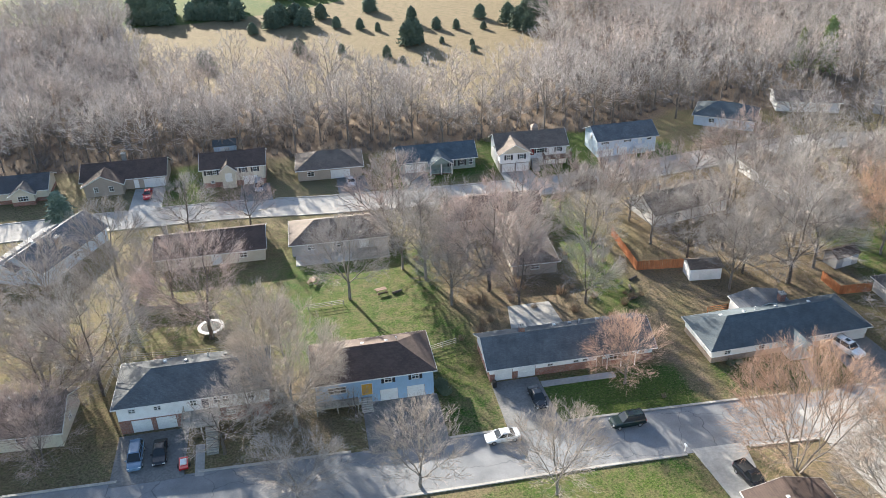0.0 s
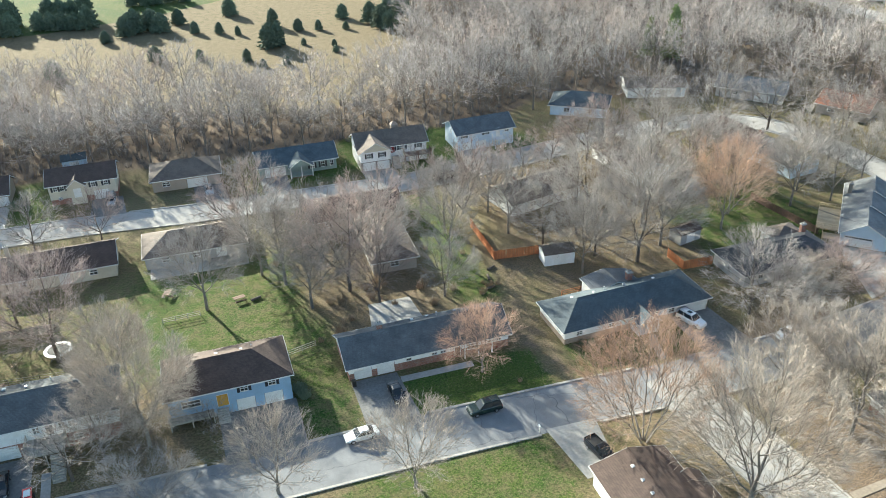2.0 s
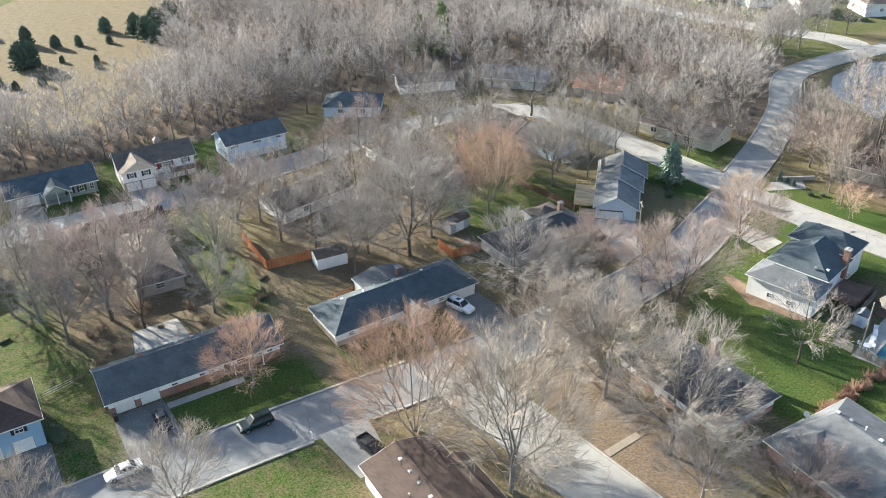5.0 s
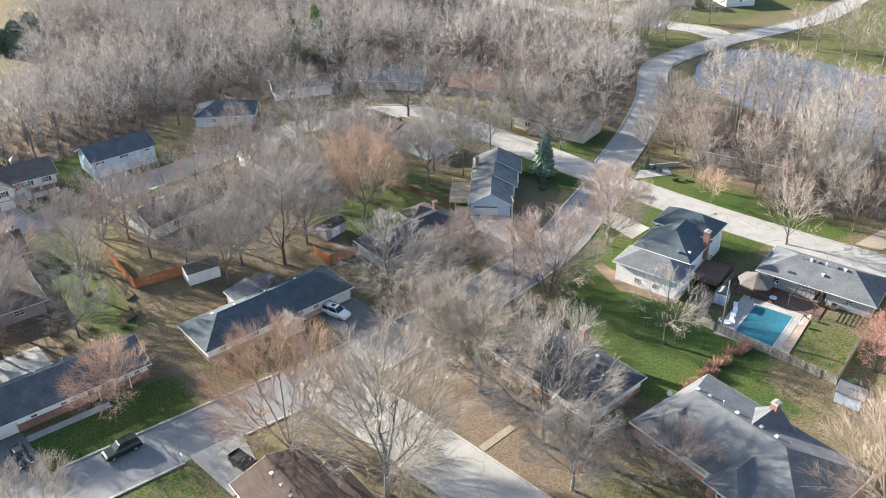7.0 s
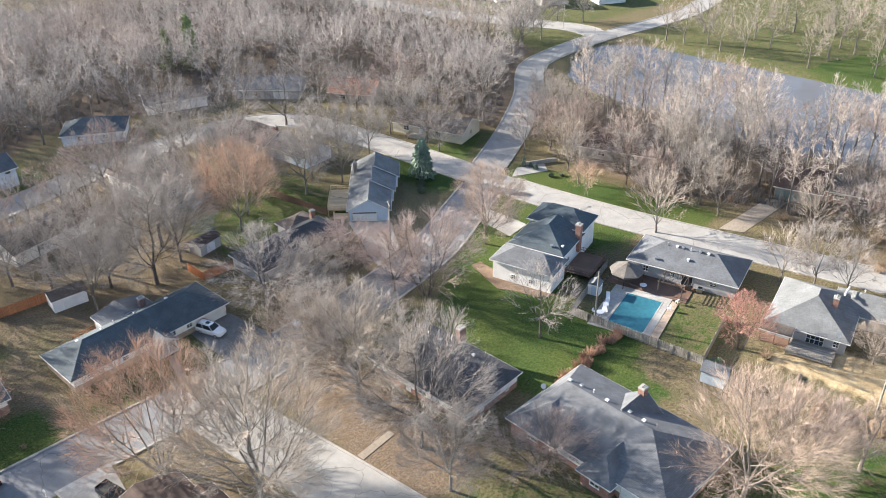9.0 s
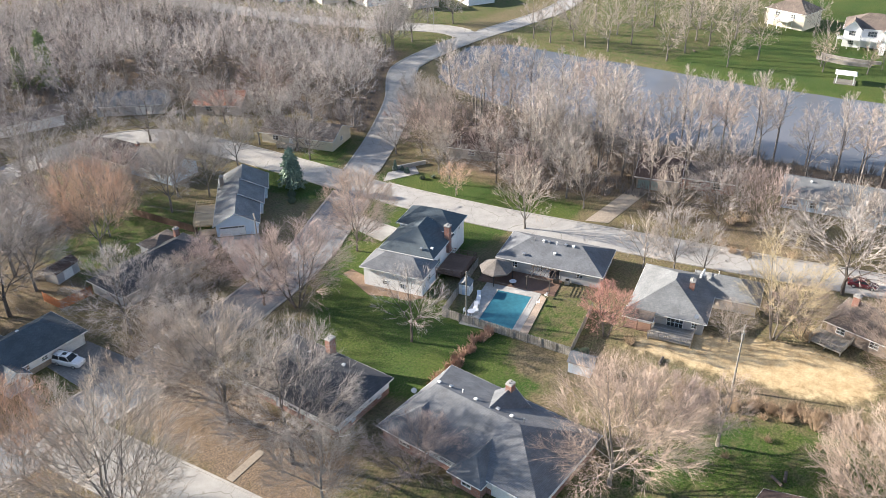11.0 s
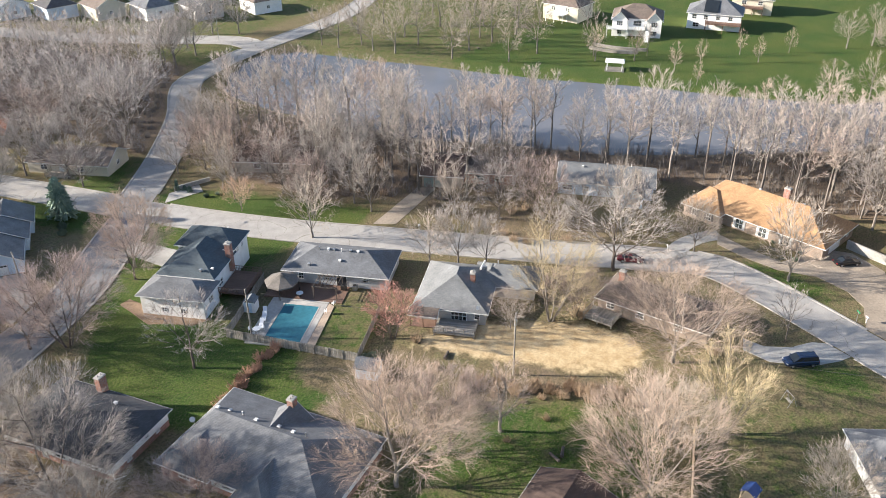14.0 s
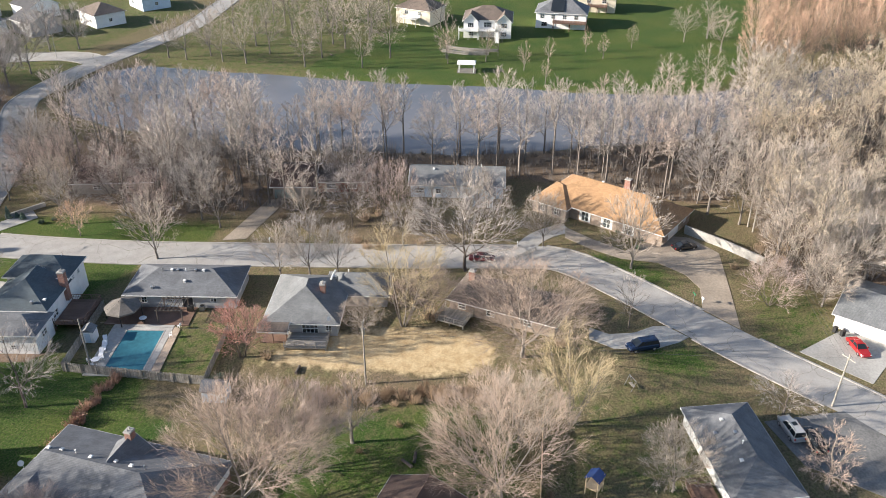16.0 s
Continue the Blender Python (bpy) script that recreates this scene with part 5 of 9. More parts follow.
# houses of the far street and the middle of the block
def far_row():
    h = house_at(-66.5, 178.6, 1, "cream ranch house with dark roof and bay window")
    Wing(h, -9.5, -4.6, 9.5, 4.6, 2.8, 1.9, "gable", CREAM, R_DARK, band=0.9, band_mat=BRICK, feats=[("win", "f", 0.12, 1.1, 1.2, 1.0), ("door", "f", 0.42, 0.2, 1.0, REDDOOR)])
    Wing(h, 1.6, -6.2, 7.2, -2.0, 2.7, 1.4, "gable", CREAM, R_DARK, "y", sides="flr", band=0.9, band_mat=BRICK, feats=[("win", "f", 0.5, 1.0, 2.2, 1.2, None, 3)])
    h = house_at(-41.4, 180.2, -1, "brown ranch house with white garage door and gable")
    Wing(h, -9.4, -4.6, 9.2, 4.6, 2.8, 2.2, "gable", TAUPE_SIDE, R_BROWN, feats=[("gar", "f", 15.2, 4.7, 2.1), ("door", "f", 11.3, 0.1, 1.0)])
    Wing(h, -8.6, -7.0, 0.4, -2.0, 2.7, 2.0, "gable", TAUPE_SIDE, R_BROWN, "y", sides="flr", feats=[("win", "f", 0.3, 0.9, 1.0, 1.3), ("win", "f", 0.7, 0.9, 1.0, 1.3)])
    chimney(h, -0.5, 2.2, 3.5, 6.2, 0.9, 0.7, STONE)
    h = house_at(-17.6, 176.4, -1, "cream split-entry house with maroon roof and gabled entry")
    feats = [("win", "f", 0.1, 3.0, 0.9, 1.1, SHUTTER), ("win", "f", 0.2, 3.0, 0.9, 1.1, SHUTTER), ("win", "f", 0.66, 3.0, 0.9, 1.1, SHUTTER), ("win", "f", 0.85, 3.0, 0.9, 1.1, SHUTTER), ("win", "f", 0.15, 1.0, 0.8, 0.7), ("gar", "f", 0.76, 3.2, 2.1)]
    Wing(h, -7.2, -4.6, 7.2, 4.6, 4.6, 1.9, "gable", CREAM, R_BROWN, band=1.2, band_mat=BRICK, feats=feats)
    Wing(h, -3.0, -5.6, 0.9, -1.5, 4.4, 1.2, "gable", CREAM, R_BROWN, "y", sides="flr", feats=[("door", "f", 0.5, 1.5, 1.5)])
    h = house_at(3.4, 175.2, -2, "dark green low house shaded by trees")
    Wing(h, -7.6, -5.0, 7.6, 5.0, 2.8, 2.1, "hip", TAUPE_SIDE, R_TAUPE, feats=[("gar", "f", 0.66, 4.4, 2.1), ("win", "f", 0.2, 1.0, 1.6, 1.1)])
    h = house_at(27.5, 173.4, -1, "sage green ranch house with dark blue roof and front gable")
    feats = [("gar", "f", 0.2, 4.6, 2.1), ("win", "f", 0.68, 0.8, 1.0, 1.4, SHUTTER), ("win", "f", 0.82, 0.8, 1.0, 1.4, SHUTTER), ("win", "f", 0.94, 0.8, 0.9, 1.4)]
    Wing(h, -9.1, -4.7, 9.1, 4.7, 2.8, 2.0, "gable", GREEN_SIDE, R_SLATE, feats=feats)
    Wing(h, -2.4, -6.8, 3.2, -2.0, 2.6, 1.7, "gable", GREEN_SIDE, R_SLATE, "y", sides="", over=0.3)
    for x in (-2.0, 0.4, 2.8):
        part("porch_post", Shape().box(x - 0.1, -6.5, 0, x + 0.1, -6.3, 2.6), WHITE, h)
    deck(h, -2.2, -6.4, 3.0, -4.3, 0.5, GREEN_SIDE, True, "flr", "sage painted porch")
    h = house_at(48.8, 170.6, -2, "white two-level house with taupe roof and balcony")
    feats = [("win", "f", 0.62, 3.0, 2.0, 1.2, SHUTTER, 2), ("win", "f", 0.88, 3.0, 0.9, 1.2, SHUTTER), ("door", "f", 0.5, 2.6, 1.0, REDDOOR), ("win", "l", 0.5, 3.0, 1.0, 1.0)]
    Wing(h, -8.4, -4.4, 8.4, 4.4, 4.6, 2.2, "gable", OFFWHITE, R_TAUPE, feats=feats)
    Wing(h, -8.4, -6.8, -0.6, -1.0, 4.5, 2.0, "gable", OFFWHITE, R_TAUPE, "y", sides="flr", band=2.2, band_mat=STONE, gable_mat=CREAM, feats=[("win", "f", 0.28, 3.0, 1.0, 1.2, SHUTTER), ("win", "f", 0.72, 3.0, 1.0, 1.2, SHUTTER), ("gar", "f", 0.28, 2.9, 2.05), ("gar", "f", 0.75, 2.9, 2.05)])
    deck(h, 2.4, -5.9, 8.6, -4.0, 2.3, BROWNWOOD, True, "flr", "brown front balcony")
    steps(h, -0.4, -4.4, 1.2, 2.3, 9, 0.3)
    part("cupola", Shape().box(1.0, 1.0, 6.2, 2.4, 2.4, 7.2).tube((1.7, 1.7, 7.2), (1.7, 1.7, 8.0), 1.2, 0.05, 4), TANBRICK, h)
    h = house_at(71.4, 171.6, 2, "ice blue two-level house with slate gable roof")
    feats = [("win", "f", 0.12, 3.2, 0.9, 1.1, SHUTTER), ("win", "f", 0.5, 3.2, 0.9, 1.1, SHUTTER), ("gar", "f", 0.18, 2.6, 1.9), ("gar", "f", 0.42, 2.6, 1.9), ("door", "f", 0.72, 2.3, 1.0), ("win", "f", 0.88, 3.1, 1.2, 1.1), ("win", "l", 0.5, 3.2, 0.9, 1.1)]
    Wing(h, -7.6, -4.6, 7.6, 4.6, 4.2, 2.0, "gable", LBLUE_SIDE, R_COOL, feats=feats)
    deck(h, 1.6, -6.0, 4.4, -4.1, 2.2, WHITE, True, "flr", "white entry landing")
    # block interior
    h = house_at(-50.0, 147.2, 62, "white house with long weathered gable roof and chimney")
    Wing(h, -9.4, -5.2, 9.4, 5.2, 3.0, 2.6, "gable", LBLUE_SIDE, R_GREY, feats=[("win", "l", 0.62, 1.6, 1.0, 1.0), ("win", "f", 0.5, 1.0, 1.4, 1.1)])
    Wing(h, -10.4, -0.4, 5.2, 6.6, 3.1, 1.2, "gable", LBLUE_SIDE, R_GREY, over=0.3)
    chimney(h, -2.0, -3.2, 3.6, 6.4, 0.8, 0.8, TANBRICK)
    vents(h, [(-3.4, 1.4, 5.3), (-2.0, -1.2, 5.3), (-4.0, -0.9, 5.4)])
    h = house_at(-20.8, 142.4, 0, "red-brown roofed house behind a rosy budding tree")
    Wing(h, -10.2, -5.1, 10.2, 5.1, 2.7, 2.1, "gable", CREAM, R_BROWN, feats=[("win", "f", 0.2, 1.0, 1.2, 1.1), ("win", "f", 0.8, 1.0, 1.4, 1.1), ("door", "f", 0.55, 0.1, 1.8)])
    chimney(h, -8.6, 3.6, 3.2, 5.4, 0.7, 0.7, CREAM)
    h = house_at(3.0, 142.1, -1, "grey hip-roofed house with covered patio")
    Wing(h, -9.5, -5.1, 9.5, 5.1, 2.7, 2.1, "hip", GREY_SIDE, R_TAUPE, feats=[("win", "f", 0.2, 1.0, 1.4, 1.1), ("win", "f", 0.5, 1.0, 1.4, 1.1), ("door", "f", 0.75, 0.1, 1.8)])
    part("patio", Shape().box(-8.4, -8.4, -0.04, 9.0, -4.7, 0.09), CONCRETE, h)
    deck(h, 2.0, -8.0, 8.6, -4.7, 0.4, WOOD, True, "flr", "grey patio deck")
    h = house_at(34.0, 144.6, -2, "brown house with dark hip roof under trees")
    Wing(h, -9.8, -5.4, 9.6, 5.4, 2.7, 2.2, "hl", TAUPE_SIDE, R_BROWN, feats=[("win", "f", 0.2, 1.0, 1.4, 1.1), ("win", "r", 0.5, 1.0, 1.4, 1.1)])
    Wing(h, -1.4, -23.6, 7.6, -3.0, 2.6, 1.8, "hip", TAUPE_SIDE, R_TAUPE, "y", sides="flr", feats=[("win", "f", 0.5, 1.0, 1.6, 1.1), ("win", "r", 0.4, 1.0, 1.6, 1.1)])
    h = house_at(71.2, 139.0, 12, "white gabled house with taupe roof among trees")
    Wing(h, -9.0, -5.0, 9.0, 5.0, 2.8, 2.2, "gable", OFFWHITE, R_TAUPE, feats=[("win", "l", 0.5, 1.0, 1.2, 1.1), ("win", "f", 0.3, 1.0, 1.4, 1.1)])
    chimney(h, -4.0, 1.8, 3.4, 5.8)
    h = house_at(97.2, 145.0, -84, "white sided house seen end-on through trees")
    Wing(h, -9.2, -4.8, 9.2, 4.8, 2.8, 2.0, "gable", OFFWHITE, R_TAUPE, feats=[("win", "f", 0.15, 1.0, 1.2, 1.1), ("win", "f", 0.5, 1.0, 1.4, 1.1), ("win", "f", 0.85, 1.0, 1.2, 1.1), ("win", "r", 0.5, 1.0, 1.2, 1.1)])
    h = house_at(127.6, 140.6, -84, "long white house with dark brown roof by the bend")
    Wing(h, -13.4, -4.9, 1.0, 4.9, 2.8, 2.0, "gable", CREAM, R_BROWN, feats=[("win", "f", 0.2, 1.0, 1.4, 1.1), ("win", "f", 0.7, 1.0, 1.4, 1.1)])
    Wing(h, 0.2, -4.0, 13.6, 4.9, 2.8, 1.9, "gable", LBLUE_SIDE, R_DARK, feats=[("win", "f", 0.2, 1.0, 1.2, 1.1), ("gar", "f", 0.5, 3.0, 2.1), ("win", "f", 0.8, 1.0, 1.2, 1.1), ("win", "r", 0.5, 1.0, 1.2, 1.1)])
    chimney(h, -1.0, 1.0, 4.0, 5.6)
    h = house_at(160.8, 121.0, -75, "taupe bungalow with broad weathered roof by the junction")
    Wing(h, -10.0, -5.2, 10.0, 5.2, 2.7, 2.2, "gable", CREAM, R_TAUPE, feats=[("win", "f", 0.2, 0.9, 1.6, 1.2), ("door", "f", 0.42, 0.1, 1.0), ("win", "f", 0.66, 0.9, 1.6, 1.2), ("win", "r", 0.5, 1.0, 1.2, 1.1)])
    deck(h, -4.0, -7.4, 0.5, -4.7, 0.6, WOOD, True, "flr", "grey front porch")
    h = house_at(164.2, 154.2, -60, "low house with a rust red shingle roof")
    Wing(h, -6.6, -5.4, 6.6, 5.4, 2.7, 2.2, "gable", TAUPE_SIDE, R_RUST, feats=[("win", "f", 0.3, 0.9, 1.8, 1.3), ("win", "f", 0.7, 0.9, 1.2, 1.2)])
    h = house_at(103.0, 181.0, -34, "pale house with a blue slate hip roof in trees")
    Wing(h, -7.6, -5.2, 7.6, 5.2, 2.8, 2.2, "hip", LBLUE_SIDE, R_SLATE, feats=[("win", "f", 0.3, 1.0, 1.4, 1.1), ("win", "f", 0.7, 1.0, 1.4, 1.1)])
    h = house_at(127.5, 186.0, -20, "white house with a flat tan roof in trees")
    Wing(h, -8.2, -5.0, 8.2, 5.0, 2.8, 1.3, "gable", OFFWHITE, R_TAUPE, feats=[("win", "f", 0.3, 1.0, 1.4, 1.1), ("gar", "f", 0.7, 4.0, 2.1)])
    h = house_at(150.5, 174.0, -48, "grey house with wide dull roof at the wood's edge")
    Wing(h, -9.0, -5.4, 9.0, 5.4, 2.8, 2.0, "gable", GREY_SIDE, R_GREY, feats=[("win", "f", 0.3, 1.0, 1.4, 1.1), ("gar", "f", 0.7, 4.0, 2.1)])
    h = house_at(-46.5, 98.0, -3, "rosy brown roofed house behind budding trees")
    Wing(h, -9.5, -5.0, 9.0, 5.0, 2.8, 2.2, "gable", CREAM, R_TAUPE, feats=[("win", "f", 0.3, 1.0, 1.4, 1.1), ("win", "f", 0.7, 1.0, 1.4, 1.1), ("win", "r", 0.5, 1.0, 1.2, 1.0)])
    vents(h, [(1, 1, 4.8), (3, -1, 4.8), (5, 1.4, 4.8)])


# large houses beyond the pond
def far_shore():
    h = house_at(318.8, 27.2, -81, "large white walk-out house with twin gables and decks")
    feats = [("win", "f", u, z, 1.3, 1.4, None, 1) for u in (2.0, 14.0) for z in (0.7, 3.6)] + [("win", "f", 8.0, 3.4, 2.6, 1.7, None, 2), ("win", "r", 0.5, 3.6, 1.2, 1.3), ("win", "l", 0.5, 3.6, 1.2, 1.3)]
    Wing(h, -8.4, -6.4, 8.4, 6.4, 6.0, 3.2, "hip", OFFWHITE, R_TAUPE, feats=feats)
    for x in (-5.6, 5.6):
        Wing(h, x - 2.9, -7.6, x + 2.9, -2.0, 5.8, 2.3, "gable", OFFWHITE, R_TAUPE, "y", sides="flr", feats=[("win", "f", 0.5, 3.5, 2.0, 1.6, None, 2), ("win", "f", 0.5, 0.7, 1.8, 1.5, None, 2)])
    deck(h, -2.8, -9.6, 2.8, -6.0, 3.1, WHITE, True, "flr", "white railed upper deck")
    deck(h, -9.6, -10.0, -2.9, -7.2, 3.1, WHITE, True, "flr", "white railed side deck")
    steps(h, 2.9, -9.4, 4.3, 3.0, 12, 0.28, WHITE)
    h = house_at(336.0, 4.0, -87, "white house with grey roof, solar panels and red deck")
    feats = [("win", "f", u, 3.4, 1.4, 1.4) for u in (2.2, 6.0, 10.0, 14.0)] + [("win", "f", 3.0, 0.7, 2.0, 1.5), ("win", "l", 0.5, 3.4, 1.0, 1.0)]
    Wing(h, -9.2, -6.6, 9.2, 6.6, 5.6, 3.6, "hip", OFFWHITE, R_GREY, feats=feats)
    deck(h, -2.5, -9.8, 9.0, -6.2, 2.9, BROWNWOOD, True, "flr", "long stained upper deck")
    part("solar_panel", Shape().poly((-3.6, -6.2, 6.15), (1.0, -6.2, 6.15), (1.0, -1.2, 8.9), (-3.6, -1.2, 8.9)).poly((-3.6, -6.2, 6.05), (-3.6, -1.2, 8.8), (1.0, -1.2, 8.8), (1.0, -6.2, 6.05)), CAR_GLASS, h, "dark blue solar panel")
    h = house_at(328.0, 54.0, -104, "cream far house with a raised stair deck")
    Wing(h, -7.5, -6.0, 7.5, 6.0, 5.6, 3.0, "hip", CREAM, R_TAUPE, feats=[("win", "f", 0.3, 3.4, 1.6, 1.4), ("win", "f", 0.7, 3.4, 1.6, 1.4)])
    deck(h, -4.0, -9.0, 3.0, -5.6, 2.9, WHITE, True, "flr", "white stair deck")
    h = house_at(362.0, -6.0, -88, "pale yellow far house with back deck")
    Wing(h, -7.5, -6.0, 7.5, 6.0, 5.6, 3.0, "gable", CREAM, R_GREY, feats=[("win", "f", 0.3, 3.4, 1.6, 1.4), ("win", "f", 0.7, 3.4, 1.6, 1.4)])
    deck(h, -3.0, -9.0, 4.0, -5.6, 2.9, BROWNWOOD, True, "flr", "stained back deck")
    rows = [(250, 246, 68), (256.5, 229.5, 68), (263, 213, 68), (269.5, 196, 68), (276, 179, 66), (292, 164, 60), (318, 161, 55), (276, 254, 70), (282, 234, 70), (288, 214, 70), (295, 194, 68)]
    mats = [OFFWHITE, LBLUE_SIDE, CREAM, OFFWHITE, GREY_SIDE]
    for i, (x, y, r) in enumerate(rows):
        h = house_at(x + 5, y, r, ("white", "pale blue", "cream", "white", "grey")[i % 5] + " subdivision house with a grey roof", group="subdivision houses")
        Wing(h, -7.0, -6.0, 7.0, 6.0, 4.6, 2.6, "hip" if i % 2 else "gable", mats[i % 5], (R_GREY, R_DARK, R_TAUPE)[i % 3], feats=[("win", "b", 0.3, 1.4, 1.4, 1.3), ("win", "b", 0.7, 1.4, 1.4, 1.3), ("door", "b", 0.5, 0.8, 1.6), ("win", "r", 0.5, 1.6, 1.2, 1.2), ("win", "l", 0.5, 1.6, 1.2, 1.2)])


east_block()
far_row()
far_shore()

# ---- trees ----


def rand_dir(rng, up=0.0):
    v = Vector((rng.gauss(0, 1), rng.gauss(0, 1), rng.gauss(0, 1) + up))
    return v.normalized()


def spike(shape, a, b, r, bend=None):
    """A twig: a three-sided cone, bent once if asked for."""
    d = b - a
    s = d.orthogonal().normalized() * r
    t = d.normalized().cross(s)
    n = len(shape.v)
    ring = [a + s, a - s * 0.5 + t * 0.866, a - s * 0.5 - t * 0.866]
    if bend is None:
        shape.v += [tuple(p) for p in ring] + [tuple(b)]
        shape.f += [(n, n + 1, n + 3), (n + 1, n + 2, n + 3), (n + 2, n, n + 3)]
    else:
        shape.v += [tuple(p) for p in ring] + [tuple(bend + (p - a) * 0.6) for p in ring] + [tuple(b)]
        for i in range(3):
            j = (i + 1) % 3
            shape.f += [(n + i, n + j, n + 3 + j, n + 3 + i), (n + 3 + i, n + 3 + j, n + 6)]


def wisp(shape, a, b, r):
    """The finest twig: one slim tapering blade."""
    d = b - a
    s = d.orthogonal().normalized()
    t = d.normalized().cross(s)
    k = (a.x * 7.3 + a.y * 3.1 + a.z * 5.7) % 6.283
    o = (s * math.cos(k) + t * math.sin(k)) * r
    n = len(shape.v)
    shape.v += [tuple(a + o), tuple(a - o), tuple(b)]
    shape.f.append((n, n + 1, n + 2))


def limb(shape, pts, r0, r1, sides):
    """A tapered tube through the points."""
    n0 = len(shape.v)
    for i, p in enumerate(pts):
        d = (pts[min(i + 1, len(pts) - 1)] - pts[max(i - 1, 0)]).normalized()
        s = d.orthogonal().normalized()
        t = d.cross(s)
        r = r0 + (r1 - r0) * i / (len(pts) - 1)
        shape.v += [tuple(p + (s * math.cos(k * math.tau / sides) + t * math.sin(k * math.tau / sides)) * r) for k in range(sides)]
    for i in range(len(pts) - 1):
        a = n0 + i * sides
        shape.f += [(a + k, a + (k + 1) % sides, a + sides + (k + 1) % sides, a + sides + k) for k in range(sides)]


def arc(a, b, n, lift, rng, wob):
    d = b - a
    out = []
    for i in range(n + 1):
        k = i / n
        p = a.lerp(b, k) + Vector((0, 0, lift * math.sin(k * math.pi)))
        if 0 < i < n:
            p += rand_dir(rng) * wob
        out.append(p)
    return out


def at_of(pts, k):
    x = k * (len(pts) - 1)
    i = min(int(x), len(pts) - 2)
    return pts[i].lerp(pts[i + 1], x - i)


def reach(p, d, c, rx, rz):
    """Distance from p along d to the crown's outline, an ellipsoid about c."""
    q = Vector(((p.x - c.x) / rx, (p.y - c.y) / rx, (p.z - c.z) / rz))
    e = Vector((d.x / rx, d.y / rx, d.z / rz))
    A, B, C = e.dot(e), q.dot(e), q.dot(q) - 1
    root = B * B - A * C
    return max(0.0, (-B + math.sqrt(root)) / A) if root > 0 else 0.0


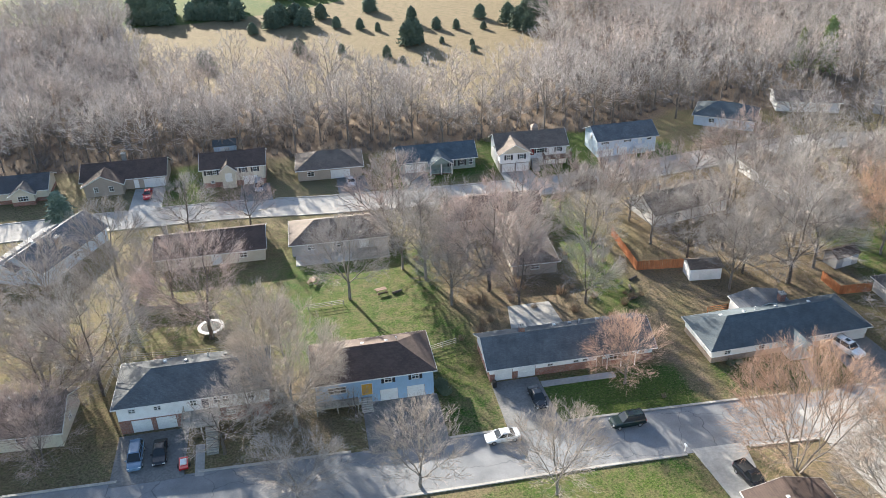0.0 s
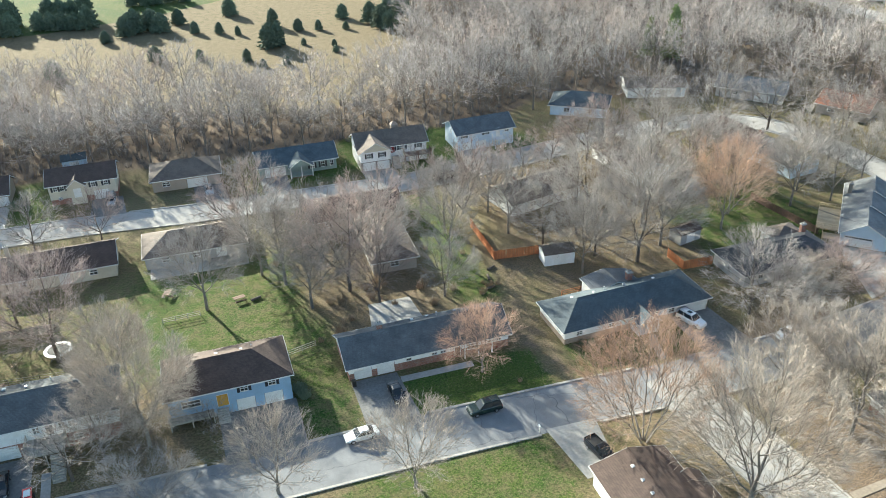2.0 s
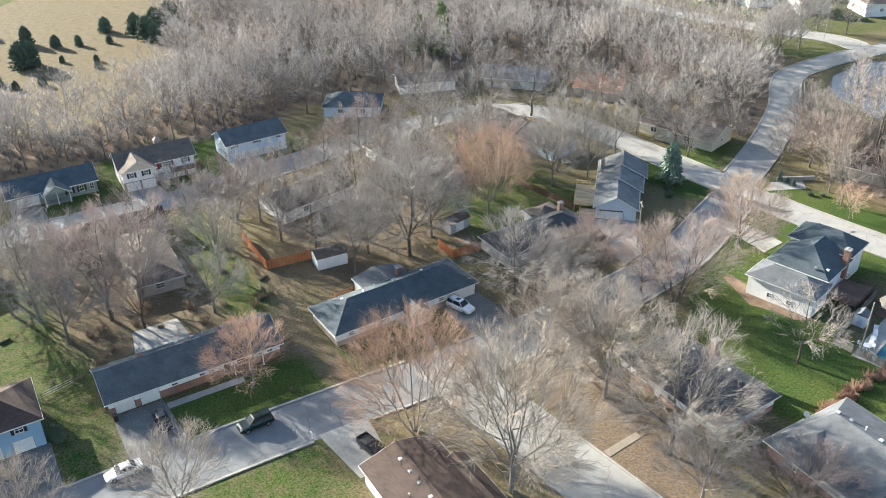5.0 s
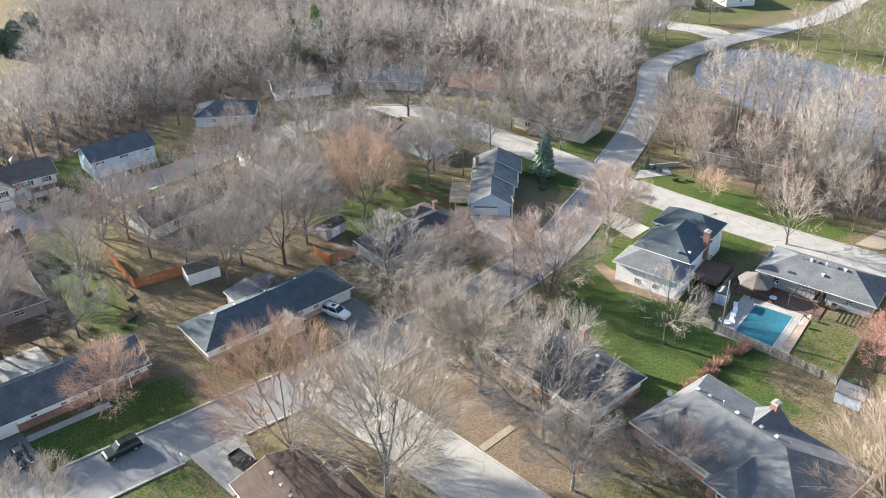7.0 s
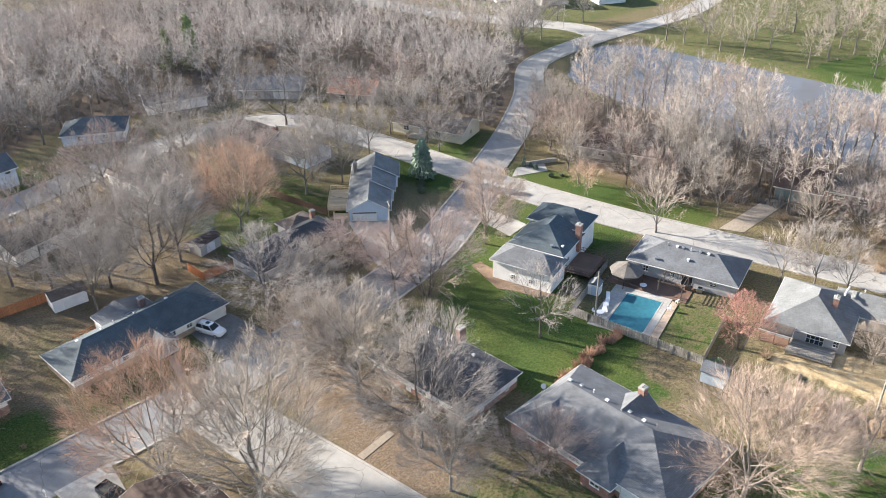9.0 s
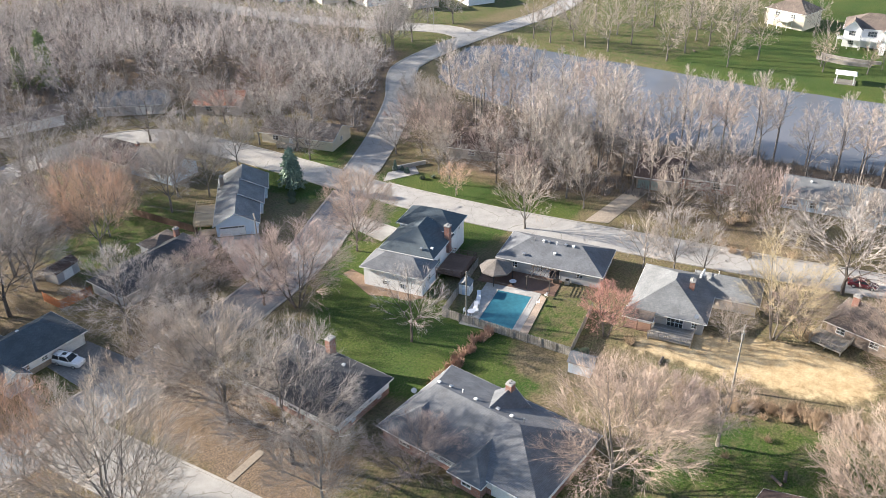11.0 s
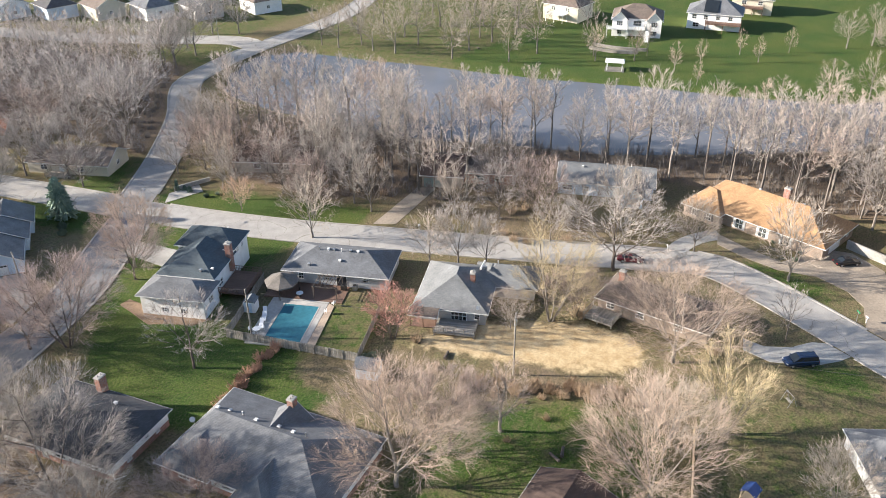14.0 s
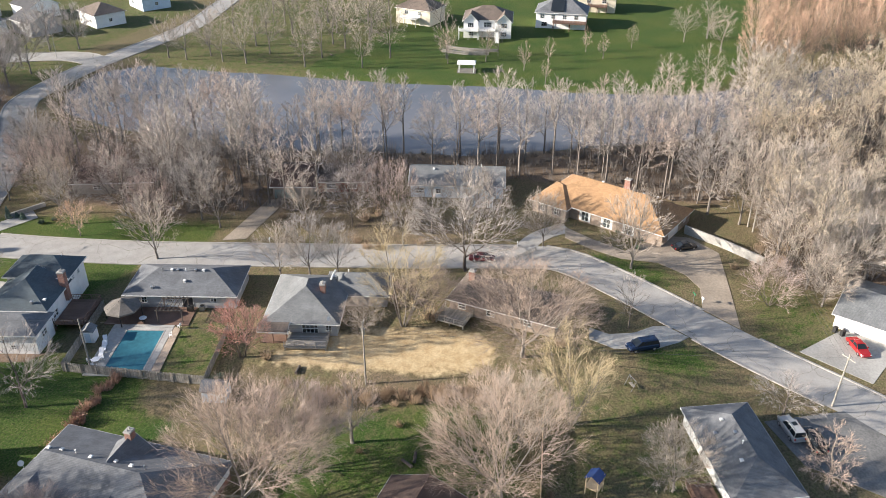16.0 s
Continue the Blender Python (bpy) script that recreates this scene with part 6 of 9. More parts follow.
def grow(seed, H, W, clear=0.25, counts=(5, 8, 10, 5, 3), thick=1.0, upright=0.5, lean=0.0, detail=True, stems=1, fuzz=1.0):
    """A bare deciduous tree: a forked trunk, leaders, limbs and branches in one shape, twigs in another.
    counts: leaders, limbs on each, branches on each limb, twigs on each branch, twiglets on each twig."""
    rng = random.Random(seed)
    wood, fine = Shape(), Shape()
    n_lead, n_limb, n_branch, n_twig, n_tip = counts
    low = max(clear, 0.03)
    c = Vector((lean * H, 0, H * (low + (1 - low) * 0.48)))
    rx, rz = W / 2, H * (1 - low) * 0.53
    r_trunk = 0.0155 * H * thick
    r_twig = 0.021 * fuzz
    sides = 6 if detail else 3
    carriers = []
    fork = H * (low + 0.10 + 0.06 * rng.random())
    if stems == 1:
        axis = arc(Vector((0, 0, -0.1)), Vector((lean * H * 0.5, 0, fork)), 3 if detail else 2, 0, rng, 0.006 * H)
        limb(wood, axis, r_trunk * 1.15, r_trunk * 0.8, sides)
    for s in range(n_lead):
        ang = s * math.tau / n_lead + rng.uniform(-0.5, 0.5)
        centre = stems == 1 and s == 0
        if stems == 1:
            start = at_of(axis, 1.0 if centre else rng.uniform(0.72, 1.0))
            spread = 0.10 if centre else rng.uniform(0.45, 0.95) * (1.25 - 0.55 * upright)
            r0 = r_trunk * (0.62 if centre else rng.uniform(0.36, 0.52))
        else:
            start = Vector((0.35 * math.cos(ang), 0.35 * math.sin(ang), -0.1))
            spread = rng.uniform(0.18, 0.75) * (1.2 - 0.45 * upright)
            r0 = r_trunk * rng.uniform(0.42, 0.7)
        d = Vector((math.cos(ang) * spread, math.sin(ang) * spread, 1.0)).normalized()
        tip = start + d * reach(start, d, c, rx, rz) * rng.uniform(0.82, 0.96)
        pts = arc(start, tip, 5 if detail else 3, -0.05 * (tip - start).length * spread, rng, 0.012 * H)
        limb(wood, pts, r0, r0 * 0.12, 5 if detail else 3)
        first = 0.1 if stems == 1 else max(0.16, clear + 0.16)
        carriers.append((pts, d, max(first, 0.45), r0 * 0.3))
        for i in range(n_limb):
            u = (i + rng.uniform(0.1, 0.9)) / n_limb
            p = at_of(pts, first + (0.93 - first) * u)
            a2 = ang + i * 2.4 + rng.uniform(-0.5, 0.5)
            away = Vector((math.cos(a2), math.sin(a2), 0))
            out = Vector((p.x - c.x, p.y - c.y, 0)) / rx
            way = (d * (0.45 + 0.35 * upright) + away * 0.75 + out * 0.6 + Vector((0, 0, 0.15 + 0.3 * upright - 0.25 * (1 - u)))).normalized()
            far = min(reach(p, way, c, rx, rz) * rng.uniform(0.78, 1.0), 0.46 * W)
            if far < 0.05 * W:
                continue
            q = p + way * far
            r1 = max(r0 * (0.42 - 0.2 * u), r_twig * 1.6)
            sub = arc(p, q, 3 if detail else 2, -(0.03 + 0.07 * upright) * far, rng, 0.03 * far)
            limb(wood, sub, r1, r1 * 0.2, 4 if detail else 3)
            carriers.append((sub, way, 0.12, r1 * 0.4))
    for pts, d, first, r in carriers:
        length = (pts[-1] - pts[0]).length
        for j in range(max(3, round(n_branch * min(1.4, 0.4 + length / (0.5 * W))))):
            k = first + (1 - first) * (j + rng.random()) / n_branch
            start = at_of(pts, min(k, 1.0))
            rise = Vector((0, 0, 0.08 + 0.08 * upright))
            dd = (d * 0.75 + rand_dir(rng, 0.1) * 0.62 + (start - c).normalized() * 0.25 + rise).normalized()
            far = max(min(reach(start, dd, c, rx, rz) * rng.uniform(0.8, 1.1), W * rng.uniform(0.10, 0.22)), 0.05 * W)
            tip = start + dd * far
            if detail:
                mid = start.lerp(tip, 0.5) + rand_dir(rng) * 0.05 * far - rise * 0.08 * far
                spike(wood if j % 2 else fine, start, tip, max(r * 0.7, r_twig * 1.6), mid)
            else:
                mid = start.lerp(tip, 0.5)
                spike(fine, start, tip, max(r * 0.5, r_twig * 1.2))
            for m in range(n_twig):
                k2 = rng.uniform(0.15, 1.0)
                p = start.lerp(mid, 2 * k2) if k2 < 0.5 else mid.lerp(tip, 2 * k2 - 1)
                way = (dd * 0.9 + rand_dir(rng, 0.25) * 0.48).normalized()
                q = p + way * W * rng.uniform(0.06, 0.125)
                wisp(fine, p, q, r_twig)
                for n in range(n_tip):
                    g = p.lerp(q, rng.uniform(0.15, 0.9))
                    e = (way * 0.85 + rand_dir(rng, 0.2) * 0.5).normalized()
                    wisp(fine, g, g + e * W * rng.uniform(0.03, 0.08), r_twig * 0.75)
    return wood, fine


PROTO = {}


def tree_kind(key, label, seed, H, W, bark, twig, **shape):
    """Two builds of a kind: a fine one for the near gardens, a coarser one for those far off."""
    n1, n2, n3, n4, n5 = shape.pop("counts", (5, 8, 11, 5, 3))
    for far in (False, True):
        ob = thing("tree", label, "tree", pose(0, 0, 0))
        wood, fine = grow(seed, H, W, counts=(n1, n2 - 2, n3 - 2, n4 - 1, n5 - 1) if far else (n1, n2, n3, n4, n5 + 1), fuzz=1.2 if far else 0.66, **shape)
        part("trunk", wood, bark, ob)
        part("crown", fine, twig, ob, "fine bare twigs")
        PROTO[key, far] = [ob, H, W, False]


def tree(key, x, y, h, w, turn=None, label=""):
    """Stands a tree of that kind at x, y with its own height and spread."""
    far = y > 126 or x > 148
    ob, H, W, used = PROTO[key, far]
    turn = (x * 37.1 + y * 91.7) % 360 if turn is None else turn
    m = pose(x, y, 0, 0, 0, turn) @ Matrix.Diagonal((1.12 * w / W, 1.12 * w / W, h / H, 1))
    if not used:
        PROTO[key, far][3] = True
        ob.matrix_world = m
        return ob
    made = copy_thing(ob, m)
    made.matrix_basis = m
    return tagged(made, label) if label else made


P_BARK = surface("pale flaking bark", (0.34, 0.30, 0.25), (0.52, 0.48, 0.42), 3.0, 0.6, 0.9, 0.4, vary=0.15)
G_BARK = surface("grey bark", (0.155, 0.135, 0.115), (0.27, 0.24, 0.21), 4.0, 0.6, 0.95, 0.5, vary=0.2)
tree_kind("oak_a", "broad bare grey tree with spreading limbs", 1, 17, 16, BARKDARK, T_GREY, clear=0.10, upright=0.3)
tree_kind("oak_b", "broad bare tree with a dense grey crown", 2, 16, 14, G_BARK, T_GREY, clear=0.10, upright=0.6)
tree_kind("elm", "tall bare tree with rising grey branches", 3, 20, 13, G_BARK, T_PALE, clear=0.08, upright=0.8, counts=(7, 11, 11, 5, 3), thick=0.8)
tree_kind("rose_a", "bare tree with rosy budding twigs", 4, 17, 16, BARKDARK, T_PINK, clear=0.08, upright=0.5)
tree_kind("rose_b", "many-stemmed bare tree with rosy twigs", 5, 15, 16, BARKDARK, T_PINK, clear=0.0, upright=0.8, stems=5, counts=(5, 9, 11, 5, 3))
tree_kind("russet_a", "bushy bare tree with russet twigs", 6, 17, 16, G_BARK, T_ORANGE, clear=0.02, upright=0.9, stems=7, counts=(7, 9, 11, 5, 3), thick=0.8)
tree_kind("russet_b", "round bare tree with russet twigs", 7, 15, 16, G_BARK, T_ORANGE, clear=0.06, upright=0.7)
tree_kind("pale_a", "wide bare tree with pale beige twigs", 8, 17, 17, G_BARK, T_TAN, clear=0.04, upright=0.7, counts=(6, 9, 11, 5, 3))
tree_kind("pale_b", "small rounded tree with pale twigs", 9, 12, 11, G_BARK, T_PALE, clear=0.05, upright=0.8, counts=(5, 8, 8, 5, 3))
tree_kind("willow", "straw-yellow twigged tree with several stems", 10, 18, 13, G_BARK, T_YELLOW, clear=0.02, upright=1.0, stems=5, counts=(5, 9, 8, 5, 3))
tree_kind("slim", "slender bare tree with pale upright twigs", 11, 13, 6.5, G_BARK, T_TAN, clear=0.10, upright=1.0, counts=(4, 7, 7, 4, 3))
tree_kind("red", "small tree with bright red budding twigs", 12, 9, 7.5, BARKDARK, T_RED, clear=0.0, upright=1.0, stems=4, counts=(5, 8, 8, 5, 3))
tree_kind("sycamore", "white-barked bare tree by the water", 13, 15, 11, G_BARK, T_PALE, clear=0.15, upright=0.7, counts=(4, 8, 8, 4, 3))
tree_kind("yard", "thin crowned yard tree with open limbs", 14, 12, 10, BARKDARK, T_GREY, clear=0.18, upright=0.5, counts=(4, 7, 7, 4, 2))

# near street and its back yards
tree("oak_b", 3.2, 120.7, 15.3, 13)
tree("elm", -6.9, 90.2, 21.0, 13)
tree("oak_a", -34.6, 103.1, 20.0, 14)
tree("rose_a", -19.7, 114.1, 18.0, 18)
tree("pale_b", 8.2, 75.5, 12.5, 11.5)
tree("pale_b", 24.6, 70.8, 12.4, 12)
tree("oak_b", -7.0, 75.6, 9.5, 12)
tree("yard", -16.5, 86.8, 9.0, 11)
tree("oak_b", -12.5, 89.0, 12.0, 10)
tree("russet_a", 55.4, 68.1, 18.0, 17)
tree("rose_a", 27.1, 117.9, 19.0, 17)
tree("oak_b", 20.0, 115.1, 14.0, 12)
tree("oak_a", 64.5, 120.0, 14.5, 12)
tree("oak_a", 78.1, 108.9, 18.0, 19)
tree("oak_b", 67.0, 108.7, 15.0, 11)
tree("russet_b", 40.6, 89.2, 10.5, 11.5)
tree("oak_b", -37.7, 137.3, 15.5, 13)
tree("rose_a", 12.7, 136.5, 18.5, 16)
tree("oak_b", 46.9, 122.1, 14.2, 11)
tree("yard", 1.4, 90.6, 4.2, 6)
tree("rose_a", -41.0, 101.0, 12.5, 15)
tree("rose_b", -40.5, 90.0, 11.5, 13)
tree("oak_a", -52.0, 92.0, 14, 15)
tree("oak_b", -33.5, 122.0, 15, 12)
tree("oak_a", -45.0, 118.0, 14, 14)
tree("oak_b", -55.0, 112.0, 15, 14)
tree("elm", -11.5, 104.5, 15, 10)
tree("oak_b", 17.0, 124.0, 17, 14)
tree("oak_b", 33.0, 121.0, 16, 13)
tree("rose_a", 35.5, 130.0, 17, 14)
tree("oak_a", 22.5, 130.5, 16, 13)
tree("oak_b", 49.5, 133.0, 14, 11)
tree("rose_b", 56.0, 140.0, 14, 14)
tree("oak_b", 60.5, 127.0, 15, 12)
tree("oak_a", 72.5, 122.0, 17, 15)
tree("oak_b", 85.5, 120.0, 18, 16)
tree("oak_a", 79.0, 130.5, 16, 14)
tree("oak_b", 87.5, 136.0, 17, 15)
tree("rose_b", 66.0, 148.0, 9, 9)
tree("oak_b", 73.0, 149.0, 9.5, 10)
tree("rose_a", 80.5, 151.0, 10, 11)
tree("oak_b", 88.0, 153.0, 11, 12)
tree("oak_a", 58.0, 147.5, 8.5, 9)
tree("oak_b", 106.0, 136.0, 15, 13)
tree("russet_b", 99.2, 113.9, 18.0, 14)
tree("rose_b", 110.0, 124.0, 13, 12)
tree("oak_b", 117.5, 117.0, 15, 12)
tree("oak_b", 123.0, 122.0, 14, 11)
tree("oak_a", 114.2, 159.7, 13.7, 13)
tree("oak_b", 106.9, 152.6, 14.2, 11)
tree("oak_a", 127.3, 157.0, 13.6, 14)
tree("oak_a", 138.6, 151.9, 14.0, 15)
tree("oak_b", 140.0, 122.3, 12.0, 9)
tree("oak_b", 136.0, 128.5, 12.5, 10)
tree("rose_b", 120.5, 148.5, 8, 9)
tree("rose_a", 96.0, 156.0, 13, 12)
tree("oak_b", 152.0, 128.0, 13, 11)
tree("oak_a", 154.5, 118.0, 14, 13)
tree("oak_b", 150.5, 141.0, 13, 11)
tree("oak_b", 152.5, 156.0, 14, 12)
tree("oak_a", 118.0, 174.5, 15, 13)
tree("oak_b", 139.0, 170.0, 14, 12)
tree("oak_b", 92.0, 186.0, 15, 13)
# along the dam lane
for i, (x, y, h) in enumerate([(166, 97.5, 9), (174, 100.5, 11), (181, 103, 12), (187, 107.5, 12), (170, 93, 12), (178, 97, 13), (168, 113.5, 9)]):
    tree(("oak_b", "rose_a", "oak_a")[i % 3], x, y, h, h * 0.85)
# round the curve and the east lawns
tree("oak_a", 86.5, 88.0, 14.5, 15)
tree("oak_b", 92.5, 84.5, 9.0, 10)
tree("pale_b", 96.8, 87.5, 9.0, 11)
tree("rose_b", 107.3, 71.5, 14.5, 17)
tree("rose_b", 104.0, 88.0, 9.0, 12)
tree("pale_a", 130.3, 78.4, 14.0, 13)
tree("rose_a", 127.0, 75.5, 11.0, 10)
tree("elm", 81.6, 59.7, 18.0, 16)
tree("oak_a", 80.9, 46.5, 20.5, 16)
tree("elm", 60.1, 52.6, 24.0, 17)
tree("oak_b", 85.0, 68.0, 14, 13)
tree("pale_b", 80.5, 72.0, 12, 13)
tree("yard", 110.5, 50.0, 13.2, 10)
tree("rose_b", 88.1, 32.3, 7.6, 12)
tree("pale_b", 152.0, 54.4, 12.8, 11)
tree("russet_b", 156.2, 73.6, 7.2, 6.5)
tree("pale_b", 151.5, 29.6, 10.6, 8.5)
tree("oak_b", 152.4, 24.4, 12.5, 9.5)
tree("oak_b", 153.6, 19.5, 11.0, 7)
tree("red", 129.1, 25.9, 9.2, 8)
tree("pale_b", 138.5, 9.6, 7.0, 6.5)
tree("willow", 143.0, 4.3, 19.0, 12)
tree("rose_b", 145.5, 1.0, 9, 10)
tree("oak_a", 162.2, -1.4, 16.5, 17)
tree("slim", 115.3, 3.0, 12.8, 7)
tree("pale_a", 101.0, 11.5, 17.0, 17.5)
tree("rose_b", 108.5, 8.0, 12.0, 13)
tree("pale_a", 139.6, -15.8, 15.0, 19)
tree("pale_a", 109.9, -18.1, 17.6, 16)
tree("pale_b", 121.0, -18.5, 10.5, 10)
tree("willow", 126.2, -24.8, 17.0, 9)
tree("pale_b", 170.4, -30.3, 15.5, 12)
tree("elm", 174.6, -13.6, 12.0, 7)
tree("rose_b", 164.2, -53.4, 8.0, 9.5)
tree("yard", 135.2, -53.1, 6.3, 9)
tree("slim", 122.5, -57.1, 9.7, 7)
tree("pale_b", 117.1, -38.5, 10.0, 9)
tree("yard", 151.5, -31.0, 10.0, 6)

for i, (x, y, h, w) in enumerate([(92.5, 129, 15, 13), (101, 128, 14, 12), (72, 113.5, 14, 12), (85, 112.5, 15, 13), (60, 136.5, 13, 11), (90.5, 152.5, 14, 12), (104, 145.5, 13, 12), (114, 131, 13, 12), (116.5, 141, 12, 11), (31, 112.5, 13, 11), (42, 110.5, 12, 10), (13.5, 128.5, 15, 12), (48, 143.5, 13, 11), (-14, 152.2, 11, 10), (-26, 152, 12, 12), (16, 151, 13, 12), (78, 38.5, 12, 11), (104.5, 76.5, 11, 11), (-27, 128, 13, 12), (-47, 129, 14, 13), (-44, 108, 13, 12), (-62, 106, 14, 14), (152.5, 112, 11, 10), (158, 130.5, 13, 12), (168, 126, 13, 12), (168, 142, 14, 13), (157, 146, 13, 11), (126.5, 116, 12, 10), (133, 132, 13, 12)]):
    tree(("oak_b", "rose_a", "oak_a", "oak_b")[i % 4], x, y, h, w)
# the lawn of the junction and the wooded lots
for i, (x, y, h) in enumerate([(160, 78, 11), (163, 83, 13), (166, 70, 12), (164, 62, 11), (168, 54, 13), (166, 49, 12), (172, 65, 14), (170, 74, 13), (174, 58, 14), (169.5, 32, 12), (173, 24, 12), (176, 16, 13), (174, 8, 11), (180, 2, 13), (183, 28, 14), (171.5, 87, 13), (175, 93, 14), (181, 99, 13), (178, -2, 12), (179.5, 22, 12), (168, 12, 9), (186, 55, 15), (180, 64, 14)]):
    tree(("oak_b", "pale_b", "oak_a", "rose_b")[i % 4], x, y, h, h * 0.72)
# the slope beside the tan-roofed house
for i, (x, y, h) in enumerate([(176, -57, 9), (183, -59, 11), (189, -56, 12), (171, -60, 9), (180, -65, 12), (187, -66, 13), (193, -50, 12), (196, -44, 12), (176, -70, 11), (170, -52.5, 5), (171, -66, 11), (166, -62, 8), (199, -54, 12), (196, -60, 12), (203, -62, 13), (190, -72, 12), (182, -75, 12)]):
    tree(("pale_b", "oak_b", "elm")[i % 3], x, y, h * 1.4, h * 1.05)
# the far bank
for x, y, h, w in [(269.8, -34.2, 11, 9), (274.9, -44.3, 13, 8.5), (266.6, -22, 6.5, 6), (264.9, 118.7, 13, 9), (264.1, 112, 14, 10), (269.7, 106.7, 15, 9), (265.4, 100.3, 14, 9), (265.4, 92.3, 15, 10), (276.5, 89.5, 16, 10), (266.6, 73.4, 15, 9), (276.8, 71.8, 17, 10), (288.4, 68.4, 18, 11), (270.4, 56.2, 14, 8), (281.9, 50.9, 17, 10), (291.8, 18.3, 11, 5), (285.6, 33.7, 14, 7), (292, 74, 16, 12), (284, 98, 15, 11), (300, 92, 16, 13), (306, 78, 15, 11), (312, 100, 15, 12), (318, 86, 15, 12), (296, 112, 15, 12), (322, 72, 14, 11), (324, 110, 15, 12), (281, 114, 13, 10), (300, 64, 16, 11), (308, 66, 17, 11), (340, 70, 16, 12), (318, 44, 13, 8), (323.6, -38.5, 12, 9), (316.5, -50.1, 13, 10), (330, -46, 13, 10)]:
    tree("sycamore", x, y, h, w)
for x, y, h in [(280, 8, 9), (290, 2, 8), (286, 21, 10), (281, 32, 11), (298, -14, 8), (312, -22, 8), (270, 0, 7), (304, -8, 8)]:
    tree("slim", x, y, h, h * 0.45)
for i in range(16):
    tree(("russet_b", "russet_a", "russet_b")[i % 3], 290 + (i * 7.3) % 56, -58 - (i * 11.7) % 44, 17 + i % 5, 10)
for i, (x, y) in enumerate([(232, 152), (240, 150), (231, 165), (246, 158), (262, 160), (228, 148), (266, 152)]):
    tree("oak_b", x, y, 14 + i % 3, 13)


for ob, _, _, used in PROTO.values():
    if not used:
        for o in (*ob.children_recursive, ob):
            bpy.data.objects.remove(o)


# ---- woods: bare trees past counting, one mesh for each wood ----
def grove_meshes(specs, counts, fuzz):
    out = []
    for seed, H, W, kw in specs:
        w, f = grow(seed, H, W, detail=False, counts=counts, thick=0.8, fuzz=fuzz, **kw)
        n = len(w.v)
        verts = np.array(w.v + f.v, dtype=np.float32)
        tris = []
        for q in w.f:
            tris += [(q[0], q[1], q[2]), (q[0], q[2], q[3])] if len(q) == 4 else [q]
        tris += [tuple(i + n for i in q) for q in f.f]
        out.append((verts, np.array(tris, dtype=np.int32), len(tris) - len(f.f)))
    return out


GROVE = grove_meshes([(21, 16, 12, dict(clear=0.16, upright=0.8)), (22, 17, 11.5, dict(clear=0.2, upright=0.9)), (23, 15, 13.5, dict(clear=0.12, upright=0.5)), (24, 17, 11, dict(clear=0.16, upright=1.0)), (25, 14, 13, dict(clear=0.10, upright=0.4))], (4, 6, 6, 4, 1), 1.5)
FINE_GROVE = grove_meshes([(26, 16, 7, dict(clear=0.3, upright=0.9)), (27, 17, 8, dict(clear=0.36, upright=1.0)), (28, 15, 8.0, dict(clear=0.24, upright=0.7)), (29, 16, 6.5, dict(clear=0.34, upright=1.0)), (30, 15, 8.5, dict(clear=0.2, upright=0.6))], (3, 7, 6, 4, 2), 1.25)
BRUSH = []
for k in range(3):
    brush_rng, brush = random.Random(70 + k), Shape()
    for _ in range(34):
        a, r = brush_rng.uniform(0, math.tau), 1.7 * math.sqrt(brush_rng.random())
        spike(brush, Vector((math.cos(a) * r * 0.5, math.sin(a) * r * 0.5, -0.1)), Vector((math.cos(a) * r, math.sin(a) * r, 3.8 * brush_rng.uniform(0.4, 1) * (1.1 - 0.25 * r))), 0.05)
    BRUSH.append((np.array(brush.v, dtype=np.float32), np.array(brush.f, dtype=np.int32), len(brush.f)))
KEEP_OUT = [(x, y, 9.5) for x, y in ((178.6, 79.5), (188.6, 37), (195.3, 8), (191, -25.6), (164.2, 154.2), (157, 147), (160, 151), (127.5, 186), (150.5, 174), (103, 181), (160.8, 121), (182, -44))]


def scatter(rng, ring, gap):
    a, b, c, d = ring_box(ring, 0)
    taken, out = {}, []
    for _ in range(int((c - a) * (d - b) / (gap * gap) * 4)):
        x, y = rng.uniform(a, c), rng.uniform(b, d)
        if not inside(x, y, ring) or on_street(x, y, None, 2.5) or inside(x, y, POND) or any(math.hypot(x - p, y - q) < r for p, q, r in KEEP_OUT):
            continue
        k = (int(x // gap), int(y // gap))
        if any(math.hypot(x - p, y - q) < gap for i in (-1, 0, 1) for j in (-1, 0, 1) for p, q in taken.get((k[0] + i, k[1] + j), ())):
            continue
        taken.setdefault(k, []).append((x, y))
        out.append((x, y))
    return out


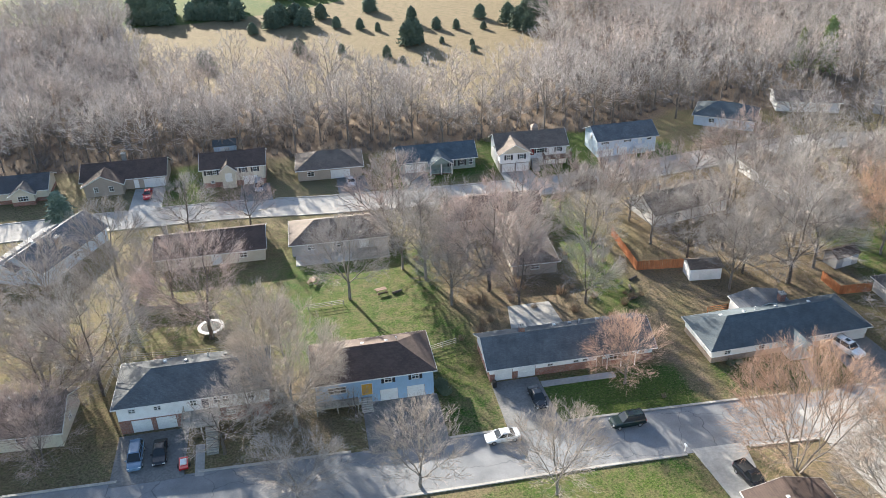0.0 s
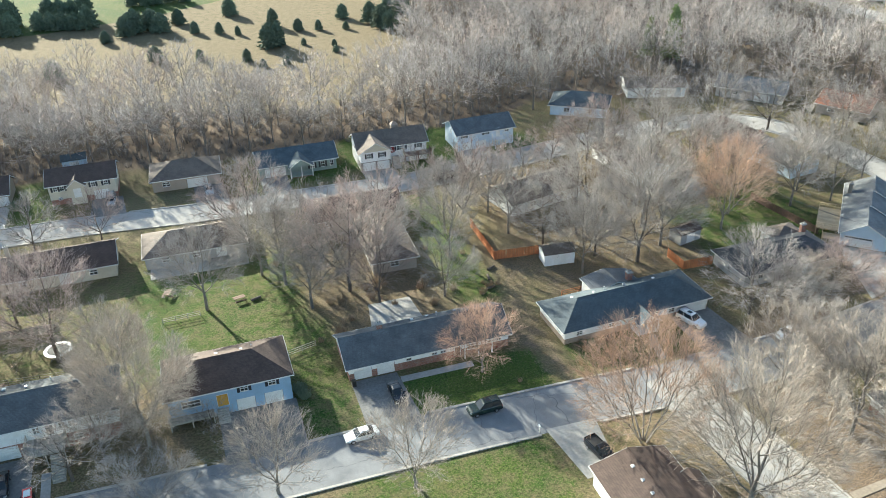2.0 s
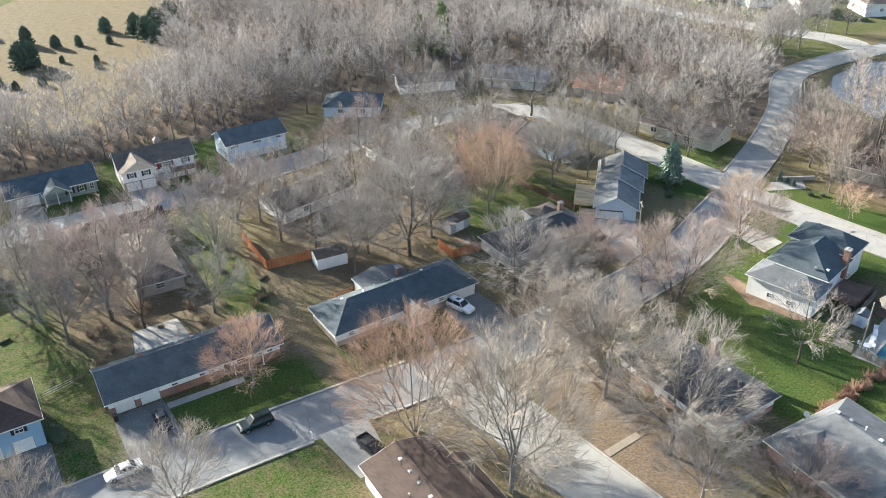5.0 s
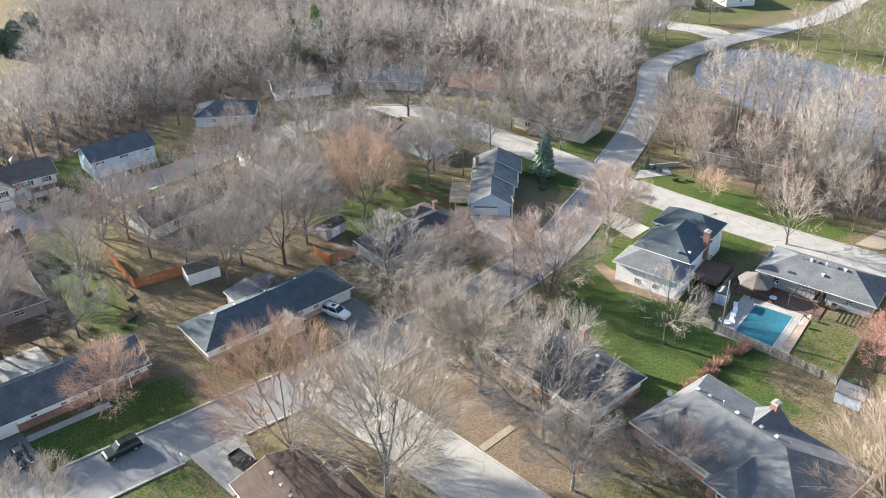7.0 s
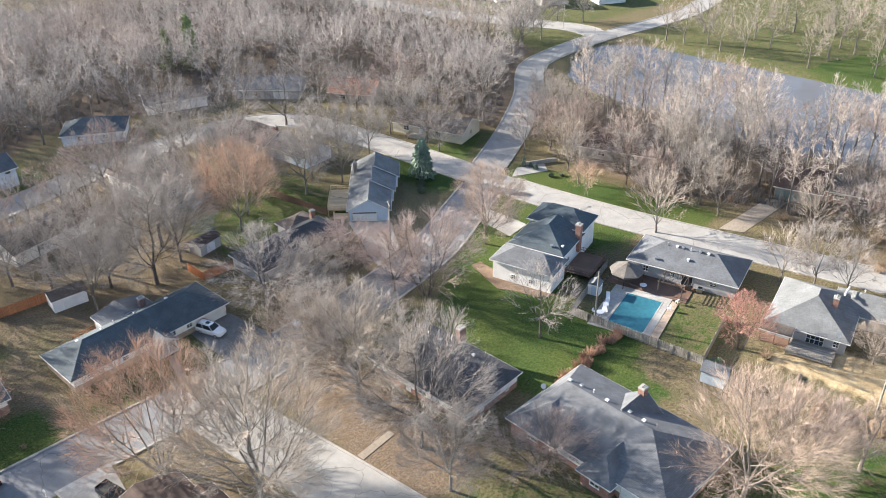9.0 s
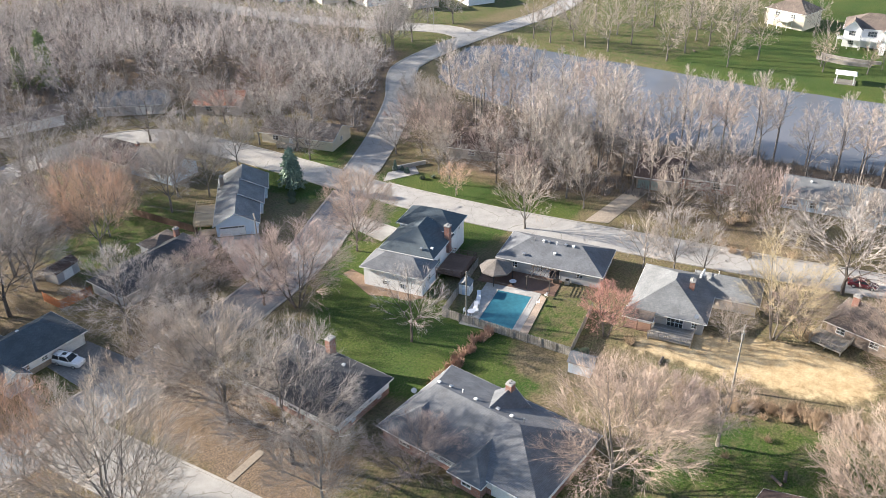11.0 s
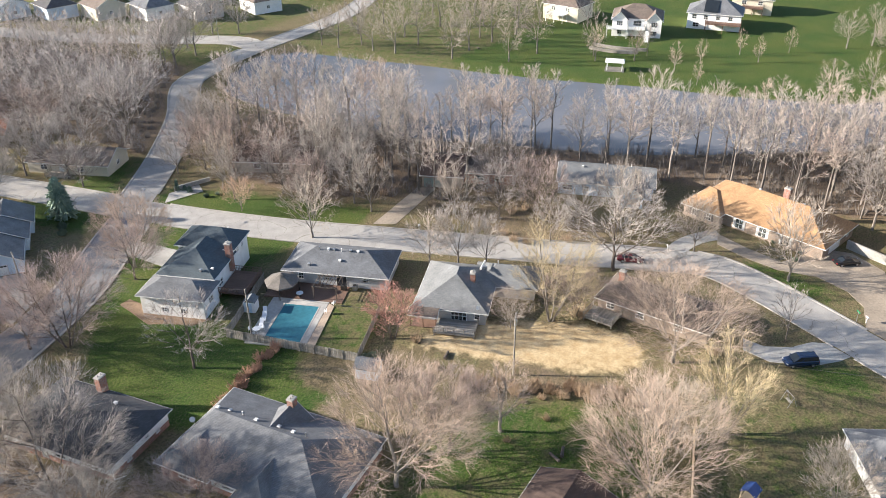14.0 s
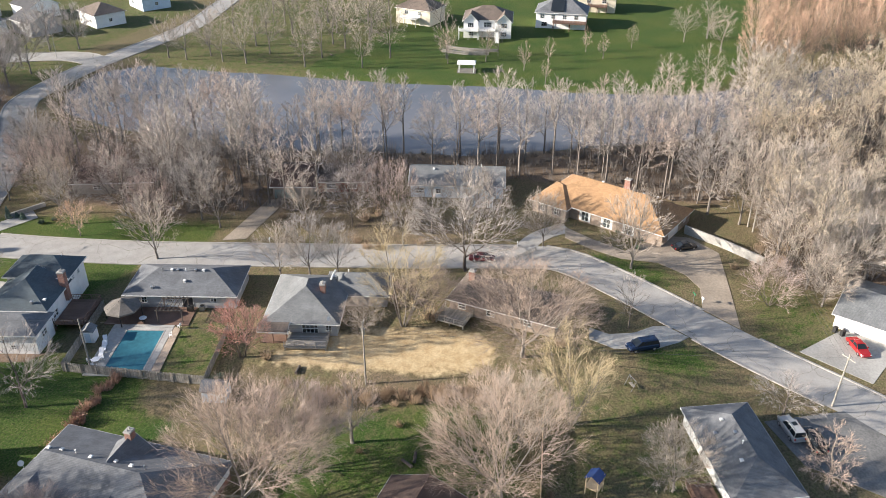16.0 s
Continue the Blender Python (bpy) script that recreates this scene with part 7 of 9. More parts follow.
def wood_of(name, ring, gap, lo, hi, material, label, seed, grove=GROVE):
    rng = random.Random(seed)
    V, T, kinds, n = [], [], [], 0
    spots = [(x, y, True) for x, y in scatter(rng, ring, gap)] + [(x, y, False) for x, y in scatter(rng, ring, 2.4)]
    for x, y, tall in spots:
        verts, tris, stem = (grove if tall else BRUSH)[rng.randrange(5 if tall else 3)]
        s, a = rng.uniform(lo, hi) / 15 if tall else rng.uniform(0.6, 1.3), rng.uniform(0, math.tau)
        w = s * rng.uniform(0.9, 1.25)
        m = np.array([[w * math.cos(a), -w * math.sin(a), 0], [w * math.sin(a), w * math.cos(a), 0], [0, 0, s]], dtype=np.float32)
        V.append(verts @ m.T + np.array([x, y, 0], dtype=np.float32))
        T.append(tris + n)
        kinds.append((np.arange(len(tris)) < stem).astype(np.int32))
        n += len(verts)
    V, T = np.concatenate(V), np.concatenate(T)
    me = bpy.data.meshes.new(name)
    me.vertices.add(len(V))
    me.vertices.foreach_set("co", V.ravel())
    me.loops.add(len(T) * 3)
    me.loops.foreach_set("vertex_index", T.ravel())
    me.polygons.add(len(T))
    me.polygons.foreach_set("loop_start", np.arange(0, len(T) * 3, 3))
    me.materials.append(material)
    me.materials.append(W_BARK)
    me.polygons.foreach_set("material_index", np.concatenate(kinds))
    me.update()
    tagged(new(name, me), label, "trees", kind="stuff")


def wood_twigs(name, tones):
    """Twigs of a wood: each tree a little different in tone."""
    m, nt, bsdf = nodes_of(name)
    a, b, c = tones
    patch = ramp_of(nt, noise_at(nt, 0.11, 3), a, b, 0.35, 0.65)
    info = ramp_of(nt, noise_at(nt, 0.9, 3), (0.72,) * 3, (1.3,) * 3, 0.3, 0.7)
    third = mixed(nt, ramp_of(nt, noise_at(nt, 0.045, 2), (0, 0, 0), (1, 1, 1), 0.52, 0.66), patch, c)
    nt.links.new(mixed(nt, 1.0, third, info, "MULTIPLY"), bsdf.inputs["Base Color"])
    bsdf.inputs["Roughness"].default_value = 0.9
    return m


W_BARK = surface("woodland bark", (0.14, 0.12, 0.105), (0.25, 0.22, 0.195), 2.0, 0.1, 0.95, 0.3, vary=0.0)
W_GREY = wood_twigs("wood twigs", ((0.355, 0.318, 0.297), (0.503, 0.456, 0.424), (0.477, 0.403, 0.360)))
W_PALE = wood_twigs("pondside twigs", ((0.332, 0.294, 0.262), (0.460, 0.412, 0.369), (0.439, 0.353, 0.300)))
W_WARM = wood_twigs("warm wood twigs", ((0.333, 0.284, 0.221), (0.441, 0.383, 0.302), (0.414, 0.329, 0.234)))
wood_of("north_wood", WOODS[0], 5.7, 12, 17, W_GREY, "dense bare winter woodland with grey-brown twigs", 31)
wood_of("east_wood", WOODS[1], 6.9, 12, 17, W_GREY, "bare winter woodland round the last houses", 32)
wood_of("pond_wood", WOODS[2], 4.6, 14, 20, W_PALE, "bare pale trees in a belt along the pond", 33, FINE_GROVE)
wood_of("south_wood", WOODS[3], 5.4, 13, 20, W_WARM, "sunlit bare woodland with warm straw twigs", 34, FINE_GROVE)
wood_of("west_wood", WOODS[4], 6.4, 10, 15, W_GREY, "bare trees beyond the last west houses", 35)


# ---- evergreens and shrubs ----
def conifer(name, label, seed, H, W, material, clumps, droop, pointed=1.0, group=""):
    rng = random.Random(seed)
    ob = thing(name, label, "tree", pose(0, 0, 0), group)
    t = Shape()
    t.tube((0, 0, -0.1), (0, 0, H * 0.92), 0.018 * H, 0.004 * H, 7)
    part("trunk", t, BARKDARK, ob)
    s = Shape()
    for i in range(clumps):
        k = rng.random() ** 0.75
        z = H * (0.06 + 0.94 * k)
        r = W / 2 * (1 - k) ** pointed * rng.uniform(0.55, 1.06) * (0.8 + 0.2 * math.sin(i * 1.7 + k * 20))
        a = rng.uniform(0, math.tau)
        p = Vector((math.cos(a) * r * 0.55, math.sin(a) * r * 0.55, z + droop * r * 0.4))
        q = Vector((math.cos(a) * r, math.sin(a) * r, z - droop * r * 0.3)) + rand_dir(rng) * 0.06 * W
        if (q - p).length > 0.05:
            spike(s, p, q + (q - p) * 0.3, 0.05 * W + 0.02)
            spike(s, q, q + rand_dir(rng, 0.6) * 0.12 * W, 0.035 * W)
    part("crown", s, material, ob, "dense needle sprays")
    return ob


cedar = conifer("cedar", "dark green field cedar with a ragged outline", 41, 3.8, 4.6, NEEDLE, 900, 0.1, 0.42)
cedar.matrix_world = pose(-29.5, 262.5, 0) @ Matrix.Diagonal((1.5, 1.5, 1.3, 1))


def cedar_at(x, y, s):
    m = pose(x, y, 0, 0, 0, x * 17 % 360) @ Matrix.Diagonal((s, s, s * (0.85 + (x * 7 % 5) * 0.08), 1))
    copy_thing(cedar, m).matrix_basis = m
for x, y, s in [(0, 270, 1.3), (36, 270, 1.9), (38.5, 271, 1.5), (13.3, 266, 0.7), (40.7, 296, 1.2), (48.1, 287, 1.0), (54.9, 285, 0.7), (22, 294, 0.8), (27.8, 290, 0.6), (14, 298, 0.9), (-15.5, 298, 1.0), (74, 287, 1.6), (76, 280, 1.8), (78, 275, 1.7), (81, 288, 1.9), (66, 297, 1.2), (64, 282, 0.6), (55, 257, 0.6), (46.8, 269, 0.5), (56, 264, 0.5), (27, 258, 0.8), (31, 250, 0.6), (38, 249.5, 0.7), (-5.5, 307, 2.0), (2.9, 305, 1.8), (0, 310, 2.0), (-9, 304, 1.6), (9.4, 313, 1.4), (28, 318, 1.6), (88, 296, 2.0)]:
    cedar_at(x, y, s)
for i in range(26):
    cedar_at(-62 + (i * 23.7) % 46 if i % 3 else -8 + (i * 11.3) % 24, 312 + (i * 13.1) % 40, 1.2 + (i * 0.37) % 1.1)
fir = conifer("fir", "tall open yellow-green conifer", 43, 16, 9, FIR, 620, 0.5, 0.8)
fir.matrix_world = pose(147, 208, 0)
m = pose(142, 213, 0, 0, 0, 70) @ Matrix.Diagonal((0.8, 0.8, 0.75, 1))
copy_thing(fir, m).matrix_basis = m
spruce = conifer("spruce", "bluish green spruce on a lawn", 42, 8.5, 6.6, NEEDLE2, 900, 0.5, 0.6)
spruce.matrix_world = pose(139.6, 104.7, 0)
for x, y, w, z in ((158.8, 91.9, 0.2, 0.3), (159.3, 89.0, 0.24, 0.16), (159.6, 90.6, 0.18, 0.14)):
    m = pose(x, y, 0, 0, 0, x * 77 % 360) @ Matrix.Diagonal((w, w, z, 1))
    tagged(copy_thing(spruce, m), "small dark garden conifer by a low wall").matrix_basis = m
m = pose(-52.5, 163.5, 0, 0, 0, 40) @ Matrix.Diagonal((1.1, 1.1, 0.75, 1))
copy_thing(spruce, m).matrix_basis = m


def shrub(label, seed, h, w, material, stalks=60, name="shrub"):
    rng = random.Random(seed)
    s = Shape()
    for i in range(stalks):
        a, r = rng.uniform(0, math.tau), w / 2 * math.sqrt(rng.random())
        base = Vector((math.cos(a) * r * 0.45, math.sin(a) * r * 0.45, -0.05))
        tip = Vector((math.cos(a) * r, math.sin(a) * r, h * rng.uniform(0.55, 1.0) * (1.05 - 0.5 * (2 * r / w) ** 2)))
        spike(s, base, tip, 0.045)
        for k in range(2):
            p = base.lerp(tip, rng.uniform(0.35, 0.95))
            spike(s, p, p + rand_dir(rng, 0.8) * w * 0.16, 0.03)
    return solo(name, s, material, label, "shrub")


def again(ob, x, y, s, turn=0, sz=None):
    m = pose(x, y, 0, 0, 0, turn) @ Matrix.Diagonal((s, s, sz or s, 1))
    copy_thing(ob, m).matrix_basis = m


bush_red = shrub("dry reddish brown hedge shrub", 51, 1.4, 2.0, HEDGE)
bush_red.matrix_world = pose(103.4, 40.6, 0)
rng = random.Random(61)
for i in range(1, 14):
    again(bush_red, 103.4 + i * 1.25 + rng.uniform(-0.3, 0.3), 40.6 + i * 0.09 + rng.uniform(-0.6, 0.6), rng.uniform(1.0, 1.6), rng.uniform(0, 360))
bush_dry = shrub("leafless brown garden shrub", 52, 2.2, 2.8, DRYBUSH, 60)
bush_dry.matrix_world = pose(118.5, 11, 0)
for i in range(14):
    x, y = 112 + rng.uniform(0, 14), -16 + rng.uniform(0, 34)
    if not inside(x, y, STRAWPATCH):
        again(bush_dry, x, y, rng.uniform(0.4, 0.8), rng.uniform(0, 360))
for i in range(34):
    k = i / 33
    again(bush_dry, 122 + 7 * k + rng.uniform(-1.2, 2.0), 12 - 25 * k + rng.uniform(-1.2, 1.2), rng.uniform(0.6, 1.15), rng.uniform(0, 360))
for i in range(40):
    again(bush_dry, rng.uniform(16, 52), rng.uniform(105, 133), rng.uniform(0.4, 1.0), rng.uniform(0, 360))
for i in range(30):
    again(bush_dry, rng.uniform(165, 200), rng.uniform(-2, 100), rng.uniform(0.5, 1.1), rng.uniform(0, 360))
for i in range(24):
    again(bush_dry, rng.uniform(172, 196), rng.uniform(-70, -46), rng.uniform(0.6, 1.3), rng.uniform(0, 360))
for x, y, s in [(62.5, 84.6, 1.2), (64.5, 88.6, 0.5), (60.2, 89.2, 0.6), (90, 88.5, 0.9), (144, -21, 1.0), (129.5, 22, 0.9), (45, 85.2, 0.4), (146, 0.5, 1.5), (112.5, -24, 0.6)]:
    again(bush_dry, x, y, s, x * 31 % 360)
green_bush = shrub("clipped dark evergreen foundation shrub", 53, 1.1, 1.5, NEEDLE, 160)
green_bush.matrix_world = pose(57.6, 90.0, 0)
for x, y, s in [(59.0, 89.9, 0.9), (62.0, 89.9, 0.8), (14.2, 94.2, 1.7), (14.6, 92.6, 1.5), (121.9, 27.0, 1.5), (123.0, 26.4, 1.2), (91.0, 26.0, 1.3), (91.5, 33.0, 1.2), (136.4, 101.8, 1.5), (134.4, 99.8, 1.4), (111.2, 93.8, 1.2), (158.6, 84.2, 1.0), (160.4, 82.6, 0.8), (-31.8, 173.5, 1.9), (-55.5, 172.5, 1.6), (-30.5, 174.8, 1.3), (178, -31, 0.9), (181.5, -31.6, 0.8), (183.6, -27.0, 0.9)]:
    again(green_bush, x, y, s, x * 13 % 360)


# ---- vehicles ----
def paint(name, col, rough=0.25):
    m, nt, bsdf = nodes_of(name)
    bsdf.inputs["Base Color"].default_value = (*col, 1)
    bsdf.inputs["Roughness"].default_value, bsdf.inputs["Metallic"].default_value, bsdf.inputs["Coat Weight"].default_value = rough, 0.2, 0.6
    nt.links.new(ramp_of(nt, noise_at(nt, 1.5, 5), tuple(v * 0.88 for v in col), col, 0.35, 0.6), bsdf.inputs["Base Color"])
    return m


LAMP_RED, LAMP_CLEAR, RIM = plain("red lamp lens", (0.35, 0.01, 0.01), 0.2), plain("clear lamp lens", (0.7, 0.7, 0.68), 0.1), plain("alloy wheel", (0.45, 0.45, 0.46), 0.3, 0.8)


def loft(sections):
    """Closed skin over rings of equal length."""
    s = Shape()
    k = len(sections[0])
    for ring in sections:
        s.v += ring
    for i in range(len(sections) - 1):
        s.f += [(i * k + j, i * k + (j + 1) % k, (i + 1) * k + (j + 1) % k, (i + 1) * k + j) for j in range(k)]
    s.f += [tuple(reversed(range(k))), tuple((len(sections) - 1) * k + j for j in range(k))]
    return s


def car(label, material, x, y, heading, kind="sedan"):
    L, W, H, belt = {"sedan": (4.75, 1.82, 1.45, 0.92), "suv": (4.85, 1.95, 1.82, 1.10), "van": (5.0, 1.98, 1.78, 1.08), "pickup": (5.4, 1.95, 1.80, 1.08)}[kind]
    ob = thing("car" if kind != "pickup" else "pickup_truck", label, "car", pose(x, y, 0.05, 0, 0, heading))
    h = L / 2
    # body: rings across the car from tail to nose
    hood = belt - (0.04 if kind in ("suv", "pickup") else 0.12)
    prof = [(-h, 0.42, belt - 0.22, 0.86), (-h + 0.12, 0.3, belt - 0.04, 0.97), (-h + 0.7, 0.24, belt, 1.0), (0, 0.22, belt, 1.0), (h - 1.45, 0.22, belt, 1.0), (h - 1.1, 0.24, hood, 0.99), (h - 0.35, 0.27, hood - 0.08, 0.95), (h - 0.08, 0.36, hood - 0.2, 0.88), (h, 0.44, hood - 0.32, 0.8)]
    rings = []
    for px, z0, z1, k in prof:
        w = W / 2 * k
        m = (z0 + z1) / 2
        rings.append([(px, -w * 0.93, z0), (px, -w, m - 0.06), (px, -w * 0.99, z1 - 0.12), (px, -w * 0.9, z1), (px, w * 0.9, z1), (px, w * 0.99, z1 - 0.12), (px, w, m - 0.06), (px, w * 0.93, z0)])
    body = part("body", loft(rings), material, ob)
    # greenhouse: glass, with a painted roof and pillars
    rear, front = {"sedan": (-h + 0.75, h - 1.35), "suv": (-h + 0.12, h - 1.35), "van": (-h + 0.1, h - 1.0), "pickup": (-0.55, h - 1.55)}[kind]
    r_top, f_top = rear + (0.75 if kind == "sedan" else 0.25), front - (0.75 if kind != "van" else 0.95)
    wb, wt = W / 2 * 0.89, W / 2 * 0.7
    top = H - 0.06
    glass = Shape()
    lo = [(rear, -wb, belt - 0.02), (front, -wb, belt - 0.02), (front, wb, belt - 0.02), (rear, wb, belt - 0.02)]
    hi = [(r_top, -wt, top), (f_top, -wt, top), (f_top, wt, top), (r_top, wt, top)]
    glass.v += lo + hi
    glass.f += [(0, 1, 5, 4), (1, 2, 6, 5), (2, 3, 7, 6), (3, 0, 4, 7), (4, 5, 6, 7), (3, 2, 1, 0)]
    part("greenhouse", glass, CAR_GLASS, ob, "dark tinted glass cabin")
    rf = Shape()
    rf.v += [(r_top - 0.08, -wt - 0.03, top - 0.03), (f_top + 0.08, -wt - 0.03, top - 0.03), (f_top + 0.08, wt + 0.03, top - 0.03), (r_top - 0.08, wt + 0.03, top - 0.03), (r_top + 0.1, -wt + 0.14, H), (f_top - 0.1, -wt + 0.14, H), (f_top - 0.1, wt - 0.14, H), (r_top + 0.1, wt - 0.14, H)]
    rf.f += [(0, 1, 5, 4), (1, 2, 6, 5), (2, 3, 7, 6), (3, 0, 4, 7), (4, 5, 6, 7), (3, 2, 1, 0)]
    part("roof", rf, material, ob)
    for sy in (-1, 1):
        for k in (0.0, 0.42, 1.0) if kind != "van" else (0.0, 0.35, 0.68, 1.0):
            a = Vector((rear + (front - rear) * k, sy * (wb + 0.012), belt - 0.02))
            b = Vector((r_top + (f_top - r_top) * k, sy * (wt + 0.012), top))
            part("pillar", Shape().tube(a, b, 0.05, 0.04, 5), material, ob)
        for px in (-h + 0.95, h - 0.95):
            wheel = part("wheel", Shape().tube((px, sy * (W / 2 - 0.22), 0.29), (px, sy * (W / 2 + 0.01), 0.29), 0.34, 0.33, 18), BLACK, ob, "black tyre")
            part("rim", Shape().tube((px, sy * (W / 2 - 0.02), 0.29), (px, sy * (W / 2 + 0.03), 0.29), 0.22, 0.19, 14), RIM, wheel, "alloy rim")
        part("headlight", Shape().box(h - 0.3, sy * W * 0.36 - 0.16, hood - 0.34, h - 0.03, sy * W * 0.36 + 0.16, hood - 0.2), LAMP_CLEAR, ob)
        part("tail_light", Shape().box(-h - 0.01, sy * W * 0.38 - 0.12, belt - 0.4, -h + 0.12, sy * W * 0.38 + 0.12, belt - 0.16), LAMP_RED, ob)
        part("mirror", Shape().soft(front - 0.35, sy * (W / 2 + 0.08) - 0.09, belt - 0.02, front - 0.2, sy * (W / 2 + 0.08) + 0.09, belt + 0.12, 0.03), material, ob)
    for shell in (Shape().soft(-h - 0.05, -W * 0.44, 0.36, -h + 0.1, W * 0.44, 0.56, 0.04), Shape().soft(h - 0.12, -W * 0.4, 0.36, h + 0.04, W * 0.4, 0.54, 0.04)):
        part("bumper", shell, DARKMETAL if kind == "pickup" else material, ob)
    if kind == "suv":
        for sy in (-1, 1):
            part("roof_rail", Shape().tube((r_top + 0.2, sy * (wt - 0.08), H + 0.05), (f_top - 0.2, sy * (wt - 0.08), H + 0.05), 0.025, 0.025, 5), DARKMETAL, ob)
        part("sunroof", Shape().box(f_top - 1.1, -wt * 0.5, H - 0.01, f_top - 0.35, wt * 0.5, H + 0.012), CAR_GLASS, ob)
    if kind == "pickup":
        part("cargo_bed", Shape().box(-h + 0.14, -W * 0.4, belt - 0.01, -0.65, W * 0.4, belt + 0.012), BLACK, ob, "dark open cargo bed")
        for sy in (-1, 1):
            part("bed_wall", Shape().soft(-h + 0.1, sy * W * 0.43 - 0.06, belt - 0.02, -0.6, sy * W * 0.43 + 0.06, belt + 0.2, 0.03), material, ob)
        part("tailgate", Shape().soft(-h + 0.02, -W * 0.43, belt - 0.02, -h + 0.12, W * 0.43, belt + 0.2, 0.03), material, ob)
    return ob


C_WHITE, C_BLACK, C_RED, C_NAVY, C_SILVER, C_MAROON, C_BLUE, C_GREEN = (paint(n, c) for n, c in (("white car paint", (0.85, 0.85, 0.84)), ("black car paint", (0.012, 0.013, 0.015)), ("red car paint", (0.42, 0.02, 0.02)), ("navy car paint", (0.015, 0.03, 0.075)), ("silver car paint", (0.4, 0.41, 0.42)), ("maroon car paint", (0.12, 0.02, 0.025)), ("steel blue car paint", (0.14, 0.22, 0.32)), ("dark green car paint", (0.015, 0.03, 0.024))))
car("white sedan parked along the kerb", C_WHITE, 20.4, 81.7, 182)
car("dark green SUV parked along the kerb", C_GREEN, 37.8, 81.0, 182, "suv")
car("black sedan parked on a driveway", C_BLACK, 27.2, 88.4, -88)
car("steel blue van parked on a dark driveway", C_BLUE, -28.1, 88.2, -88, "van")
car("black hatchback parked on a dark driveway", C_BLACK, -25.0, 88.4, -88)
car("white SUV parked before a garage", C_WHITE, 76.4, 89.2, -72, "suv")
car("red car parked before a white garage door", C_RED, -36.2, 171.2, -90)
car("silver van parked on an asphalt drive", C_SILVER, -12.5, 169.4, -90, "van")
car("dark pickup truck on the far street", C_BLACK, 56.7, 154.4, 186, "pickup")
car("dark pickup truck with an open bed on a drive", C_BLACK, 49.0, 67.8, -80, "pickup")
car("navy minivan parked on a curling drive", C_NAVY, 146.4, -33.4, 118, "van")
car("maroon sedan parked under a bare tree", C_MAROON, 166.6, -3.6, -78)
car("red hatchback parked before a white garage", C_RED, 154.4, -65.8, 200)
car("black sedan parked by a brick house", C_BLACK, 180.3, -39.6, -60)
car("silver SUV parked beside a roofed house", C_SILVER, 132.2, -53.8, 22, "suv")
car("black van parked beside a silver car", C_BLACK, 130.6, -56.4, 20, "van")
car("white sedan half hidden by twigs at a kerb", C_WHITE, 88.5, 81.0, 190)
car("silver sedan on a shaded drive", C_SILVER, 7.5, 167.0, -88)


